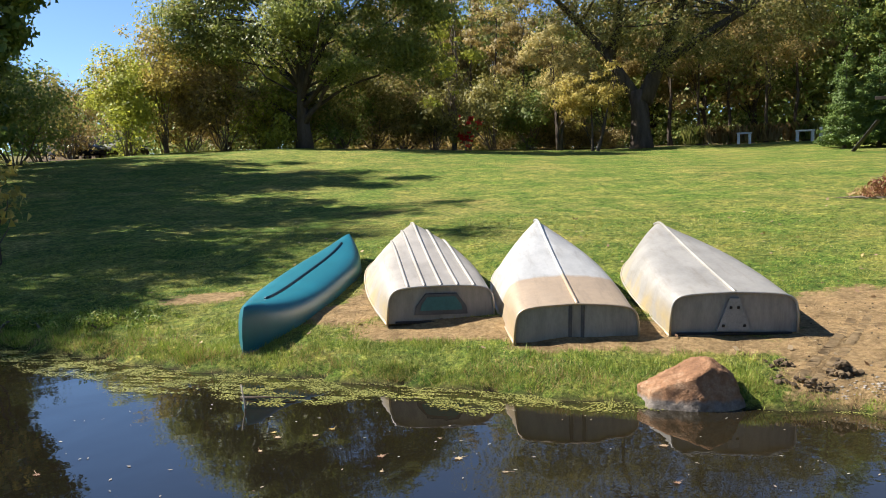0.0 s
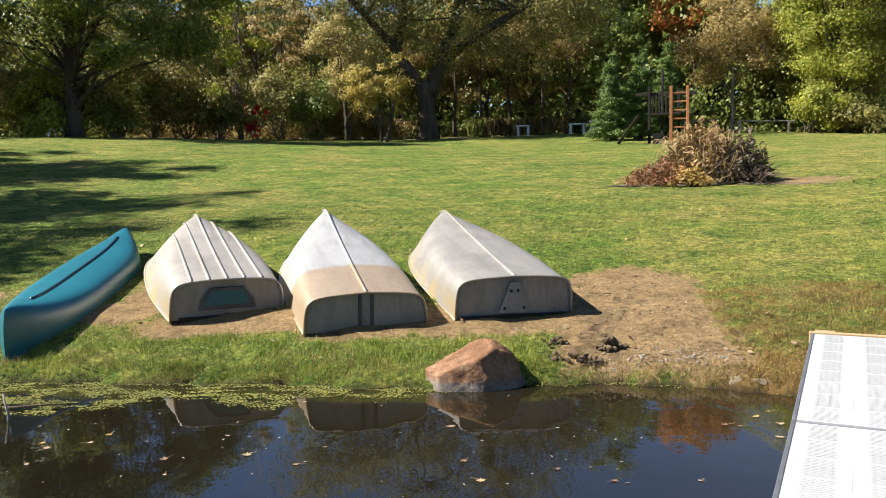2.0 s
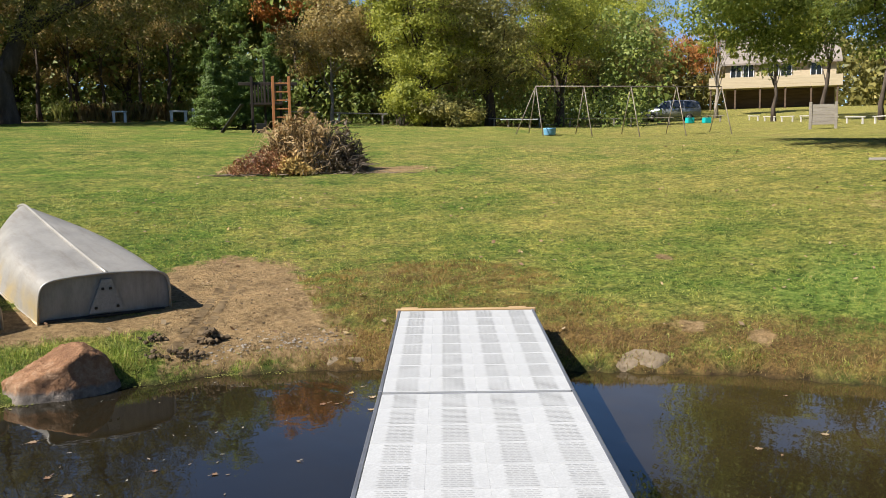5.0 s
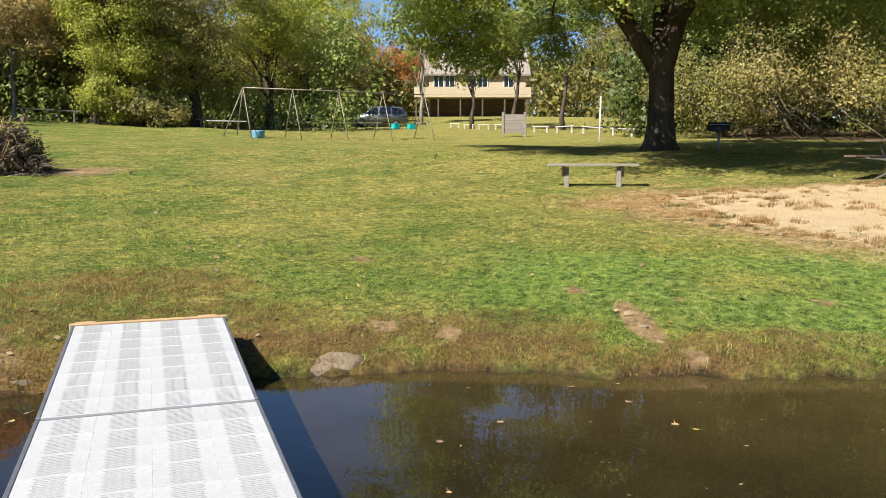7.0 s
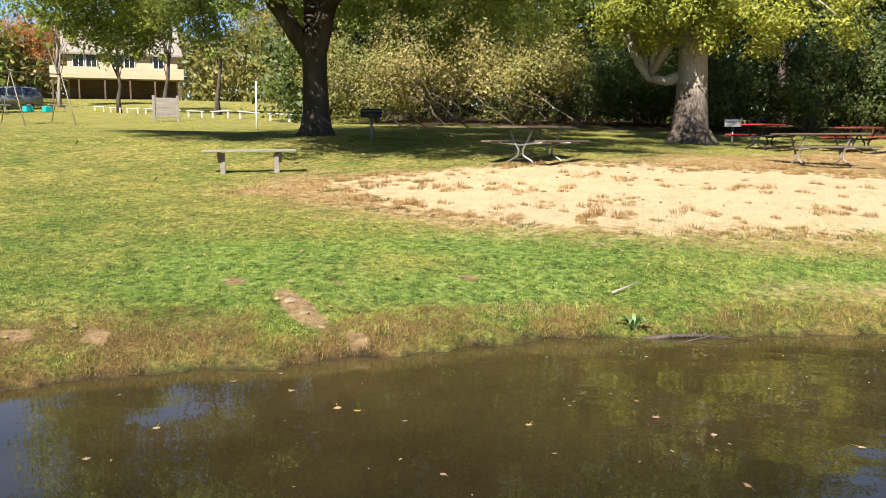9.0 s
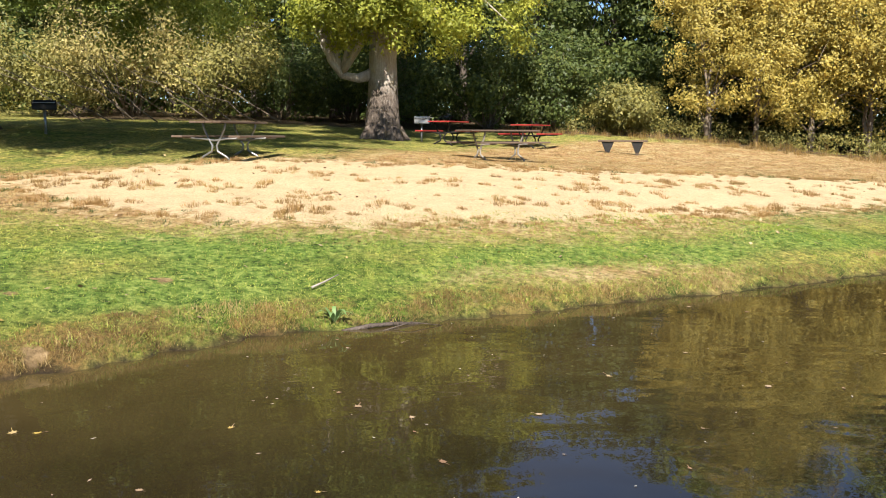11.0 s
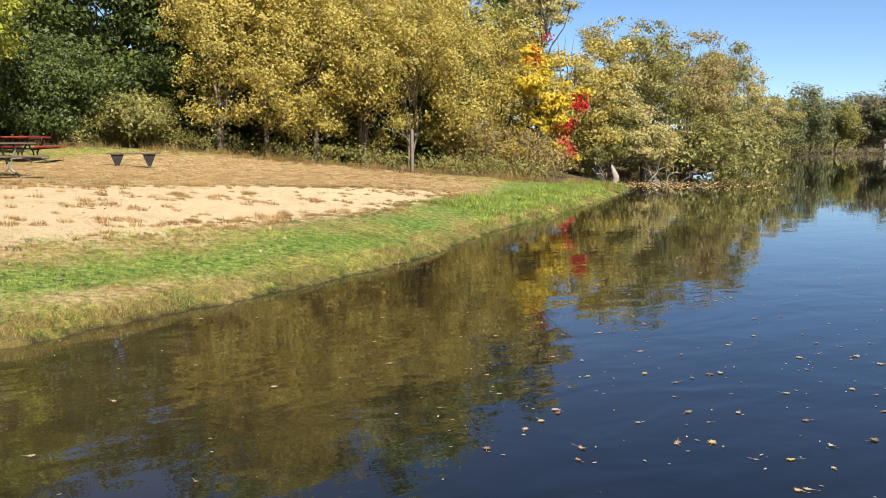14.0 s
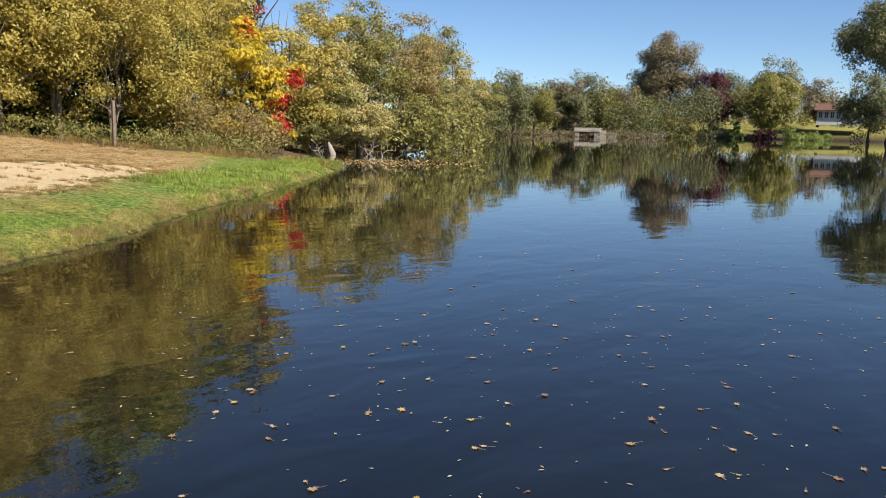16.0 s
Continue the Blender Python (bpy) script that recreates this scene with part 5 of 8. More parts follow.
tree("far_maple", "round yellow-green tree on the far lawn", spot(163.3, 236), 22, 11.5, F_FAR_LIME, 86, leaves=34000, leaf=0.62, flat=0.85, tail=1.0, clump=2.3, n_clumps=170, trunk=0.4, low=0.08)
tree("far_cottonwood", "tall green tree at the far lake corner", spot(169.8, 205), 31, 12, F_FAR_OLIVE, 87, leaves=34000, leaf=0.62, flat=0.85, tail=1.0, clump=2.3, n_clumps=170, trunk=0.5, low=0.4)
for az, d, k, s in ((168.8, 190, 0, 0.9), (166.0, 250, 1, 0.9), (171, 190, 0, 0.85), (176, 200, 2, 0.9), (186, 225, 0, 1.0), (200, 220, 2, 1.0), (216, 180, 1, 0.9), (238, 120, 2, 0.8), (262, 60, 1, 0.6)):
    x, y, z = spot(az, d)
    copy_thing(far_kinds[k], pose(x, y, max(z, 0.3) - 0.05, 0, 0, wood_rng.uniform(0, 360)) @ Matrix.Scale(s, 4))
wood_band("far_wood", "hazy woods along the far shore", 143, 160, 205, 250, 11, 700, 56, 0.5, F_FAR_OLIVE, 97, clump=3.0)
wood_band("far_wood", "hazy woods along the far shore", 156, 205, 256, 300, 10, 900, 44, 0.6, F_FAR_BROWN, 99, clump=3.4)
wood_band("far_reeds", "yellow brush along the far waterline", 145, 157, 186, 196, 1.2, 220, 26, 0.3, F_FAR_BROWN, 101, clump=1.2, category="undergrowth")
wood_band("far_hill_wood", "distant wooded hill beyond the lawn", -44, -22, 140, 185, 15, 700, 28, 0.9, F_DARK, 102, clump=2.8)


for az, d, h, r in ((157.6, 226, 6.5, 3.0), (158.5, 226, 7.0, 2.6), (157.0, 230, 8.0, 3.0)):
    shrub("far_bush", "golden bush on the far shore", spot(az, d), h, r, F_YELLOW, int(az * 10), leaves=2600, leaf=0.55, group="golden bushes on the far shore")
for k, az in enumerate((155.5, 155.9, 156.3, 156.7, 161.3)):
    x, y, z = spot(az, 224 if k < 4 else 228)
    h, r = (5.5, 1.1) if k < 4 else (9.5, 2.6)
    lobes = [(0, 0, h * (0.10 + 0.105 * i), r * (1.0 - 0.11 * i), r * (1.0 - 0.11 * i), h * 0.07) for i in range(9)]
    tree("far_conifer", "dark green conifer on the far shore", (x, y, z), h, r, F_CONIFER, 880 + k, leaves=2200, leaf=0.62, trunk=0.12, low=0.02, lobes=lobes, clump=0.35, n_clumps=80, limbs=4, group="conifers on the far shore")
shrub("far_bush", "dull red bush on the far lawn", spot(163.0, 222), 3.6, 2.4, F_PLUM, 886, leaves=1500, leaf=0.5)
for az, d, h, r in ((165.0, 232, 3.6, 4.5), (166.2, 230, 3.0, 4.0)):
    shrub("far_bush", "dark clipped shrub below the lakeside house", spot(az, d), h, r, F_DARK, int(az * 10), leaves=2600, leaf=0.45)
# ---- boats ----


def hull_point(u, a, spec):
    """A point of an upturned hull: u from stern to bow, a from 0 (one gunwale) over 90 (keel) to 180 (the other)."""
    length, beam, stern, floor, deep, bow_deep, rake, vee, sharp, blunt = spec
    if u < 0.45:
        full = stern + (1 - stern) * math.sin(u / 0.45 * math.pi / 2)
    else:
        full = max(0.0, 1 - ((u - 0.45) / 0.55) ** blunt)
    g = beam / 2 * full
    c = min(beam / 2 * floor * (1 - max(0.0, (u - 0.12) / 0.88) ** 2.3), g)
    keel = deep + (bow_deep - deep) * u ** 1.6
    keel *= 1 - 0.22 * max(0.0, (u - 0.84) / 0.16) ** 2
    chine = keel * (1 - vee - 0.14 * u ** 2)
    w = sharp * (1 - 0.3 * u)
    k = a / 90 if a <= 90 else (180 - a) / 90
    p0, p1, p2 = (1 - k) ** 2, 2 * k * (1 - k) * w, k * k
    tot = p0 + p1 + p2
    y = (p0 * g + p1 * max(c, 0.0) * 1.04) / tot
    z = (p1 * chine * 1.04 + p2 * keel) / tot
    y = y if a <= 90 else -y
    return Vector((length * u + rake * max(0, (u - 0.55) / 0.45) ** 2 * (1 - z / keel), y, z))


def boat(name, label, stern, bow, spec, hull_mat, transom_mat, keels, stations=22):
    """An upturned boat lying on its gunwales: hull, transom, keel strips and gunwale."""
    sx, sy, sz = stern
    head = math.degrees(math.atan2(bow[1] - sy, bow[0] - sx))
    run = math.hypot(bow[0] - sx, bow[1] - sy)
    tilt = math.degrees(math.atan2(bow[2] - sz, run))
    top = put(name, None, m=pose(sx, sy, sz, 0, 0, head) @ pose(0, 0, 0, 0, -tilt, 0), label=label, category="boat", group="boats on the bank")
    angles = [0, 10, 20, 28, 34, 39, 43, 47, 51, 56, 62, 70, 80, 90, 100, 110, 118, 124, 129, 133, 137, 141, 146, 152, 160, 170, 180]
    verts = [hull_point(i / stations, a, spec) for i in range(stations + 1) for a in angles]
    n = len(angles)
    faces = [(i * n + k, i * n + k + 1, (i + 1) * n + k + 1, (i + 1) * n + k) for i in range(stations) for k in range(n - 1)]
    put("hull", mesh_of("hull", verts, faces, hull_mat, True), top)
    rim = [hull_point(0, a, spec) for a in angles]
    flat = [v + Vector((0.035, 0, 0)) for v in rim]
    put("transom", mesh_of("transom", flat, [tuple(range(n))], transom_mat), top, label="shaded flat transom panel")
    put("transom_rim", tubes("transom_rim", [([tuple(v) for v in rim], [0.012] * n)], hull_mat, 6), top)
    lip = []
    for a in (0, 180):
        lip.append(([tuple(hull_point(i / stations, a, spec)) for i in range(stations + 1)], [0.016] * (stations + 1)))
    put("gunwale", tubes("gunwale", lip, hull_mat, 6), top)
    for off in keels:
        line = []
        for i in range(0, stations + 1 if off == 0 else stations - 2):
            u = i / stations
            lo, hi = 40.0, 140.0
            for _ in range(22):
                mid = (lo + hi) / 2
                if hull_point(u, mid, spec).y > off:
                    lo = mid
                else:
                    hi = mid
            p = hull_point(u, 90 if off == 0 else lo, spec)
            if abs(p.y - off) > 0.02:
                break
            line.append(tuple(p + Vector((0, 0, 0.004))))
        put("keel_strip", tubes("keel_strip", [(line, [0.019] * len(line))], hull_mat, 6), top)
    return top


def stained(name, dark, light, stain, edge, rusty=0.0):
    """Dull aluminium with a muddy stain over the stern."""
    m = Nodes(name, 0.5, 0.5, 0.45)
    c = m.ramp(m.noise(1.4, 6, 0.7, (1, 2, 1)), [(0.3, dark), (0.7, light)])
    x = m.node("ShaderNodeSeparateXYZ")
    m.link(m.place(), x.inputs["Vector"])
    wave = m.maths("ADD", x.outputs["X"], m.maths("MULTIPLY", m.noise(5, 4, 0.6), 0.16))
    if edge:
        c = m.mix(m.maths("MULTIPLY", m.mask(wave, edge + 0.06, edge - 0.02), 0.85), c, m.ramp(m.noise(7, 5, 0.7), [(0.2, tuple(v * 0.7 for v in stain)), (0.8, stain)]))
    streak = m.mask(m.noise(9, 4, 0.7, (0.12, 1, 1)), 0.52, 0.75)
    c = m.mix(m.maths("MULTIPLY", streak, 0.5), c, (0.19, 0.155, 0.11))
    side = m.mask(x.outputs["Z"], 0.30, 0.12)
    c = m.mix(m.maths("MULTIPLY", m.maths("MULTIPLY", side, m.mask(m.noise(2.2, 3), 0.4, 0.6)), rusty), c, (0.42, 0.33, 0.17))
    g = m.noise(40, 4, 0.7)
    c = m.mix(0.25, c, m.ramp(g, [(0.3, (0.6, 0.6, 0.6)), (0.7, (1, 1, 1))]), "MULTIPLY")
    m.colour(c).bump(m.maths("ADD", g, m.maths("MULTIPLY", m.noise(3, 2), 4)), 0.1, 0.006)
    return m.mat


def ground_at(x, y, up=0.0):
    return (x, y, float(height(x, y)) + up)


M_HULL_B = stained("hull_beige", (0.29, 0.265, 0.225), (0.45, 0.41, 0.35), (0.4, 0.36, 0.3), 0, 0.9)
M_HULL_C = stained("hull_muddy", (0.34, 0.335, 0.315), (0.52, 0.51, 0.475), (0.46, 0.33, 0.20), 1.12, 0.7)
M_HULL_D = stained("hull_grey", (0.26, 0.245, 0.215), (0.41, 0.385, 0.335), (0.4, 0.36, 0.3), 0, 0.95)
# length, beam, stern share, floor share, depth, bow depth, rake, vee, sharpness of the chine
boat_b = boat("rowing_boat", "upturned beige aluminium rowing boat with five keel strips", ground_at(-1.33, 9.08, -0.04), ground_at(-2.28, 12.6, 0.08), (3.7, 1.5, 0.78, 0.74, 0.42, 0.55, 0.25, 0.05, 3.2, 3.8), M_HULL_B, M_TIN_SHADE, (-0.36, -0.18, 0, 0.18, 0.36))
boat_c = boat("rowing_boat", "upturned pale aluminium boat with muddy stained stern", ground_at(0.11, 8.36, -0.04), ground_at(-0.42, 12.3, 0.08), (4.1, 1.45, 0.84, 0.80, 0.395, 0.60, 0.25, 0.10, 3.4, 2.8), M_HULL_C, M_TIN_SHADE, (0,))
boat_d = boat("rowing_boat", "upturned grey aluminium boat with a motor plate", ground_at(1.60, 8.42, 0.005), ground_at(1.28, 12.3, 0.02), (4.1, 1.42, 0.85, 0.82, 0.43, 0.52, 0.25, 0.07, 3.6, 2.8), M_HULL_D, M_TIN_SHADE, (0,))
M_TEAL_FADED = surface("faded_teal_paint", (0.03, 0.10, 0.10), (0.06, 0.17, 0.16), 6, 0.7, 40)
M_TIN_DARK = surface("dark_stained_metal", (0.05, 0.05, 0.05), (0.12, 0.115, 0.11), 6, 0.7, 40)


def trapezoid(foot, head, low, high, x0, x1):
    """An upright tapering plate, centred on y = 0."""
    bm = bmesh.new()
    for px in (x0, x1):
        for py, pz in ((-foot / 2, low), (foot / 2, low), (foot / 2 * 0.94, low + (high - low) * 0.4), (head / 2, high), (-head / 2, high), (-foot / 2 * 0.94, low + (high - low) * 0.4)):
            bm.verts.new((px, py, pz))
    bm.verts.ensure_lookup_table()
    q = bm.verts
    bm.faces.new([q[i] for i in range(6)])
    bm.faces.new([q[i] for i in range(11, 5, -1)])
    for i in range(6):
        bm.faces.new((q[i], q[i + 6], q[(i + 1) % 6 + 6], q[(i + 1) % 6]))
    bmesh.ops.recalc_face_normals(bm, faces=bm.faces)
    return bm


pad = part("motor_pad", trapezoid(0.58, 0.34, 0.10, 0.33, -0.004, 0.03), M_TIN_DARK, boat_b, "dark worn motor pad")
part("pad_face", trapezoid(0.46, 0.30, 0.15, 0.30, -0.010, 0.0), M_TEAL_FADED, pad, "faded teal painted face")
M_PLATE = surface("motor_plate_metal", (0.22, 0.22, 0.21), (0.36, 0.35, 0.33), 5, 0.6, 40, metallic=0.3)
plate = bmesh.new()
for shape_x in (0.0, 0.03):
    for py, pz in ((-0.16, 0.05), (0.16, 0.05), (0.045, 0.37), (-0.045, 0.37)):
        plate.verts.new((shape_x, py, pz))
plate.verts.ensure_lookup_table()
v = plate.verts
for f in ((0, 1, 2, 3), (7, 6, 5, 4), (0, 4, 5, 1), (1, 5, 6, 2), (2, 6, 7, 3), (3, 7, 4, 0)):
    plate.faces.new([v[i] for i in f])
part("motor_plate", plate, M_PLATE, boat_d, "tapering riveted motor plate")
for py, pz in ((-0.035, 0.28), (0.035, 0.28), (-0.1, 0.1), (0.1, 0.1)):
    part("bolt", box(0.012, 0.028, 0.028, pose(-0.004, py, pz), 0.006), M_IRON, boat_d)
for py in (-0.06, 0.06):
    part("drain_streak", box(0.01, 0.035, 0.36, pose(0.031, py, 0.2), 0.003), M_TIN_DARK, boat_c, "dark vertical bracket strip")
part("transom_board", box(0.04, 1.1, 0.025, pose(0.0, 0, 0.02), 0.005), M_IRON, boat_d, "dark strip along the transom foot")
part("transom_board", box(0.04, 1.0, 0.025, pose(0.0, 0, 0.02), 0.005), M_IRON, boat_b, "dark strip along the transom foot")


def canoe(stern, bow):
    sx, sy, sz = stern
    head = math.degrees(math.atan2(bow[1] - sy, bow[0] - sx))
    run = math.hypot(bow[0] - sx, bow[1] - sy)
    tilt = math.degrees(math.atan2(bow[2] - sz, run))
    top = put("canoe", None, m=pose(sx, sy, sz, 0, 0, head) @ pose(0, 0, 0, 0, -tilt, 0), label="upturned teal plastic canoe lying on the grass bank", category="canoe", group="boats on the bank")
    length, n = 4.45, 30
    angles = [0, 10, 22, 34, 45, 56, 68, 80, 90, 100, 112, 124, 135, 146, 158, 170, 180]

    def at(u, a):
        e = abs(2 * u - 1)
        b = 0.46 * (1 - e ** 3.0)
        h = 0.36 + 0.22 * e ** 4
        p = 4.2 - 2.0 * e ** 3
        c, s = math.cos(radians(a)), math.sin(radians(a))
        zz = abs(s) ** (2 / p)
        x = length * (0.5 + (u - 0.5) * (1 - 0.05 * max(0, (e - 0.8) / 0.2) ** 2 * zz ** 3))
        drop = 0.10 * max(0, (e - 0.82) / 0.18) ** 2 * zz
        return Vector((x, b * math.copysign(abs(c) ** (2 / p), c), h * zz - drop))
    k = len(angles)
    verts = [at(i / n, a) for i in range(n + 1) for a in angles]
    faces = [(i * k + j, i * k + j + 1, (i + 1) * k + j + 1, (i + 1) * k + j) for i in range(n) for j in range(k - 1)]
    put("hull", mesh_of("hull", verts, faces, M_CANOE, True), top)
    lip = [([tuple(at(i / n, a)) for i in range(n + 1)], [0.015] * (n + 1)) for a in (0, 180)]
    put("gunwale", tubes("gunwale", lip, M_SLOT, 6), top, label="black gunwale trim")
    line = [tuple(at(i / n, 90) + Vector((0, 0, 0.002))) for i in range(5, n - 3)]
    put("keel_groove", tubes("keel_groove", [(line, [0.022] * len(line))], M_CANOE_DARK, 6), top, label="dark keel line")
    return top


M_CANOE_DARK = surface("dark_teal_plastic", (0.002, 0.02, 0.035), (0.004, 0.035, 0.05), 2, 0.4, 70)
canoe(ground_at(-3.30, 8.35, 0.0), ground_at(-3.22, 12.7, -0.06))

M_HULL_WHITE = surface("white_hull_paint", (0.6, 0.6, 0.58), (0.75, 0.75, 0.73), 2, 0.5, 40)
far_x, far_y, far_z = spot(156.9, 219)
boat("rowing_boat", "white upturned boat on the far bank", (far_x, far_y, max(far_z, 0.1) + 0.1), (far_x + 3, far_y - 1, max(far_z, 0.1) + 0.25), (3.4, 1.5, 0.85, 0.8, 0.5, 0.6, 0.25, 0.1, 3.4, 2.8), M_HULL_WHITE, M_HULL_WHITE, (0,))

# ---- dock ----
DOCK_END, DOCK_WAY, DOCK_WIDE, DOCK_LONG = Vector((3.75, 6.61, 0.0)), Vector((-0.525, -0.851, 0)), 1.22, 2.42
DOCK_SIDE = Vector((0.851, -0.525, 0))
dock = put("dock", None, label="white plastic-decked dock in grey metal frames", category="dock")
levels = [(0.462, 0.402), (0.400, 0.397), (0.397, 0.397), (0.397, 0.397)]
tile_w, tile_l = (DOCK_WIDE - 0.05) / 4, 0.297
tile_bm = box(tile_w + 0.0004, tile_l - 0.004, 0.035, None, 0.0012)
tile_me = bpy.data.meshes.new("deck_tile")
tile_bm.to_mesh(tile_me)
tile_bm.free()
tile_me.materials.append(M_DECK)
for s, (z0, z1) in enumerate(levels):
    a = DOCK_END + DOCK_WAY * (DOCK_LONG * s) + Vector((0, 0, z0))
    b = DOCK_END + DOCK_WAY * (DOCK_LONG * (s + 1) - 0.02) + Vector((0, 0, z1))
    along = (b - a).normalized()
    up = DOCK_SIDE.cross(-along) if DOCK_SIDE.cross(-along).z > 0 else DOCK_SIDE.cross(along)
    m = Matrix((( *DOCK_SIDE, 0), (*along, 0), (*up, 0), (0, 0, 0, 1))).transposed()
    m.translation = a
    section = put("dock_section", None, dock, m)
    section["label"] = "dock section with slotted white deck tiles"
    ln = (b - a).length
    for ox in (0.0125, DOCK_WIDE - 0.0125):
        part("side_rail", box(0.025, ln, 0.16, pose(ox, ln / 2, -0.078), 0.004), M_ALU, section)
    for oy in (0.0125, ln - 0.0125):
        part("end_rail", box(DOCK_WIDE - 0.054, 0.025, 0.14, pose(DOCK_WIDE / 2, oy, -0.075), 0.004), M_ALU, section)
    slot_v, slot_f = [], []
    for row in range(8):
        for col in range(4):
            cx, cy = 0.027 + tile_w * (col + 0.5), 0.03 + tile_l * (row + 0.5)
            put("deck_tile", tile_me, section, pose(cx, cy, -0.0175))
            if s < 3:
                for j in range(12):
                    for i in range(4):
                        w, d = 0.029, 0.0075
                        px = cx + (i - 1.5) * 0.036 + (0.005 if j % 2 else -0.005)
                        py = cy + (j - 5.5) * 0.0225
                        k = len(slot_v)
                        slot_v += [(px - w / 2, py - d / 2, 0.0012), (px + w / 2, py - d / 2, 0.0012), (px + w / 2, py + d / 2, 0.0012), (px - w / 2, py + d / 2, 0.0012)]
                        slot_f.append((k, k + 1, k + 2, k + 3))
    if slot_v:
        put("drain_grid", mesh_of("drain_grid", slot_v, slot_f, M_DRAIN), section, label="dark drain slots")["kind"] = "stuff"
    for ox in (0.08, DOCK_WIDE - 0.08):
        if s:
            put("support_pipe", tubes("support_pipe", [([(ox, 0.2, -1.4), (ox, 0.2, -0.04)], [0.024, 0.024])], M_STEEL, 10), section)
m = Matrix((( *DOCK_SIDE, 0), (*DOCK_WAY, 0), (0, 0, 1, 0), (0, 0, 0, 1))).transposed()
m.translation = DOCK_END + Vector((0, 0, 0.452))
plank = part("end_plank", box(1.26, 0.05, 0.10, m @ pose(0.61, -0.03, -0.03), 0.006), M_WOOD_TAN, dock, "tan timber end plank")
part("plank_stub", box(0.16, 0.05, 0.04, m @ pose(0.10, -0.085, 0.0), 0.006), M_WOOD_TAN, dock, "tan timber end plank")
part("plank_stub", box(0.16, 0.05, 0.04, m @ pose(1.08, -0.085, 0.0), 0.006), M_WOOD_TAN, dock, "tan timber end plank")


# ---- stones ----
def boulder(name, label, place, size, mat, seed, turn=0, cuts=9):
    """A lump with broken flat faces."""
    rng = np.random.RandomState(seed)
    bm = bmesh.new()
    bmesh.ops.create_icosphere(bm, subdivisions=4, radius=1)
    planes = [(Vector(rng.normal(size=3)).normalized(), rng.uniform(0.62, 0.92)) for _ in range(cuts)]
    for vert in bm.verts:
        d = vert.co.normalized()
        r = 1.0
        for nrm, off in planes:
            k = d.dot(nrm)
            if k > 0.05:
                r = min(r, off / k)
        p = d * r
        p *= 1 + 0.05 * noise.noise(p * 2.5 + Vector((seed, 0, 0))) + 0.025 * noise.noise(p * 7) + 0.012 * noise.noise(p * 18)
        vert.co = Vector((p.x * size[0] / 2, p.y * size[1] / 2, p.z * size[2] / 2))
    for f in bm.faces:
        f.smooth = True
    me = bpy.data.meshes.new(name)
    bm.to_mesh(me)
    bm.free()
    me.materials.append(mat)
    return put(name, me, m=pose(*place, 0, 0, turn), label=label, category="rock")


def shore_boulder(place, turn):
    """The big broken stone: a long sloping back, a steep dark end."""
    bm = bmesh.new()
    bmesh.ops.create_icosphere(bm, subdivisions=5, radius=1)
    cuts = [((0, 0, -1), 0.6), ((-0.1, 0, 1), 0.72), ((-0.46, -0.12, 0.86), 0.54), ((0.95, -0.1, 0.3), 0.70), ((0.45, -0.8, 0.35), 0.62), ((-0.35, -0.9, 0.1), 0.66), ((-0.95, -0.2, 0.05), 0.86), ((0.3, 0.9, 0.4), 0.7), ((-0.4, 0.8, 0.4), 0.7), ((0.62, -0.1, 0.78), 0.70), ((0.1, -0.95, -0.1), 0.72)]
    for vert in bm.verts:
        d = vert.co.normalized()
        r = 1.0
        for nrm, off in cuts:
            k = d.dot(Vector(nrm).normalized())
            if k > 0.05:
                r = min(r, off / k)
        p = d * r
        p *= 1 + 0.045 * noise.noise(p * 3) + 0.03 * noise.noise(p * 8) + 0.014 * noise.noise(p * 20)
        vert.co = Vector((p.x * 0.49, p.y * 0.33, p.z * 0.40))
    for f in bm.faces:
        f.smooth = True
    me = bpy.data.meshes.new("boulder")
    bm.to_mesh(me)
    bm.free()
    me.materials.append(M_ROCK)
    return put("boulder", me, m=pose(*place, 0, 0, turn), label="rust-coloured angular boulder at the waterline", category="rock")


shore_boulder((1.07, 7.2, 0.09), 4)
boulder("stone", "tan weathered stone in the bank beside the dock", (5.33, 5.22, -0.03), (0.76, 0.44, 0.38), M_STONE, 3, -35)
boulder("stone", "flat pale stone at the waterline beside the dock", (3.30, 6.72, 0.02), (0.42, 0.3, 0.18), M_STONE, 5, -20)
boulder("lake_rock", "pale rock standing in the lake near the point", (40.8, -52.4, 0.15), (1.5, 1.1, 1.2), M_STONE, 7, 0)

# ---- benches, tables, grills ----


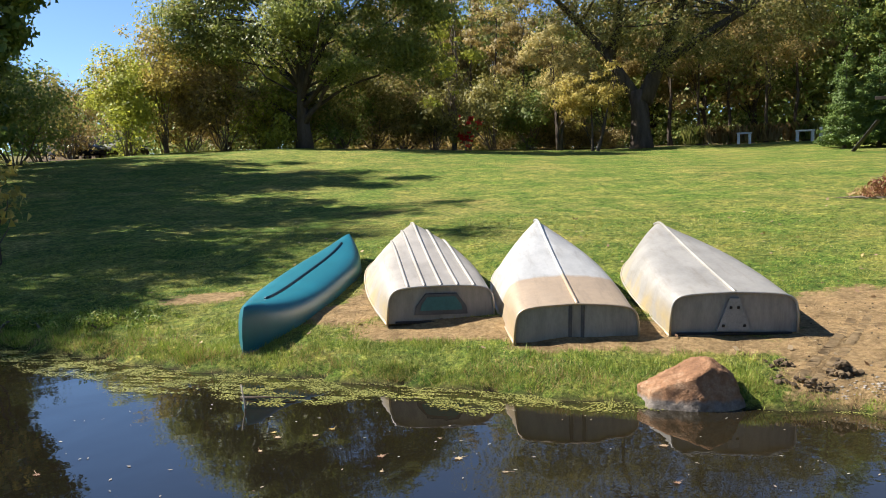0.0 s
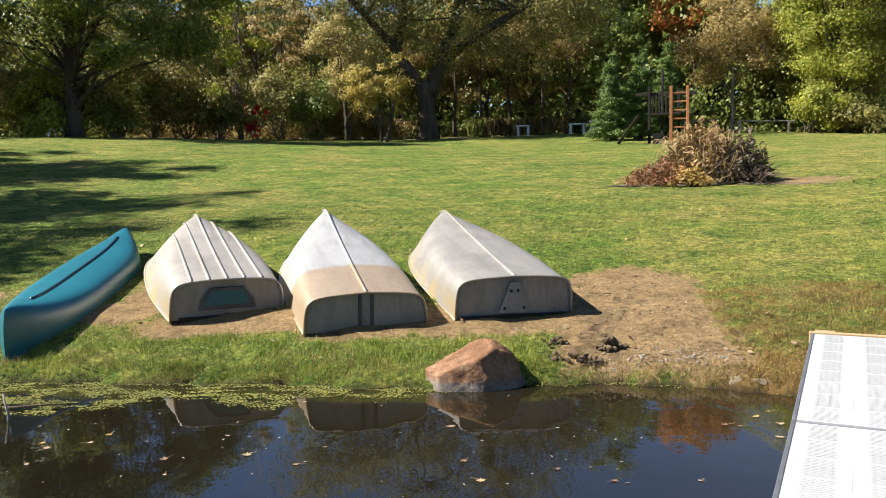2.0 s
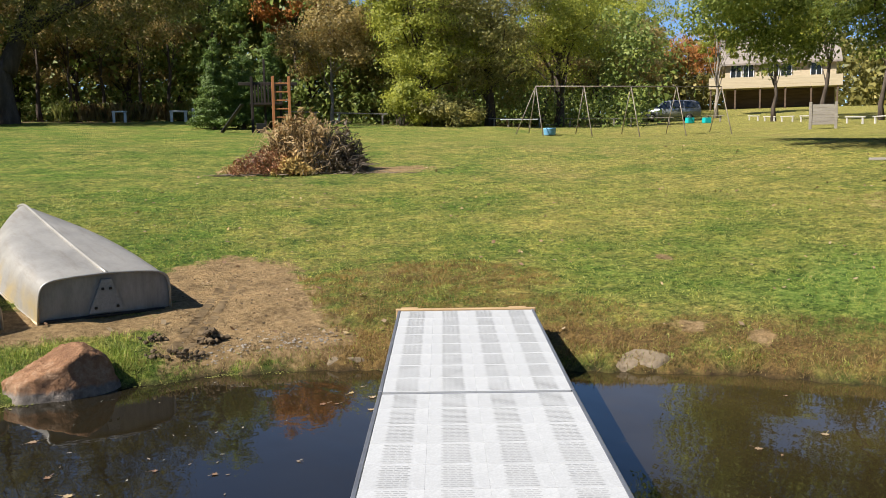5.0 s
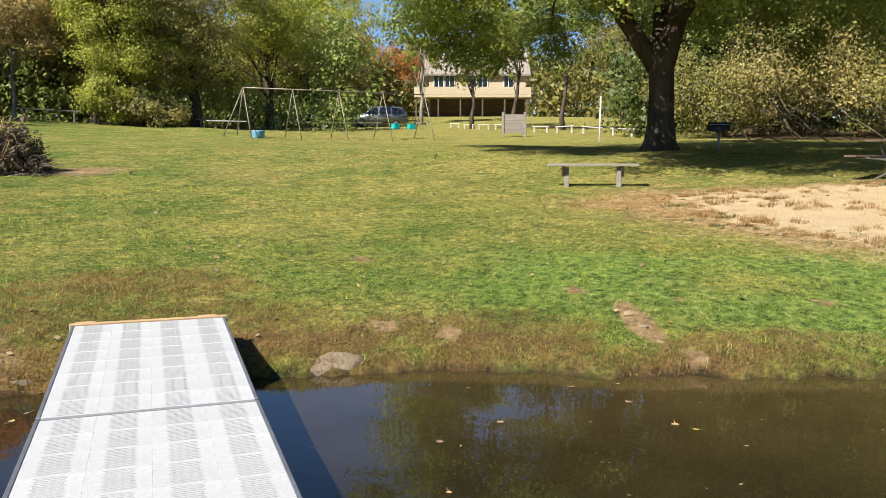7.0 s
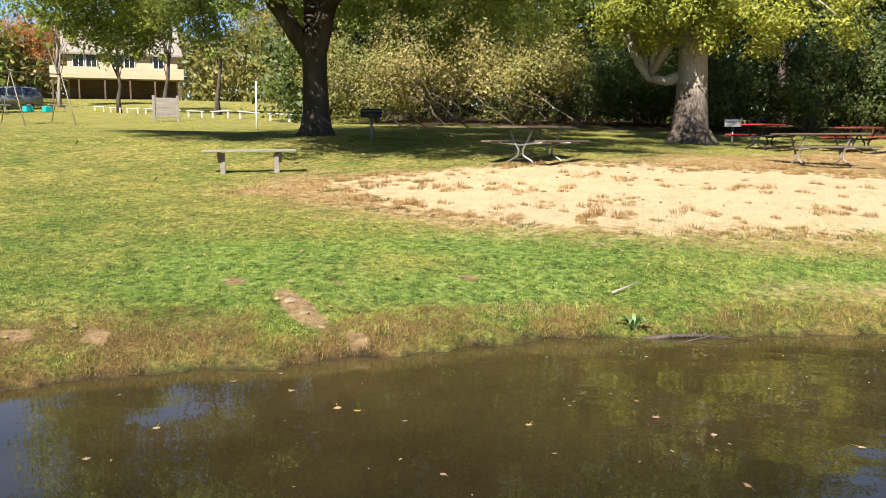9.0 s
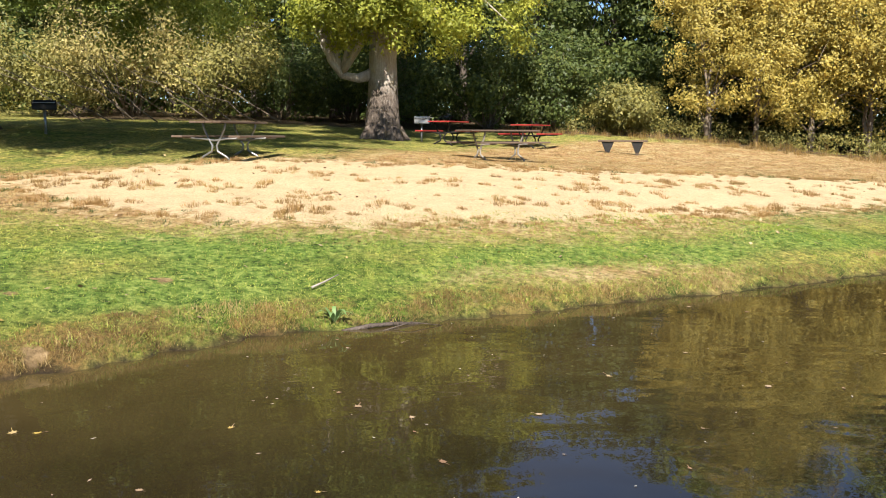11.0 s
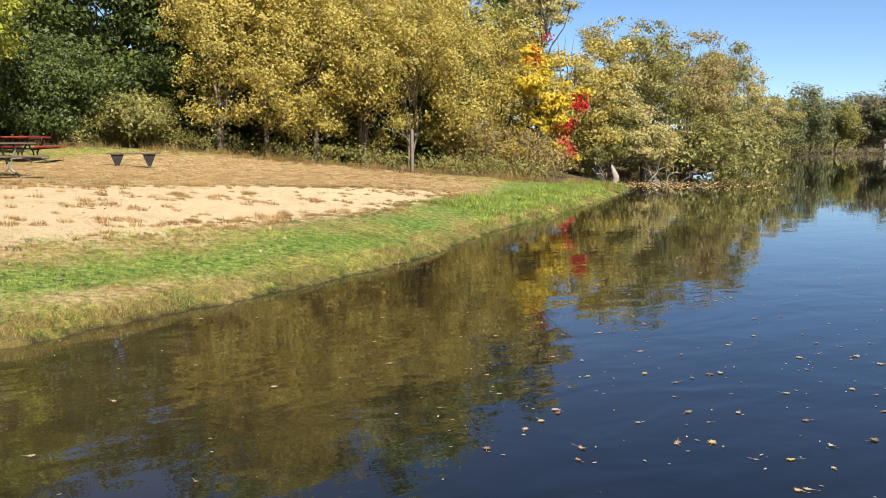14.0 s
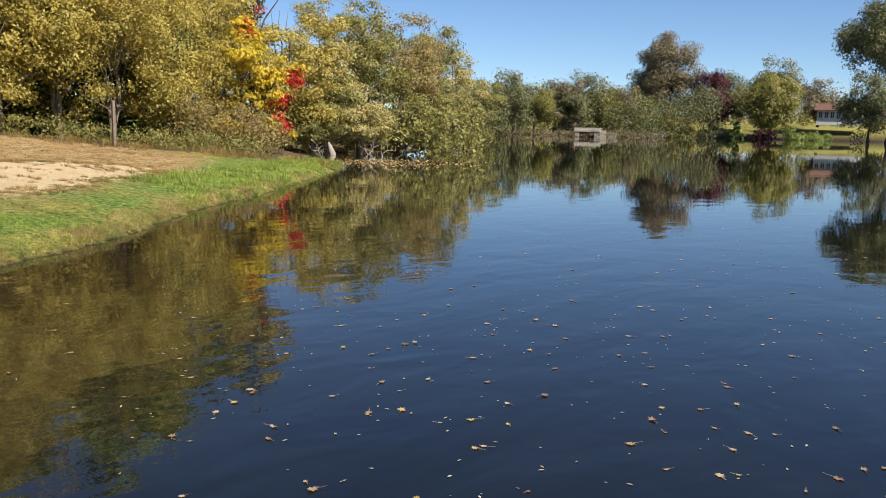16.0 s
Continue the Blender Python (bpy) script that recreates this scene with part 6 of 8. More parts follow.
def bench(label, place, turn, long=1.85, mat=None, legs=1.1, high=0.46, dark=None, dark_posts=False):
    x, y, z = place
    top = put("bench", None, m=pose(x, y, z, 0, 0, turn), label=label, category="bench")
    part("seat", box(long, 0.29, 0.05, pose(0, 0, high), 0.008), mat or M_WOOD, top)
    for side in (-1, 1):
        lx = side * legs / 2
        part("leg", box(0.10, 0.12, high + 0.16, pose(lx, 0, (high - 0.026 - 0.185) / 2 - 0.02), 0.008), M_WOOD_DARK if dark_posts else M_WOOD, top, "dark stained post" if dark_posts else "grey weathered post")
        bm = bmesh.new()
        for py in (-0.03, 0.03):
            for a, b in ((-0.20, high - 0.03), (0.20, high - 0.03), (0.06, high - 0.24), (-0.06, high - 0.24)):
                if dark_posts:
                    bm.verts.new((lx + a, -0.075 + py * 0.4, b if b > high - 0.1 else 0.04))
                else:
                    bm.verts.new((lx + 0.064 * side + py, a, b))
        bm.verts.ensure_lookup_table()
        q = bm.verts
        for f in ((0, 1, 2, 3), (7, 6, 5, 4), (0, 4, 5, 1), (1, 5, 6, 2), (2, 6, 7, 3), (3, 7, 4, 0)):
            bm.faces.new([q[i] for i in f])
        bmesh.ops.recalc_face_normals(bm, faces=bm.faces)
        part("bracket", bm, dark or M_WOOD_DARK, top, "dark tapered bracket")
    return top


def picnic_table(label, place, turn, wood, pipe, long=1.83):
    """A park table on bent pipe frames, with a bench plank at each side."""
    x, y, z = place
    top = put("picnic_table", None, m=pose(x, y, z, 0, 0, turn), label=label, category="picnic table")
    for k in range(4):
        part("top_plank", box(long, 0.18, 0.042, pose(0, (k - 1.5) * 0.188, 0.74), 0.006), wood, top)
    for side in (-1, 1):
        part("bench_plank", box(long, 0.26, 0.045, pose(0, side * 0.68, 0.445), 0.006), wood, top)
    for end in (-0.58, 0.58):
        for side in (-1, 1):
            leg = [(end, side * 0.34, -0.03), (end, side * 0.28, 0.03), (end, side * 0.07, 0.14), (end, side * 0.05, 0.26), (end, side * 0.16, 0.44), (end, side * 0.24, 0.6), (end, side * 0.27, 0.718)]
            put("leg", tubes("leg", [(leg, [0.024] * len(leg))], pipe, 8), top)
        bar = [(end, -0.76, 0.415), (end, -0.3, 0.40), (end, 0, 0.36), (end, 0.3, 0.40), (end, 0.76, 0.415)]
        put("cross_bar", tubes("cross_bar", [(bar, [0.022] * 5)], pipe, 8), top)
    return top


def grill(label, place, turn, body, wide=0.56):
    x, y, z = place
    top = put("park_grill", None, m=pose(x, y, z, 0, 0, turn), label=label, category="grill")
    put("post", tubes("post", [([(0, 0, -0.15), (0, 0, 0.62)], [0.035, 0.035])], M_STEEL, 10), top)
    bm = box(wide, 0.4, 0.02, pose(0, 0, 0.63), 0.004)
    for sx in (-1, 1):
        box(0.018, 0.4, 0.25, pose(sx * wide / 2, 0, 0.745), 0.004, bm)
    box(wide, 0.018, 0.25, pose(0, 0.2, 0.745), 0.004, bm)
    box(wide, 0.018, 0.14, pose(0, -0.2, 0.69), 0.004, bm)
    part("firebox", bm, body, top)
    grate = bmesh.new()
    for k in range(9):
        box(wide - 0.04, 0.012, 0.012, pose(0, -0.17 + k * 0.042, 0.80), 0, grate)
    part("grate", grate, M_STEEL, top)
    put("handle", tubes("handle", [([(wide / 2, -0.1, 0.80), (wide / 2 + 0.12, -0.1, 0.82)], [0.012, 0.012])], M_STEEL, 6), top)
    return top


bench("weathered plank bench on two posts beside the sand", ground_at(16.12, 8.81), -55, 1.87, legs=1.08)
picnic_table("dark weathered picnic table on bent pipe legs", ground_at(19.0, 3.45), -22, M_WOOD_DARK, M_STEEL)
picnic_table("dark weathered picnic table at the sand's edge", ground_at(22.3, -2.65), -62, M_WOOD_DARK, M_WOOD, 2.1)
picnic_table("red painted picnic table under the trees", ground_at(28.6, -1.75), -24, M_RED, M_IRON)
picnic_table("red painted picnic table under the trees", ground_at(29.6, -4.6), -30, M_RED, M_IRON)
bench("low plank bench on dark tapered legs", ground_at(28.4, -7.45), -104, 1.6, mat=M_WOOD_DARK, legs=0.95, high=0.42, dark=M_IRON, dark_posts=True)
grill("black pedestal grill under the maple", ground_at(23.3, 9.0), -70, M_IRON)
grill("grey pedestal grill beside the old tree", ground_at(30.0, -0.9), -88, M_STEEL, 0.5)
post = put("marker_post", None, m=pose(*ground_at(30.9, -19.4)), label="pale square wooden post at the wood edge", category="post")
part("shaft", box(0.12, 0.12, 1.85, pose(0, 0, 0.85), 0.01), M_TWIG, post)
pole = put("white_pole", None, m=pose(*ground_at(30.9, 16.9), 0, 1.5, 0), label="slim white pole standing on the lawn", category="pole")
M_WHITE = surface("white_paint", (0.62, 0.61, 0.58), (0.80, 0.79, 0.76), 3, 0.7, 40)
put("shaft", tubes("shaft", [([(0, 0, -0.2), (0, 0, 1.85)], [0.035, 0.03])], M_WHITE, 8), pole)

# notice board, seen from behind
board = put("notice_board", None, m=pose(*ground_at(40.8, 27.9), 0, 0, -48), label="weathered grey plank notice board on two posts", category="sign")
for sx in (-0.62, 0.62):
    part("post", box(0.14, 0.12, 1.5, pose(sx, 0, 0.62), 0.01), M_WOOD, board)
for k in range(6):
    part("plank", box(1.1, 0.05, 0.17, pose(0, 0, 0.28 + k * 0.176), 0.006), M_WOOD, board)

# ---- playground ----


def swing_set():
    a, b = Vector(ground_at(27.0, 34.5)), Vector(ground_at(36.7, 31.1))
    top = put("swing_set", None, m=Matrix.Translation(a), label="tall galvanised steel swing set on the lawn", category="swing set")
    run = b - a
    side = Vector((-run.y, run.x, 0)).normalized() * 1.15
    high = Vector((0, 0, 2.42))
    put("top_bar", tubes("top_bar", [([tuple(high), tuple(run + high)], [0.028, 0.028])], M_SWING, 8), top)
    for k in range(5):
        p = run * (k / 4)
        foot = [p + side, p - side] + ([p + side * 0.5 - run.normalized() * 0.9] if k == 0 else [])
        for f in foot:
            w = a + f
            f = Vector((f.x, f.y, float(height(w.x, w.y)) - a.z - 0.08))
            put("leg", tubes("leg", [([tuple(f), tuple(p + high)], [0.024, 0.024])], M_SWING, 8), top)
    for bay in range(4):
        for q in (0.3, 0.68):
            p = run * ((bay + q) / 4) + high
            drop = 1.9 if bay < 3 else 1.62
            dirn = run.normalized() * 0.22
            for s in (-1, 1):
                put("chain", tubes("chain", [([tuple(p + dirn * s), tuple(p + dirn * s - Vector((0, 0, drop)))], [0.0045, 0.0045])], M_IRON, 4), top)
            turn = math.degrees(math.atan2(run.y, run.x))
            if bay < 3:
                part("seat", box(0.46, 0.16, 0.03, pose(*(p - Vector((0, 0, drop))), 0, 0, turn), 0.01), M_IRON, top, "black belt seat")
            else:
                bm = box(0.36, 0.34, 0.04, pose(*(p - Vector((0, 0, drop + 0.26))), 0, 0, turn), 0.012)
                for ox, oy, sx, sy in ((0.17, 0, 0.03, 0.34), (-0.17, 0, 0.03, 0.34), (0, 0.16, 0.34, 0.03), (0, -0.16, 0.34, 0.03)):
                    box(sx, sy, 0.27, pose(*(p - Vector((0, 0, drop + 0.13))), 0, 0, turn) @ pose(ox, oy, 0), 0.008, bm)
                part("bucket_seat", bm, M_AQUA, top, "aqua toddler bucket seat")


M_SWING = surface("rust_tinged_steel", (0.17, 0.12, 0.08), (0.38, 0.34, 0.28), 2.2, 0.6, 40, metallic=0.3, bump=0.05)
M_AQUA = surface("aqua_plastic", (0.01, 0.34, 0.33), (0.02, 0.46, 0.44), 3, 0.45, 40)
M_BLUE = surface("pale_blue_plastic", (0.12, 0.30, 0.46), (0.20, 0.42, 0.60), 3, 0.5, 40)
swing_set()
tub = put("plastic_tub", None, m=pose(*ground_at(27.4, 33.9), 0, 0, 15), label="pale blue plastic tub lying by the swings", category="tub")
ring = [(0.34 * math.cos(radians(a)), 0.30 * math.sin(radians(a))) for a in range(0, 360, 20)]
tv = [(x * s, y * s, z) for z, s in ((0.0, 0.86), (0.06, 0.95), (0.30, 1.0), (0.36, 1.06), (0.33, 0.98), (0.05, 0.88)) for x, y in ring]
tf = [(i * 18 + k, i * 18 + (k + 1) % 18, (i + 1) * 18 + (k + 1) % 18, (i + 1) * 18 + k) for i in range(5) for k in range(18)] + [tuple(range(90, 108))]
put("shell", mesh_of("shell", tv, tf, M_BLUE, True), tub)

M_PLAY = surface("orange_stained_timber", (0.28, 0.10, 0.035), (0.46, 0.20, 0.075), 4, 0.75, 40, (1, 1, 0.15))
# tower timber taken near black to paint in the shade it stands in
M_PLAY_DARK = surface("shade_toned_timber", (0.012, 0.009, 0.007), (0.045, 0.033, 0.025), 4, 0.8, 40, (1, 1, 0.15))
play = put("play_tower", None, m=pose(*ground_at(13.6, 35.7), 0, 0, -20), label="wooden play tower with ladder and slide", category="play structure")
for px, py, hh in ((-0.9, 1.2, 2.4), (0.35, 1.2, 2.4), (-0.9, -0.1, 2.4)):
    part("post", box(0.11, 0.11, hh + 0.2, pose(px, py, hh / 2 - 0.1), 0.01), M_PLAY_DARK, play)
part("post", box(0.10, 0.10, 3.3, pose(-0.35, 0.5, 1.55), 0.01), M_PLAY_DARK, play, "tall dark post")
part("platform", box(1.4, 1.4, 0.09, pose(-0.3, 0.55, 1.25), 0.01), M_PLAY_DARK, play)
for k in range(8):
    part("railing_slat", box(0.06, 0.03, 0.75, pose(-0.9 + k * 0.14, -0.13, 1.68), 0.005), M_PLAY_DARK, play)
part("beam", box(2.5, 0.10, 0.14, pose(-0.2, 0.0, 2.1), 0.01), M_PLAY_DARK, play)
for px in (0.0, 0.68):
    part("ladder_rail", box(0.12, 0.10, 2.5, pose(px, -0.35, 1.15), 0.01), M_PLAY, play, "orange-stained ladder post")
for k in range(6):
    part("rung", box(0.60, 0.05, 0.06, pose(0.34, -0.35, 0.3 + k * 0.36), 0.008), M_PLAY, play, "orange-stained rung")
slide = bmesh.new()
box(0.40, 1.5, 0.05, pose(-1.75, -0.4, 0.62, -52, 0, 75), 0.01, slide)
part("slide", slide, M_IRON, play, "dark plastic slide")
part("crate", box(0.4, 0.4, 0.42, pose(-0.55, -0.45, 0.19), 0.01), M_IRON, play, "dark box at the tower's foot")


def low_rail(label, a, b, mat, high=0.40, group=""):
    """A low rail on two posts."""
    a, b = Vector(ground_at(*a)), Vector(ground_at(*b))
    mid = (a + b) / 2
    d = b - a
    turn = math.degrees(math.atan2(d.y, d.x))
    top = put("low_rail", None, m=pose(*mid, 0, 0, turn), label=label, category="fence rail", group=group)
    ln = math.hypot(d.x, d.y)
    for s in (-0.36, 0.36):
        part("post", box(0.10, 0.09, high + 0.18, pose(ln * s, 0, high / 2 - 0.12), 0.01), mat, top)
    part("rail", box(ln * 0.9, 0.09, 0.06, pose(0, 0, high - 0.02, 0, -math.degrees(math.atan2(d.z, ln)), 0), 0.01), mat, top)
    return top


M_PALE = surface("pale_timber", (0.40, 0.37, 0.32), (0.58, 0.55, 0.49), 4, 0.85, 40)
for k in range(9):
    u = k / 9
    low_rail("low white rail at the parking edge", (55.5 - 16.5 * u, 44.5 - 25.5 * u), (55.5 - 16.5 * (u + 0.088), 44.5 - 25.5 * (u + 0.088)), M_PALE, group="white parking rails")
for a, b in (((20.5, 45.0), (23.4, 43.2)), ((24.0, 44.0), (26.2, 42.6)), ((31.5, 45.5), (35.0, 43.5)), ((36.5, 44.0), (40.0, 42.0)), ((41.5, 43.5), (45.0, 42.0)), ((17.4, 45.6), (20.0, 45.2))):
    low_rail("low grey timber rail behind the playground", a, b, M_WOOD, 0.55, "timber rails behind the playground")
bench("pale plank bench in the shade behind the swings", ground_at(30.2, 40.2), -20, 2.2, legs=1.3, mat=M_WHITE)
bench("small dark bench before the house", ground_at(53.5, 46.0), -45, 1.4, legs=0.8)

# garden by the woods
for x, y, wide in ((9.35, 46.6, 0.75), (12.0, 45.2, 0.9)):
    t = put("garden_table", None, m=pose(*ground_at(x, y), 0, 0, -10), label="small pale plank table by the flower bed", category="table", group="garden tables")
    part("tabletop", box(wide, 0.5, 0.07, pose(0, 0, 0.5), 0.008), M_WHITE, t)
    for sx in (-1, 1):
        part("leg", box(0.13, 0.4, 0.6, pose(sx * (wide / 2 - 0.1), 0, 0.17), 0.008), M_WHITE, t)
fence = put("plank_fence", None, m=pose(*ground_at(12.75, 45.1), 0, 0, -12), label="short pale upright plank fence piece", category="fence")
for k in range(4):
    part("plank", box(0.17, 0.04, 0.72, pose(k * 0.2, 0, 0.33), 0.006), M_WHITE, fence)


def tuft(name, label, place, n, h, spread, mat, seed, wide=0.03):
    """A tuft of arching blades."""
    rng = np.random.RandomState(seed)
    x, y, z = place
    a = rng.uniform(0, 6.283, n)
    r = spread * np.sqrt(rng.rand(n))
    base = np.stack([np.cos(a) * r, np.sin(a) * r, np.full(n, -0.02)], -1)
    hh = h * rng.uniform(0.5, 1.1, n)
    b = rng.uniform(0, 6.283, n)
    l = rng.uniform(0.1, 0.6, n) * hh
    mid = base + np.stack([np.cos(b) * l * 0.3, np.sin(b) * l * 0.3, hh * 0.65], -1)
    tip = base + np.stack([np.cos(b) * l, np.sin(b) * l, hh], -1)
    w = np.stack([-np.sin(b), np.cos(b), np.zeros(n)], -1) * wide * rng.uniform(0.6, 1.2, n)[:, None]
    v = np.stack([base - w, base + w, mid + w * 0.8, tip, tip, mid - w * 0.8], 1)
    v = v[:, [0, 1, 2, 3, 5]].reshape(-1, 3)
    return put(name, quads(name, v, 5, mat), m=pose(x, y, z), label=label, category="grass")


F_GARDEN = foliage("garden_blades", (0.07, 0.09, 0.02), (0.14, 0.16, 0.035), (0.24, 0.23, 0.07), (0.34, 0.28, 0.12))
for k, (az, d) in enumerate(((9.6, 49), (10.4, 49.5), (11.2, 49), (11.9, 49.4), (12.6, 49.2), (15.2, 49.5), (14.4, 50), (8.4, 49.4))):
    tuft("garden_grass", "tall yellowing ornamental grass in the flower bed", spot(az, d), 200, 0.95, 0.7, F_GARDEN if k % 2 else F_STRAW, 500 + k, 0.025)


# ---- brush pile ----
def brush_pile(place):
    """Upright stalks in the middle, dark twigs and litter for the shaded side at one end, a low skirt of leaves at the
    other.
    """
    x, y, z = place
    top = put("brush_pile", None, m=pose(x, y, z, 0, 0, -23) @ Matrix.Diagonal((1.1, 1.05, 1.22, 1)), label="heap of dry brush, stalks and garden waste", category="brush pile")
    rng = np.random.RandomState(77)
    for name, count, mat, rad, long, x0, x1, fan, tall in (("dry_stalk", 330, M_STALK, 0.010, 0.6, -0.75, 0.5, 0.7, 1.1), ("dark_twig", 300, M_BARK, 0.012, 0.5, 0.1, 1.0, 0.9, 0.9), ("twig", 120, M_TWIG, 0.010, 0.6, -1.0, 1.0, 0.8, 0.7),
                                                           ("upright_twig", 26, M_BARK, 0.008, 0.5, -1.0, -0.75, 0.3, 0.5), ("low_stick", 40, M_TWIG, 0.013, 0.8, -1.8, 1.7, 1.4, 0.06)):
        lines = []
        for _ in range(count):
            px, py = rng.uniform(x0, x1), rng.normal() * 0.32
            room = max(0.08, 1 - (abs(px + 0.05) / 1.15) ** 2.2 - (py / 0.95) ** 2)
            pz = rng.uniform(0.0, 0.75) * tall * room
            d = Vector((rng.normal() * fan + px * 0.5, rng.normal() * fan * 0.8 - 0.1, abs(rng.normal()) * (0.8 if tall > 0.4 else 0.04) + (0.25 if tall > 0.4 else 0))).normalized() * long * rng.uniform(0.45, 1.0)
            p = Vector((px, py if tall > 0.1 else py - 0.5, pz))
            q = p + d
            q.z = min(max(0.03, q.z), tall * (0.18 + 0.85 * room))
            m = (p + q) / 2 + Vector(rng.normal(size=3)) * 0.05 + Vector((0, 0, 0.10 * long if tall > 0.4 else 0))
            m.z = max(m.z, 0.03)
            e = q + Vector((d.x * 0.25, d.y * 0.25, -0.14 if name == "dry_stalk" else 0.02))
            e.z = max(e.z, 0.02)
            lines.append(([tuple(p), tuple(m), tuple(q), tuple(e)], [rad, rad * 0.8, rad * 0.55, rad * 0.3]))
        if count < 50:
            for line in lines:
                put(name, tubes(name, [line], mat, 4), top)
        else:
            put(name, tubes(name, lines, mat, 4), top)
    for name, n, mat, ox, sx, sy, oy, tall, size in (("dry_leaves", 5200, F_DRY, -0.12, 0.85, 0.65, 0, 1.05, 0.13), ("dark_litter", 2600, F_LITTER, 0.6, 0.62, 0.6, -0.1, 0.85, 0.11), ("rust_leaves", 2600, F_RUST_HEAP, -0.8, 0.8, 0.6, -0.4, 0.45, 0.08),
                                                     ("tan_litter", 900, F_DRY, -1.35, 0.55, 0.4, -0.1, 0.2, 0.075), ("yellow_straw", 900, F_GOLDSTRAW, -0.3, 0.45, 0.2, -0.8, 0.32, 0.1)):
        a, r = rng.uniform(0, 6.283, n), np.sqrt(rng.rand(n))
        px, py = ox + np.cos(a) * r * sx, oy + np.sin(a) * r * sy
        dome = np.maximum(0.06, 1 - ((px - ox) / (sx * 1.08)) ** 2 - ((py - oy) / (sy * 1.1)) ** 2 + 0.25 * waves(px, py, 0.35, 78))
        pz = tall * dome * rng.rand(n) ** 0.4
        put(name, quads(name, leaf_quads(np.stack([px, py, pz], -1), size, rng, 0.1, 0.3), 4, mat), top)
    return top


F_GOLDSTRAW = foliage("golden_straw", (0.34, 0.22, 0.07), (0.50, 0.35, 0.12), (0.58, 0.44, 0.2), through=0.2, gain=1.0)
F_RUST_HEAP = foliage("rusty_heap_leaves", (0.08, 0.035, 0.02), (0.20, 0.085, 0.04), (0.30, 0.15, 0.07), through=0.2)
# heap litter darkened to paint the side turned from the sun
F_LITTER = foliage("shade_toned_heap_litter", (0.025, 0.02, 0.015), (0.06, 0.045, 0.03), (0.13, 0.095, 0.06), through=0.2)
M_STALK = surface("dry_stalks", (0.30, 0.20, 0.09), (0.48, 0.34, 0.17), 5, 0.9, 40)
F_DRY = foliage("dry_brown_leaves", (0.10, 0.065, 0.03), (0.22, 0.14, 0.06), (0.36, 0.25, 0.11), (0.15, 0.09, 0.05), through=0.25)
brush_pile(ground_at(7.75, 18.1, -0.07))

# ---- cars and houses ----


def extrude_profile(profile, wide, inset=0.0, roof_from=1.0):
    """A car body from its side outline, its upper part drawn in."""
    bm = bmesh.new()
    rows = []
    for s in (-1, 1):
        rows.append([bm.verts.new((x, s * (wide / 2 - (inset * max(0, z - roof_from) / 0.8)), z)) for x, z in profile])
    n = len(profile)
    for k in range(n):
        bm.faces.new((rows[0][k], rows[0][(k + 1) % n], rows[1][(k + 1) % n], rows[1][k]))
    bm.faces.new(rows[0][::-1])
    bm.faces.new(rows[1])
    bmesh.ops.recalc_face_normals(bm, faces=bm.faces)
    bmesh.ops.bevel(bm, geom=[e for e in bm.edges], offset=0.045, segments=2, affect="EDGES")
    for f in bm.faces:
        f.smooth = True
    return bm


def van(name, label, place, turn, paint, category="car"):
    x, y, z = place
    top = put(name, None, m=pose(x, y, z, 0, 0, turn), label=label, category=category)
    outline = [(-2.35, 0.35), (-2.4, 0.75), (-2.2, 0.95), (-1.35, 1.10), (-0.55, 1.66), (0.2, 1.75), (1.7, 1.72), (2.2, 1.55), (2.4, 0.95), (2.4, 0.38)]
    part("body", extrude_profile(outline, 1.85, 0.22), paint, top)
    for side in (-1, 1):
        for pts in (((-1.15, 1.14), (-0.52, 1.58), (-0.12, 1.62), (-0.12, 1.12)), ((-0.02, 1.12), (-0.02, 1.63), (0.95, 1.64), (0.95, 1.12)), ((1.05, 1.12), (1.05, 1.64), (1.7, 1.62), (2.1, 1.45), (2.2, 1.12))):
            bm = bmesh.new()
            o = [bm.verts.new((px, side * (0.935 - 0.22 * max(0, pz - 1) / 0.8), pz)) for px, pz in pts]
            i = [bm.verts.new((px, side * (0.915 - 0.22 * max(0, pz - 1) / 0.8), pz)) for px, pz in pts]
            n = len(pts)
            bm.faces.new(o)
            bm.faces.new(i[::-1])
            for k in range(n):
                bm.faces.new((o[k], i[k], i[(k + 1) % n], o[(k + 1) % n]))
            bmesh.ops.recalc_face_normals(bm, faces=bm.faces)
            part("window", bm, M_GLASS, top, "dark side window")
        for wx in (-1.5, 1.45):
            wheel = put("wheel", None, top, pose(wx, side * 0.84, 0.33, 90, 0, 0))
            circle = [(0.24 * math.cos(radians(a)), 0.24 * math.sin(radians(a)), 0) for a in range(0, 361, 24)]
            put("tyre", tubes("tyre", [(circle, [0.10] * len(circle))], M_RUBBER, 8), wheel)
            put("rim", tubes("rim", [([(0, 0, -0.08), (0, 0, 0.08)], [0.2, 0.2])], M_STEEL, 14), wheel)
    part("windscreen", box(0.02, 1.5, 0.66, pose(-0.98, 0, 1.36, 0, 54, 0), 0.004), M_GLASS, top, "dark windscreen")
    for side in (-1, 1):
        part("headlight", box(0.10, 0.34, 0.16, pose(-2.33, side * 0.68, 0.78), 0.03), M_WHITE, top, "pale headlight")
    return top


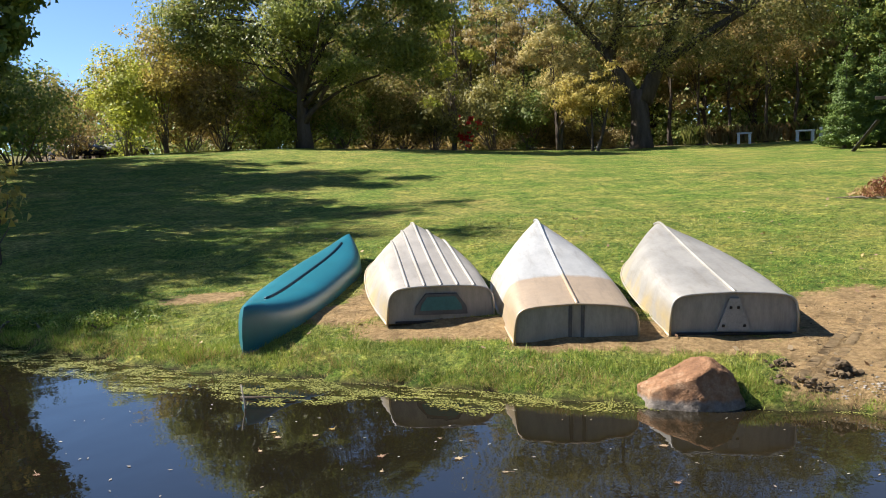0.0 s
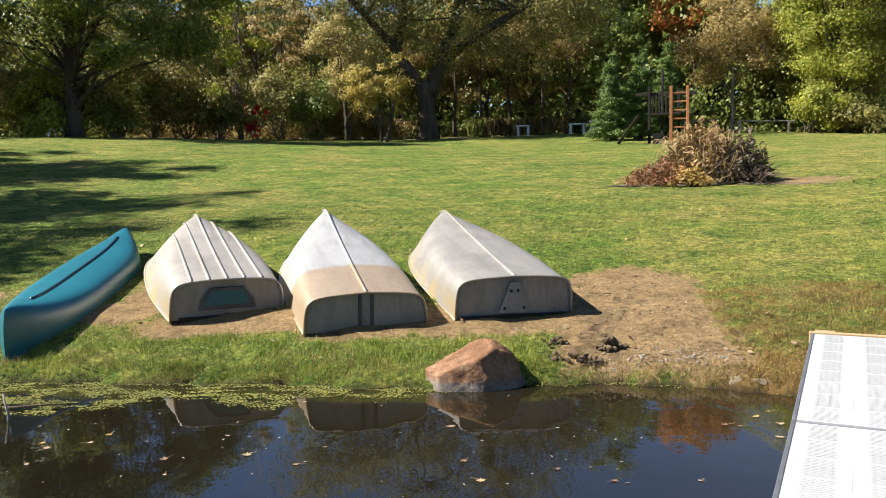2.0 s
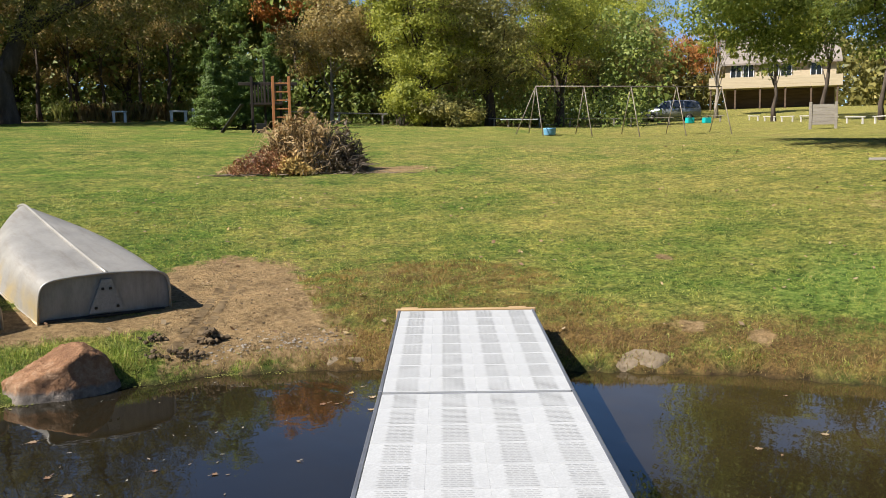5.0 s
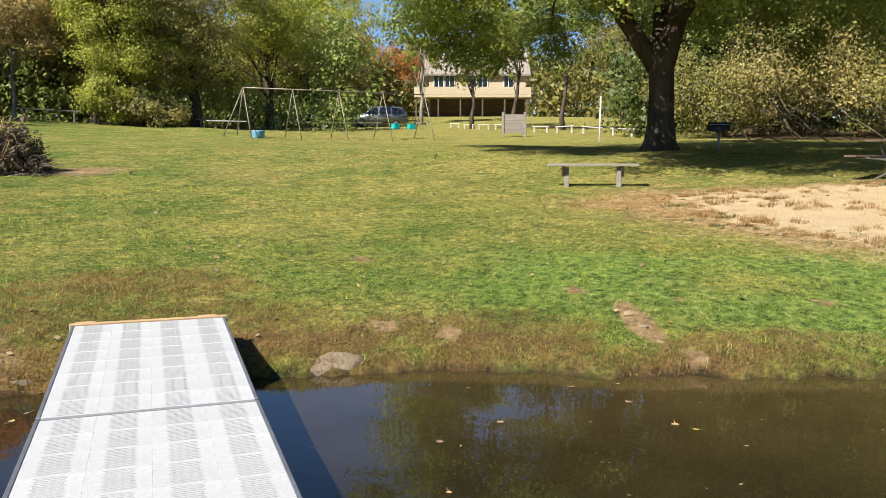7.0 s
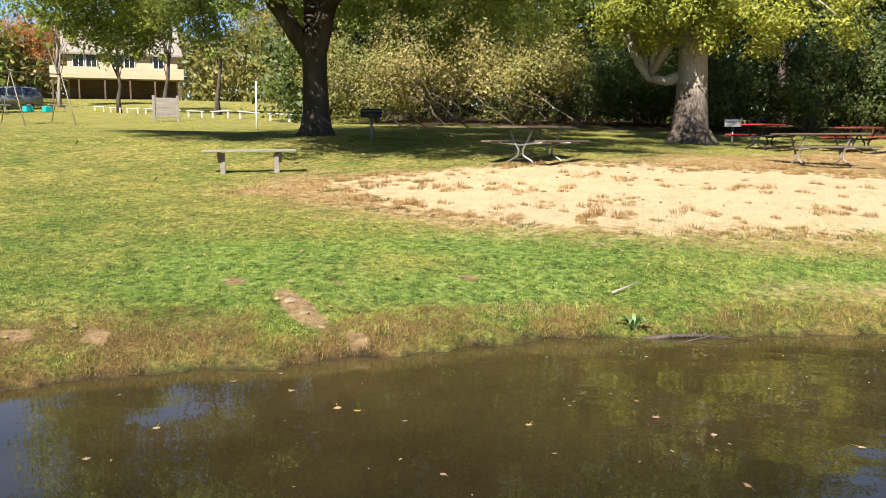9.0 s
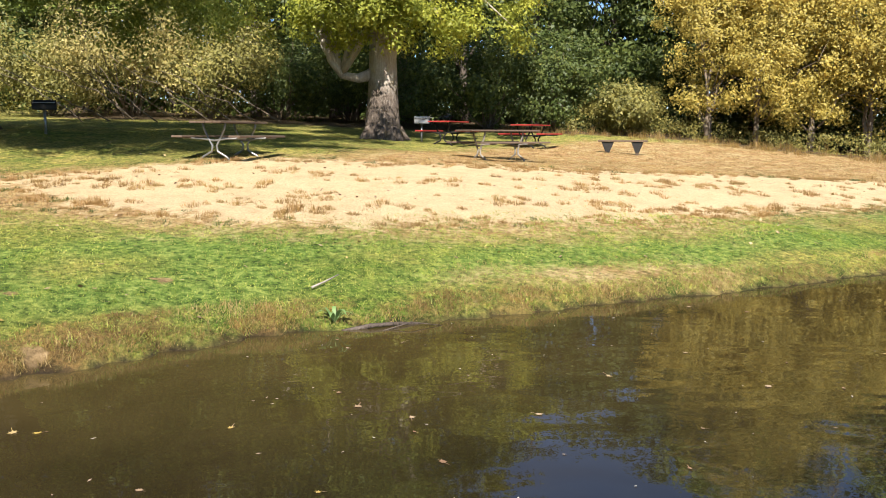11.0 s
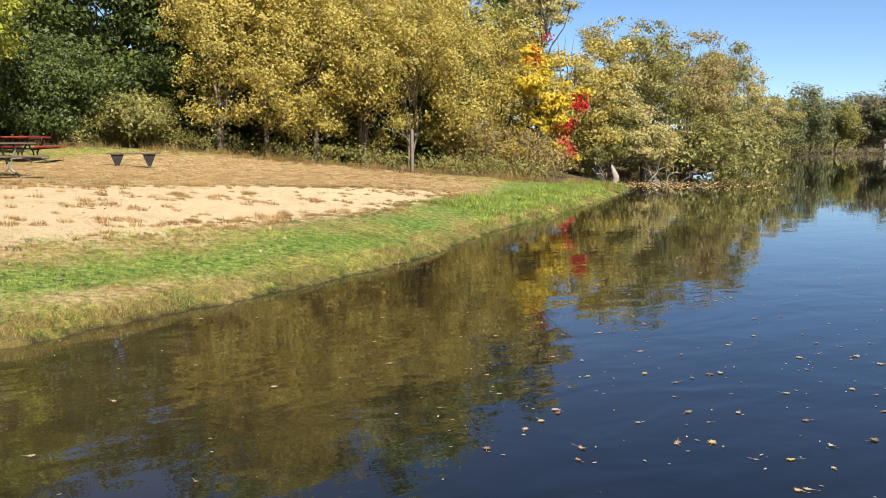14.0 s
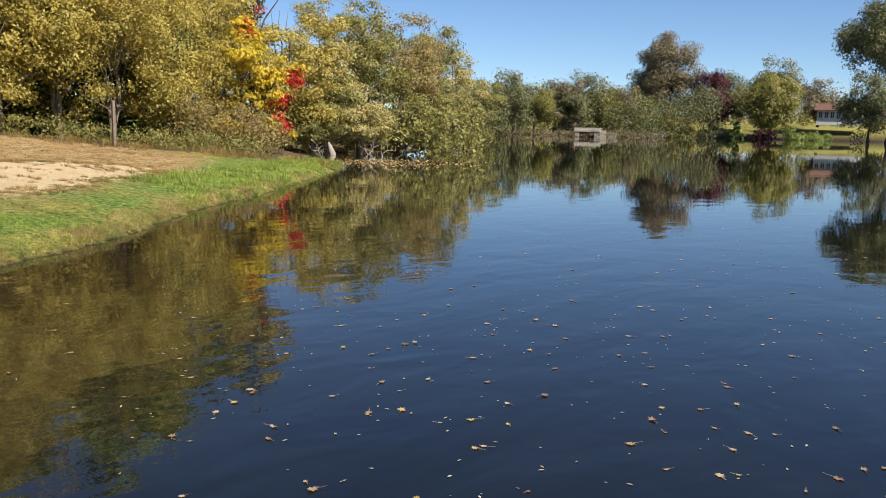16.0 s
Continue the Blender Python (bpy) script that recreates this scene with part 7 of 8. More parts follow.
M_PAINT = surface("blue_grey_car_paint", (0.20, 0.22, 0.25), (0.27, 0.29, 0.33), 1, 0.25, 90, specular=0.6, metallic=0.4, bump=0.02)
M_PAINT_DARK = surface("dark_blue_car_paint", (0.015, 0.02, 0.045), (0.025, 0.035, 0.07), 1, 0.25, 90, specular=0.6, metallic=0.3, bump=0.02)
M_GLASS = surface("tinted_glass", (0.01, 0.012, 0.014), (0.02, 0.024, 0.028), 2, 0.08, 60, specular=0.8, bump=0.0)
M_RUBBER = surface("tyre_rubber", (0.012, 0.012, 0.012), (0.03, 0.03, 0.03), 8, 0.9, 60)
van("van", "blue-grey minivan parked beyond the swings", ground_at(54.2, 51.3), -42, M_PAINT)
van("parked_car", "dark blue vehicle parked on the slope", ground_at(76.0, 36.0), 210, M_PAINT_DARK)
van("parked_car", "dark car parked behind the lawn", spot(-31.2, 62), 150, M_PAINT_DARK)
van("parked_car", "dark car parked behind the lawn", spot(-29.0, 63), 165, M_IRON)

M_CREAM = surface("cream_siding", (0.42, 0.34, 0.22), (0.54, 0.45, 0.30), 2, 0.8, 8, (0.1, 0.1, 6), bump=0.3)
M_ROOF = surface("grey_shingles", (0.20, 0.17, 0.14), (0.34, 0.29, 0.24), 3, 0.9, 20, bump=0.5)
M_ROOF_RED = surface("red_brown_shingles", (0.10, 0.05, 0.035), (0.18, 0.09, 0.06), 3, 0.9, 20, bump=0.5)
M_BRICK = surface("pinkish_brick", (0.34, 0.17, 0.12), (0.48, 0.28, 0.2), 3, 0.9, 20, bump=0.4)


def gable(long, deep, rise, over, z, thick=0.18):
    """Two roof slopes as one body, ridge along x."""
    bm = bmesh.new()
    half = deep / 2 + over
    pts = [(-half, 0), (0, rise + over * rise / (deep / 2)), (half, 0), (half, -thick), (0, rise + over * rise / (deep / 2) - thick), (-half, -thick)]
    rows = [[bm.verts.new((s * (long / 2 + over), py, z + pz - over * rise / (deep / 2) + thick)) for py, pz in pts] for s in (-1, 1)]
    for k in range(6):
        bm.faces.new((rows[0][k], rows[0][(k + 1) % 6], rows[1][(k + 1) % 6], rows[1][k]))
    bm.faces.new(rows[0][::-1])
    bm.faces.new(rows[1])
    bmesh.ops.recalc_face_normals(bm, faces=bm.faces)
    return bm


def window_part(house, x, y, z, w, h, face=-1):
    win = put("window", None, house, pose(x, y, z))
    win["label"] = "white framed window"
    part("pane", box(w - 0.12, 0.03, h - 0.12, pose(0, face * 0.02, 0), 0), M_GLASS, win)
    bm = bmesh.new()
    for sx, sz, ww, hh in ((-1, 0, 0.08, h), (1, 0, 0.08, h), (0, -1, w - 0.17, 0.08), (0, 1, w - 0.17, 0.08), (0, 0, 0.06, h - 0.17)):
        box(ww, 0.09, hh, pose(sx * (w / 2 - 0.04), face * 0.03, sz * (h / 2 - 0.04)), 0.006, bm)
    part("frame", bm, M_WHITE, win)
    return win


def wall_with_gable(house, long, deep, high, rise, mat, z0=0.0):
    bm = bmesh.new()
    rows = [[bm.verts.new((s * long / 2, py, pz)) for py, pz in ((-deep / 2, z0), (deep / 2, z0), (deep / 2, high), (0, high + rise), (-deep / 2, high))] for s in (-1, 1)]
    for k in range(5):
        bm.faces.new((rows[0][k], rows[0][(k + 1) % 5], rows[1][(k + 1) % 5], rows[1][k]))
    bm.faces.new(rows[0][::-1])
    bm.faces.new(rows[1])
    bmesh.ops.recalc_face_normals(bm, faces=bm.faces)
    return part("wall", bm, mat, house)


# the cream house with its long deck
hx, hy, hz = spot(52.9, 99)
house = put("house", None, m=pose(hx, hy, hz, 0, 0, -50), label="cream house with a long white railed deck", category="house")
wall_with_gable(house, 10.5, 9, 4.4, 3.0, M_CREAM, -0.6)
part("roof", gable(10.5, 9, 3.0, 0.5, 4.4), M_ROOF, house)
part("deck", box(12.4, 2.6, 0.3, pose(-0.6, -5.85, 1.75), 0.02), M_CREAM, house, "cream deck")
part("deck_fascia", box(12.4, 0.06, 0.8, pose(-0.6, -7.12, 2.30), 0.01), M_CREAM, house, "cream deck railing")
for k in range(6):
    part("deck_post", box(0.16, 0.16, 2.3, pose(-6.6 + k * 2.35, -6.95, 0.46), 0.01), M_WOOD_DARK, house)
# lower wall in dark wood, painting in the shade below the deck
part("basement_wall", box(10.2, 0.2, 2.1, pose(0, -4.62, 0.5), 0.01), M_WOOD_DARK, house, "lower wall darkened for the shade under the deck")
for x in (-4.2, -3.0, -0.6, 0.6, 3.4):
    window_part(house, x, -4.52, 3.15, 1.1, 2.0)
part("chimney", box(0.9, 0.9, 2.4, pose(3.5, 1.0, 8.0), 0.02), M_BRICK, house)

bx, by, bz = spot(44.9, 135)
brick = put("house", None, m=pose(bx, by, bz, 0, 0, -44), label="pinkish brick house behind the trees", category="house")
wall_with_gable(brick, 9, 7, 3.0, 2.4, M_BRICK, -0.6)
part("roof", gable(9, 7, 2.4, 0.45, 3.0), M_ROOF, brick)
for x in (-2.8, -0.4, 2.4):
    window_part(brick, x, -3.52, 1.6, 1.1, 1.3)

fx, fy, fz = spot(167.2, 246)
far_house = put("house", None, m=pose(fx, fy, 5.4, 0, 0, 190), label="white lakeside house with a red-brown roof", category="house")
wall_with_gable(far_house, 10.5, 8, 2.4, 1.5, M_WHITE, -1.5)
part("roof", gable(10.5, 8, 1.5, 0.7, 2.4), M_ROOF_RED, far_house)
for x in (-4.4, -3.0, -1.6, -0.2, 2.8):
    window_part(far_house, x, -4.02, 1.1, 1.0, 1.6)
    window_part(far_house, x, 4.02, 1.1, 1.0, 1.6, 1)
part("chimney", box(1.2, 1.0, 3.2, pose(4.4, 0, 3.4), 0.03), M_WHITE, far_house)

cx, cy, cz = spot(152.2, 190)
culvert = put("culvert", None, m=pose(cx, cy, 0, 0, 0, 205), label="pale concrete culvert bridge at the far shore", category="bridge")
for sx, wide in ((-2.6, 0.9), (2.3, 2.4)):
    part("abutment", box(wide, 3, 2.2, pose(sx, 0, 0.3), 0.05), M_CONCRETE, culvert)
part("bridge_deck", box(5.6, 3.4, 0.5, pose(-0.35, 0, 1.35), 0.04), M_CONCRETE, culvert)
for sy in (-1.5, 1.5):
    part("parapet", box(5.6, 0.3, 0.35, pose(-0.35, sy, 1.78), 0.04), M_CONCRETE, culvert)
part("wing_wall", box(2.6, 0.4, 1.1, pose(4.6, 1.0, 0.4), 0.04), M_CONCRETE, culvert)
# black panel across the opening paints the darkness inside the culvert
part("mouth_shade_panel", box(3.6, 0.3, 1.8, pose(-0.6, 0, 0.2), 0.04), M_IRON, culvert, "black panel for the shaded mouth of the culvert")

# ---- the point: stump, driftwood ----
stump = put("stump", None, m=pose(*ground_at(36.6, -37.2)), label="pale broken stump at the lake edge", category="stump")
put("trunk", tubes("trunk", [([(0, 0, -0.4), (0.05, 0, 0.3), (0.25, 0.05, 0.75), (0.3, 0.1, 1.0)], [0.26, 0.2, 0.13, 0.03])], M_BARK_PALE, 8), stump)
drift_rng = np.random.RandomState(9)
for k in range(7):
    px, py = 29.5 + drift_rng.uniform(-1.5, 5.0), -31.5 - drift_rng.uniform(0, 5)
    d = put("driftwood", None, m=pose(px, py, 0, 0, 0, drift_rng.uniform(0, 360)), label="bare dead branch sticking out of the water", category="driftwood", group="dead branches at the point")
    b = branch((0, 0, -0.3), (1.3, 0.1, 0.75), drift_rng, 6, 0.1, 0.1)
    lines = [(b, [0.03 * (1 - j / 8) for j in range(7)])]
    for j in (2, 3, 4):
        lines.append((branch(b[j], np.array(b[j]) + drift_rng.normal(size=3) * 0.4 + np.array([0, 0, 0.3]), drift_rng, 3), [0.014, 0.01, 0.007, 0.003]))
    put("branch", tubes("branch", lines, M_BARK_PALE, 5), d)
# fallen boughs in the thicket behind the grill
for k in range(9):
    az = 67.5 + k * 1.5
    x, y, z = spot(az, 34.0 + (k % 3))
    d = put("fallen_bough", None, m=pose(x, y, z, 0, 0, -70 + drift_rng.uniform(-40, 40)), label="grey fallen bough leaning in the thicket", category="branch", group="fallen boughs in the thicket")
    b = branch((-1.8, 0, 1.9 + drift_rng.uniform(-0.4, 0.8)), (2.0, 0, 0.0), drift_rng, 6, 0.02, 0.05)
    put("branch", tubes("branch", [(b, [0.007 + 0.0035 * j for j in range(7)])], M_TWIG, 6), d)

# ---- loose small stuff ----


def flecks(name, xy, z, size, mat, seed, label, curl=0.2, slim=0.8):
    rng = np.random.RandomState(seed)
    n = len(xy)
    pos = np.concatenate([xy, np.full((n, 1), z) if np.isscalar(z) else np.asarray(z)[:, None]], 1)
    a = rng.uniform(0, 6.283, n)
    l = size * rng.uniform(0.5, 1.3, n) * 0.5
    u = np.stack([np.cos(a), np.sin(a), rng.normal(size=n) * curl], -1) * l[:, None]
    v = np.stack([-np.sin(a), np.cos(a), rng.normal(size=n) * curl], -1) * (l * slim)[:, None]
    return put(name, quads(name, np.stack([pos - u, pos - v * 0.9, pos + u, pos + v], 1).reshape(-1, 3), 4, mat), label=label, category="litter", kind="stuff")


def floating_leaves(name, places, mat, seed, label):
    """Lobed leaves with stalks lying on the water, a little curled."""
    rng = np.random.RandomState(seed)
    verts, faces = [], []
    for x, y in places:
        s, a = rng.uniform(0.017, 0.042), rng.uniform(0, 6.283)
        sq = rng.uniform(0.55, 1.0)
        tilt, lift = rng.normal() * 0.10, rng.uniform(0.003, 0.006)
        k = len(verts)
        ring = []
        for i in range(14):
            r = s * ((1.0 if i % 2 == 0 else 0.55) * rng.uniform(0.8, 1.15))
            b = 6.283 * i / 14
            px, py = r * math.cos(b), r * math.sin(b) * sq
            ring.append((px, py, lift + abs(px * tilt) + 0.05 * (px * px + py * py) / s))
        c, q = math.cos(a), math.sin(a)
        for px, py, pz in [(0, 0, lift)] + ring:
            verts.append((x + px * c - py * q, y + px * q + py * c, pz))
        faces += [(k, k + 1 + i, k + 1 + (i + 1) % 14) for i in range(14)]
        t = len(verts)
        for d, w in ((0.9, 0.0022), (2.2, 0.0015)):
            for o in (-w, w):
                verts.append((x + s * d * c - o * q, y + s * d * q + o * c, lift + 0.003 * d))
        faces.append((t, t + 1, t + 3, t + 2))
    return put(name, mesh_of(name, verts, faces, mat), label=label, category="leaves", kind="stuff")


leaf_rng = np.random.RandomState(31)


def water_places(n, az0, az1, d0, d1, power=1.0):
    az, d = np.radians(leaf_rng.uniform(az0, az1, n)), d0 + (d1 - d0) * leaf_rng.rand(n) ** power
    x, y = d * np.sin(az) + 0.3, d * np.cos(az) - 0.2
    side = (x - DOCK_END.x) * DOCK_SIDE.x + (y - DOCK_END.y) * DOCK_SIDE.y
    ok = (shore_distance(x, y) < -0.15) & ((side < -0.1) | (side > 1.35))
    return np.stack([x[ok], y[ok]], -1)


F_FALLEN = foliage("fallen_leaves", (0.24, 0.15, 0.05), (0.38, 0.27, 0.07), (0.40, 0.30, 0.20), (0.18, 0.10, 0.06), (0.34, 0.22, 0.15), (0.42, 0.37, 0.27), through=0.15, gain=1.0)
floating_leaves("floating_leaves", np.concatenate([water_places(42, -40, 25, 3.6, 7.3), water_places(26, 24, 33, 4.2, 7.0), water_places(64, 48, 125, 3.4, 10), water_places(120, 126, 175, 3.6, 9.5), water_places(80, 135, 172, 8, 16)]), F_FALLEN, 32, "yellow autumn leaves floating on the lake")
F_SPECK = foliage("pale_leaf_bits", (0.30, 0.28, 0.25), (0.42, 0.39, 0.34), (0.24, 0.17, 0.12), (0.50, 0.46, 0.38), through=0.1, gain=1.0)
flecks("water_specks", np.concatenate([water_places(900, 124, 178, 4, 24), water_places(220, 60, 128, 4, 16), water_places(160, -40, 20, 4, 8)]), 0.005, 0.034, F_SPECK, 33, "small pale leaf bits on the water", 0.03, 0.4)
flecks("water_debris", np.stack([leaf_rng.normal(28.5, 2.2, 1500), leaf_rng.normal(-32.0, 2.4, 1500)], -1), 0.006, 0.12, F_DRY, 34, "brown leaf litter floating off the point", 0.25)

# algae mats along the near bank
ax_, ay_ = leaf_rng.uniform(-8, 5.5, 420000), leaf_rng.uniform(5.2, 9.8, 420000)
as_ = shore_distance(ax_, ay_)
reach = np.interp(ax_, [-8, -4.5, -3.2, -1.5, 0.0, 0.6, 1.4, 3.5, 5.5], [0.6, 1.2, 1.35, 0.95, 0.85, 0.4, 0.16, 0.16, 0.06]) * (0.8 + 0.35 * waves(ax_, ay_, 1.2, 41))
thick = np.clip(0.48 + 0.75 * waves(ax_, ay_, 0.5, 42) + 0.5 * waves(ax_, ay_, 0.17, 43), 0, 1) * np.clip((reach + as_) / 0.2, 0, 1)
ok_ = (as_ < -0.01) & (leaf_rng.rand(420000) < thick)
F_ALGAE = foliage("algae", (0.07, 0.08, 0.02), (0.15, 0.16, 0.035), (0.25, 0.25, 0.06), (0.11, 0.085, 0.035), through=0.1, gloss=0.7, gain=1.0)
flecks("algae_mat", np.stack([ax_[ok_], ay_[ok_]], -1), 0.004 + 0.004 * leaf_rng.rand(int(ok_.sum())), 0.019, F_ALGAE, 44, "yellow-green algae scum along the bank", 0.06)

# leaves on the lawn, weeds on the sand
lx_, ly_ = leaf_rng.uniform(-6, 22, 7000), leaf_rng.uniform(-14, 18, 7000)
keep_ = (shore_distance(lx_, ly_) > 0.2) & (leaf_rng.rand(7000) < np.clip(0.35 + 0.6 * waves(lx_, ly_, 3.5, 45), 0.03, 1))
lx_, ly_ = lx_[keep_], ly_[keep_]
flecks("lawn_leaves", np.stack([lx_, ly_], -1), height(lx_, ly_) + 0.03, 0.055, F_FALLEN, 46, "scattered fallen leaves on the lawn", 0.35)


def weed_patch(name, label, n_tufts, spots_ok, per, h, mat, seed, area, spread=0.11, wide=0.0058, lean=1.6):
    """Small bushy tufts, each a dome of short blades."""
    rng = np.random.RandomState(seed)
    x, y = rng.uniform(area[0], area[1], n_tufts * 4), rng.uniform(area[2], area[3], n_tufts * 4)
    ok = spots_ok(x, y)
    x, y = x[ok][:n_tufts], y[ok][:n_tufts]
    k = np.repeat(np.arange(len(x)), per)
    size = rng.uniform(0.35, 1.0, len(x)) ** 1.4 + 0.25
    r, q = spread * size[k] * np.sqrt(rng.rand(len(k))), rng.uniform(0, 6.283, len(k))
    bx_, by_ = x[k] + r * np.cos(q), y[k] + r * np.sin(q)
    base = np.stack([bx_, by_, ground_z(bx_, by_) - 0.01], -1)
    hh = h * size[k] * rng.uniform(0.4, 1.1, len(k)) * (1.15 - 0.6 * (r / (spread * size[k])) ** 2)
    b = q + rng.normal(size=len(k)) * 0.9
    l = hh * rng.uniform(0.1, 1.0, len(k)) * lean
    tip = base + np.stack([np.cos(b) * l, np.sin(b) * l, hh], -1)
    w = np.stack([np.sin(b), -np.cos(b), np.zeros(len(k))], -1) * wide
    return put(name, quads(name, np.stack([base - w, base + w, tip], 1).reshape(-1, 3), 3, mat), label=label, category="weeds", kind="stuff")


F_RUSTWEED = foliage("rust_weeds", (0.14, 0.08, 0.03), (0.26, 0.15, 0.055), (0.34, 0.22, 0.09), (0.19, 0.18, 0.06), through=0.3, gain=1.1)
def sandy(x, y, seed=61):
    """Weeds come in drifts, thicker towards the edges of the sand."""
    q = sand_at(x, y)
    return (q > 0.38) & (np.random.RandomState(seed).rand(len(x)) < np.clip(0.35 + 0.65 * waves(x, y, 2.2, 62) + 0.9 * (0.75 - q), 0.04, 1))


weed_patch("sand_weeds", "dry rust-coloured weeds on the sand", 760, sandy, 70, 0.10, F_RUSTWEED, 51, (12, 22, -15, 7), 0.125, 0.006, 0.9)
weed_patch("sand_weeds", "pale dry straw tufts on the sand", 420, lambda x, y: sandy(x, y, 63), 40, 0.05, F_STRAW, 57, (12, 22, -15, 7), 0.14, 0.006, 1.3)
weed_patch("green_weeds", "small green weeds at the sand's edge", 170, lambda x, y: (sand_at(x, y) > 0.25) & (sand_at(x, y) < 0.62), 50, 0.07, F_DEEP, 52, (12, 22, -15, 7), 0.12, 0.006, 1.0)
weed_patch("straw_weeds", "rusty dry stubble behind the sand", 1900, lambda x, y: (straw_at(x, y) > 0.5) & (sand_at(x, y) < 0.4), 22, 0.055, F_RUSTWEED, 53, (13, 34, -21, 8), 0.16, 0.008, 1.2)
weed_patch("straw_weeds", "pale dry stubble behind the sand", 1300, lambda x, y: (straw_at(x, y) > 0.5) & (sand_at(x, y) < 0.4), 22, 0.06, F_STRAW, 58, (13, 34, -21, 8), 0.16, 0.008, 1.2)
weed_patch("wood_edge_grass", "tall dry grass along the wood edge", 300, lambda x, y: (np.abs(np.hypot(x, y) - 36.3) < 1.2) & (np.degrees(np.arctan2(x, y)) > 97), 40, 0.42, F_THATCH, 54, (20, 37, -26, 0), 0.3, 0.007, 0.6)
weed_patch("bank_tufts", "thick grass tufts overhanging the water", 900, lambda x, y: (shore_distance(x, y) > 0.02) & (shore_distance(x, y) < 0.4) & (soil_at(x, y) < 0.6), 60, 0.075, F_LUSH, 55, (-8, 22, -24, 10), 0.12, 0.004, 1.2)
weed_patch("point_grass", "rough green grass at the point", 420, lambda x, y: (shore_distance(x, y) > 0.0) & (shore_distance(x, y) < 2.4), 70, 0.2, F_LUSH, 56, (15, 28, -29, -12), 0.3, 0.006, 1.2)


# turned soil: clods and tyre tracks on the launching place
M_CLOD = surface("damp_clods", (0.055, 0.037, 0.021), (0.17, 0.12, 0.065), 6, 0.95, 30, bump=0.8, depth=0.02)
clod_rng = np.random.RandomState(61)
clod_v, clod_f = [], []
for k in range(230):
    if k < 60:
        px, py = clod_rng.normal(2.31, 0.055), clod_rng.normal(7.50, 0.045)
        sz, pz = clod_rng.uniform(0.012, 0.034), 0.12 * math.exp(-((px - 2.31) / 0.08) ** 2) * clod_rng.rand()
    elif k < 110:
        cx_, cy_ = ((1.86, 7.68), (1.86, 7.36), (2.05, 7.25))[k % 3]
        px, py = clod_rng.normal(cx_, 0.06), clod_rng.normal(cy_, 0.04)
        sz, pz = clod_rng.uniform(0.01, 0.028), 0.04 * clod_rng.rand()
    else:
        px, py = clod_rng.uniform(2.0, 3.5), clod_rng.uniform(6.95, 9.6)
        sz, pz = clod_rng.uniform(0.004, 0.013), 0.0
    bm = bmesh.new()
    bmesh.ops.create_icosphere(bm, subdivisions=1, radius=sz)
    base = Vector((px, py, max(0.01, float(height(px, py))) + pz + sz * 0.3))
    o = len(clod_v)
    for q in bm.verts:
        clod_v.append(base + Vector((q.co.x * 1.2, q.co.y, q.co.z * 0.8)) + Vector(clod_rng.normal(size=3)) * sz * 0.2)
    clod_f += [tuple(q.index + o for q in f.verts) for f in bm.faces]
    bm.free()
put("soil_clods", mesh_of("soil_clods", clod_v, clod_f, M_CLOD), label="dark turned clods of soil on the bank", category="soil", kind="stuff")
track_v, track_f = [], []
for lane in (0.0, 0.13):
    for k in range(52):
        u = k / 51
        cx_, cy_ = 1.92 + 1.0 * u + 0.06 * math.sin(u * 3) + lane * 0.9, 7.40 + 1.75 * u - lane * 0.45
        if clod_rng.rand() < 0.15 + 0.35 * u:
            continue
        dx_, dy_ = 0.040, -0.019
        wx_, wy_ = 0.004, 0.008
        o = len(track_v)
        for sx, sy, up in ((-1, -1, 0), (1, -1, 0), (1, 1, 0), (-1, 1, 0), (-0.8, 0, 1), (0.8, 0, 1)):
            qx, qy = cx_ + sx * dx_ + sy * wx_ + clod_rng.normal() * 0.004, cy_ + sx * dy_ + sy * wy_ + clod_rng.normal() * 0.004
            track_v.append((qx, qy, float(height(qx, qy)) + (0.016 if up else -0.006)))
        track_f += [(o, o + 1, o + 5, o + 4), (o + 2, o + 3, o + 4, o + 5), (o + 1, o + 2, o + 5), (o + 3, o, o + 4)]
M_TRACK = surface("trodden_soil", (0.10, 0.068, 0.034), (0.25, 0.175, 0.09), 8, 0.95, 30, bump=0.5)
put("tyre_track", mesh_of("tyre_track", track_v, track_f, M_TRACK), label="ridged tyre tracks pressed into bare soil", category="tyre track", kind="stuff")


# sticks, a log and a plant at the water's edge
def stick(name, label, pts, rad, mat, category="stick"):
    base = pts[0]
    top = put(name, None, m=pose(*base), label=label, category=category)
    line = [tuple(Vector(p) - Vector(base)) for p in pts]
    put("wood", tubes("wood", [(line, [rad * (1 - 0.5 * i / (len(line) - 1)) for i in range(len(line))])], mat, 7), top)


stick("dead_stick", "pale dead stick standing in the shallows", [(-2.68, 6.81, -0.15), (-2.70, 6.82, 0.05), (-2.74, 6.84, 0.20)], 0.012, M_BARK_PALE)
stick("dead_stick", "thin dark stick lying in the shallows", [(-2.86, 7.13, 0.01), (-2.62, 7.08, 0.03), (-2.36, 7.12, 0.02)], 0.011, M_BARK)
stick("dead_stick", "pale stick lying on the grass", [(9.36, 0.78, float(ground_z(9.36, 0.78)) + 0.035), (9.55, 0.66, float(ground_z(9.55, 0.66)) + 0.04), (9.76, 0.53, float(ground_z(9.76, 0.53)) + 0.06)], 0.014, M_BARK_PALE)
stick("dead_stick", "dark twig lying on the dock", [(5.17 - 1.45, 2.36 + 2.4, 0.408), (3.79, 4.775, 0.412), (3.85, 4.78, 0.408)], 0.008, M_IRON)
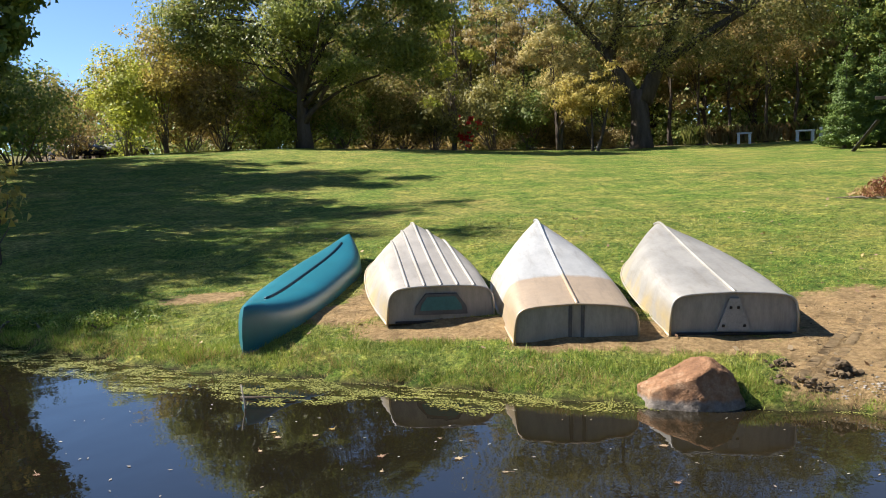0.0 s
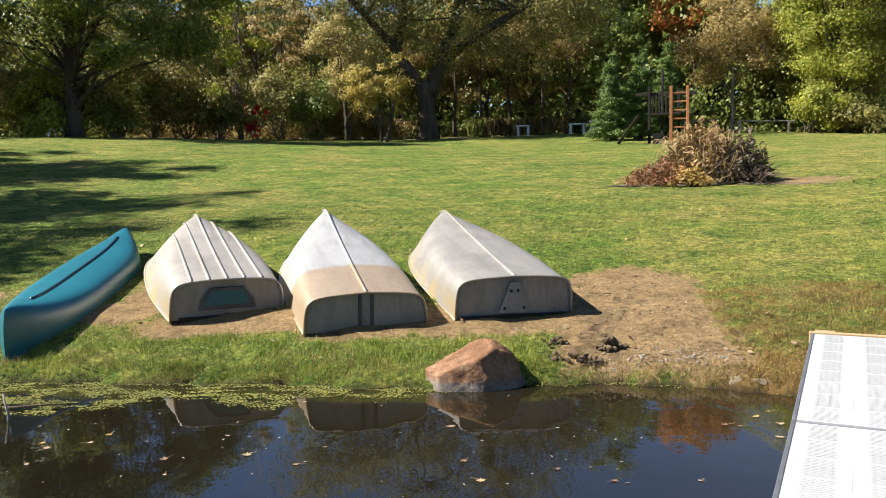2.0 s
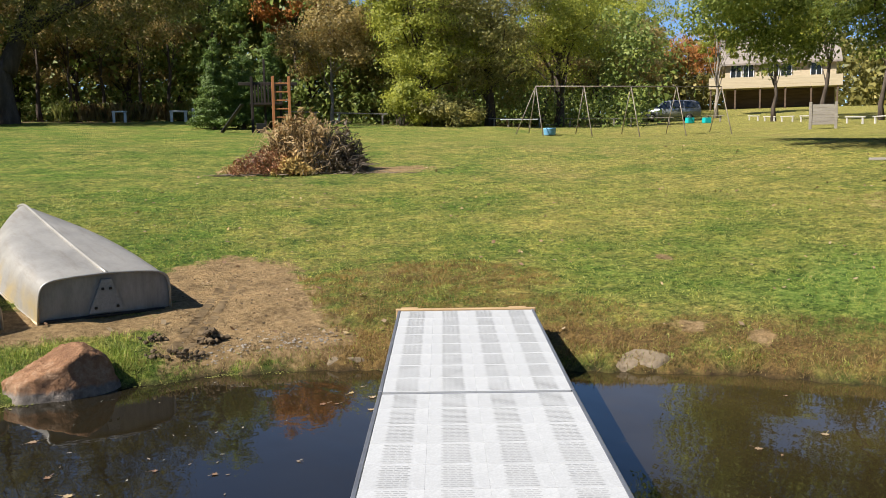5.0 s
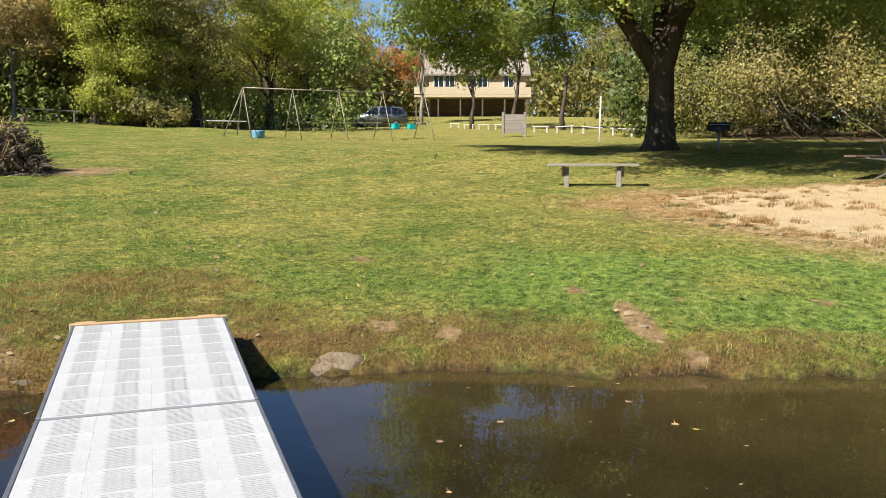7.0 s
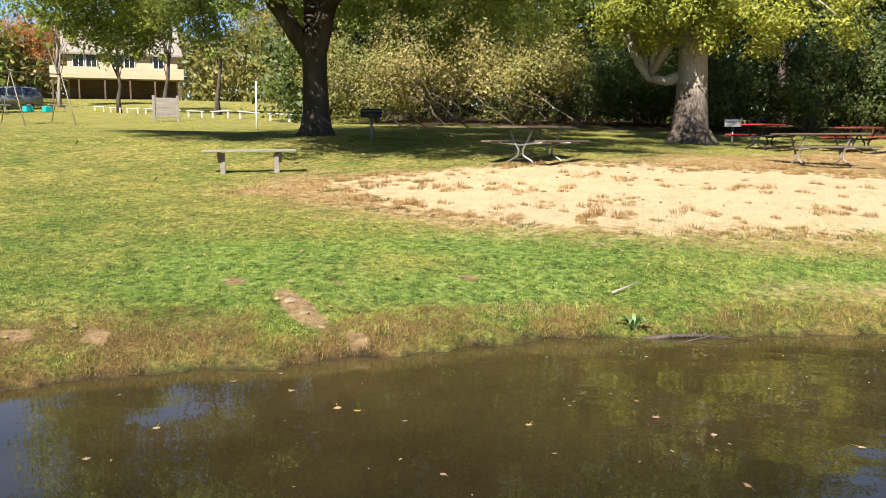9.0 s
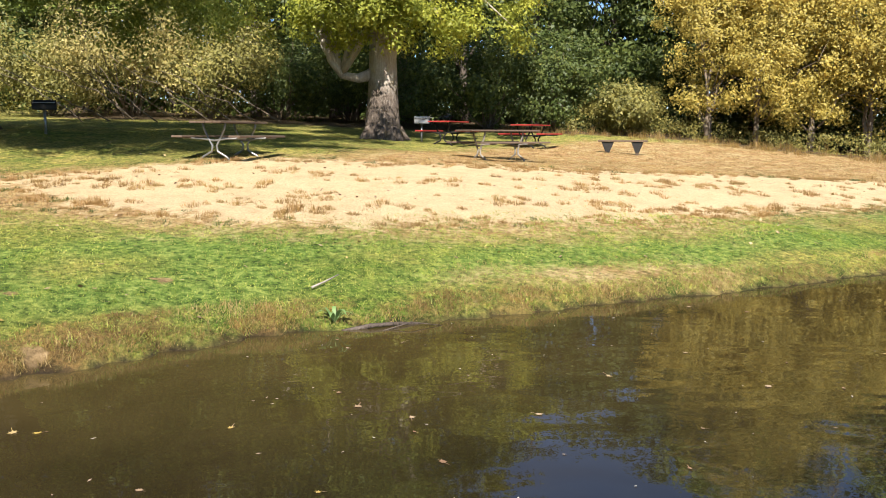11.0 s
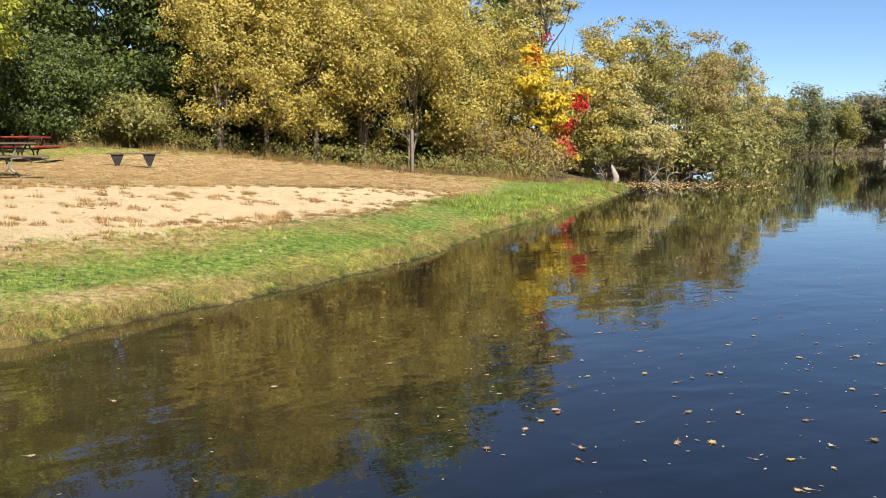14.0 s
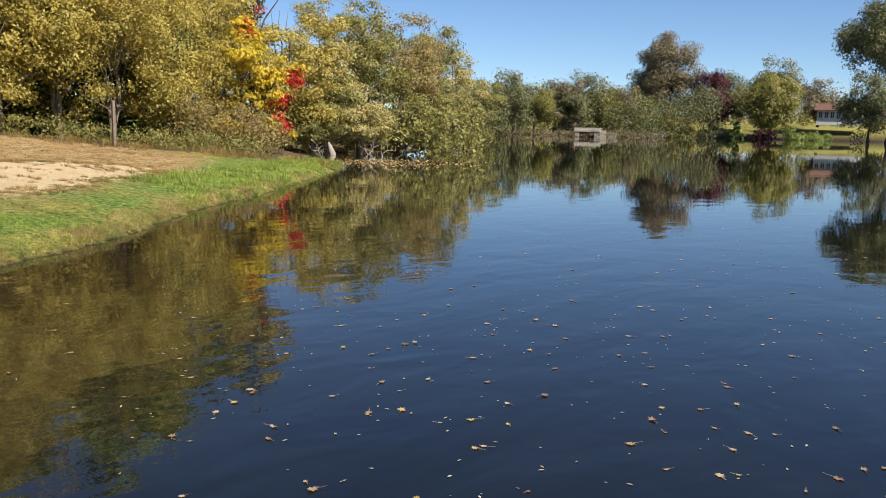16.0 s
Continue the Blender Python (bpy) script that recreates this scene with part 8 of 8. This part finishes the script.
stick("sunken_log", "grey-brown log half sunk at the bank", [(8.60, 0.42, -0.02), (8.68, 0.15, 0.025), (8.80, -0.15, 0.02), (8.90, -0.42, -0.02)], 0.028, M_BARK, "log")
stick("sunken_log", "thin bare branch beside the sunken log", [(8.55, 0.1, -0.02), (8.72, -0.25, 0.05), (8.78, -0.55, 0.0)], 0.008, M_BARK, "branch")


def broad_plant(place, seed):
    """A small plant with a few long drooping leaves."""
    rng = random.Random(seed)
    top = put("water_plant", None, m=pose(*place), label="small broad-leaved green plant at the waterline", category="plant")
    for k in range(9):
        a, l, w, hi = rng.uniform(0, 6.283), rng.uniform(0.13, 0.2), rng.uniform(0.018, 0.028), rng.uniform(0.08, 0.15)
        verts, faces = [], []
        for i in range(6):
            u = i / 5
            r, z = l * u, hi * math.sin(u * 2.3) * 1.1
            half = w * math.sin(math.pi * min(0.97, u * 0.9 + 0.08))
            for s in (-1, 1):
                verts.append((r * math.cos(a) - s * half * math.sin(a), r * math.sin(a) + s * half * math.cos(a), z + abs(half) * 0.3))
        faces = [(2 * i, 2 * i + 1, 2 * i + 3, 2 * i + 2) for i in range(5)]
        put("leaf", mesh_of("leaf", verts, faces, F_PLANT, True), top)


F_PLANT = foliage("pale_green_plant_leaves", (0.12, 0.20, 0.06), (0.22, 0.32, 0.12), through=0.3, gain=1.1)
broad_plant((8.69, 0.5, 0.04), 5)

# pebbles along the launching place and stones in the washed-out scar of the bank
M_PEBBLE = surface("pale_pebbles", (0.18, 0.15, 0.11), (0.42, 0.37, 0.30), 8, 0.8, 40)
M_SCAR = surface("sandy_scar_stone", (0.17, 0.12, 0.065), (0.36, 0.27, 0.16), 6, 0.9, 30, bump=0.6, depth=0.01)
for k, (px, py, sz) in enumerate(((7.80, 3.66, 0.13), (7.60, 3.42, 0.10), (7.36, 3.14, 0.08))):
    boulder("bank_stone", "small sandy stone in a washed-out scar of the bank", (px, py, float(ground_z(px, py)) - sz * 0.05), (sz * 1.3, sz, sz * 0.5), M_SCAR, 70 + k, 40 * k)
pebble_rng = np.random.RandomState(71)
pebble_v, pebble_f = [], []
for k in range(170):
    u = pebble_rng.rand()
    px, py = 2.1 + 1.25 * u + pebble_rng.normal() * 0.06, 7.22 - 0.30 * u + abs(pebble_rng.normal()) * 0.17
    sz = pebble_rng.uniform(0.004, 0.013)
    bm = bmesh.new()
    bmesh.ops.create_icosphere(bm, subdivisions=1, radius=sz)
    base = Vector((px, py, max(0.01, float(ground_z(px, py))) + sz * 0.2))
    o = len(pebble_v)
    for q in bm.verts:
        pebble_v.append(base + Vector((q.co.x * 1.3, q.co.y, q.co.z * 0.7)) + Vector(pebble_rng.normal(size=3)) * sz * 0.12)
    pebble_f += [tuple(q.index + o for q in f.verts) for f in bm.faces]
    bm.free()
put("pebbles", mesh_of("pebbles", pebble_v, pebble_f, M_PEBBLE), label="pale pebbles along the bare waterline", category="pebbles", kind="stuff")
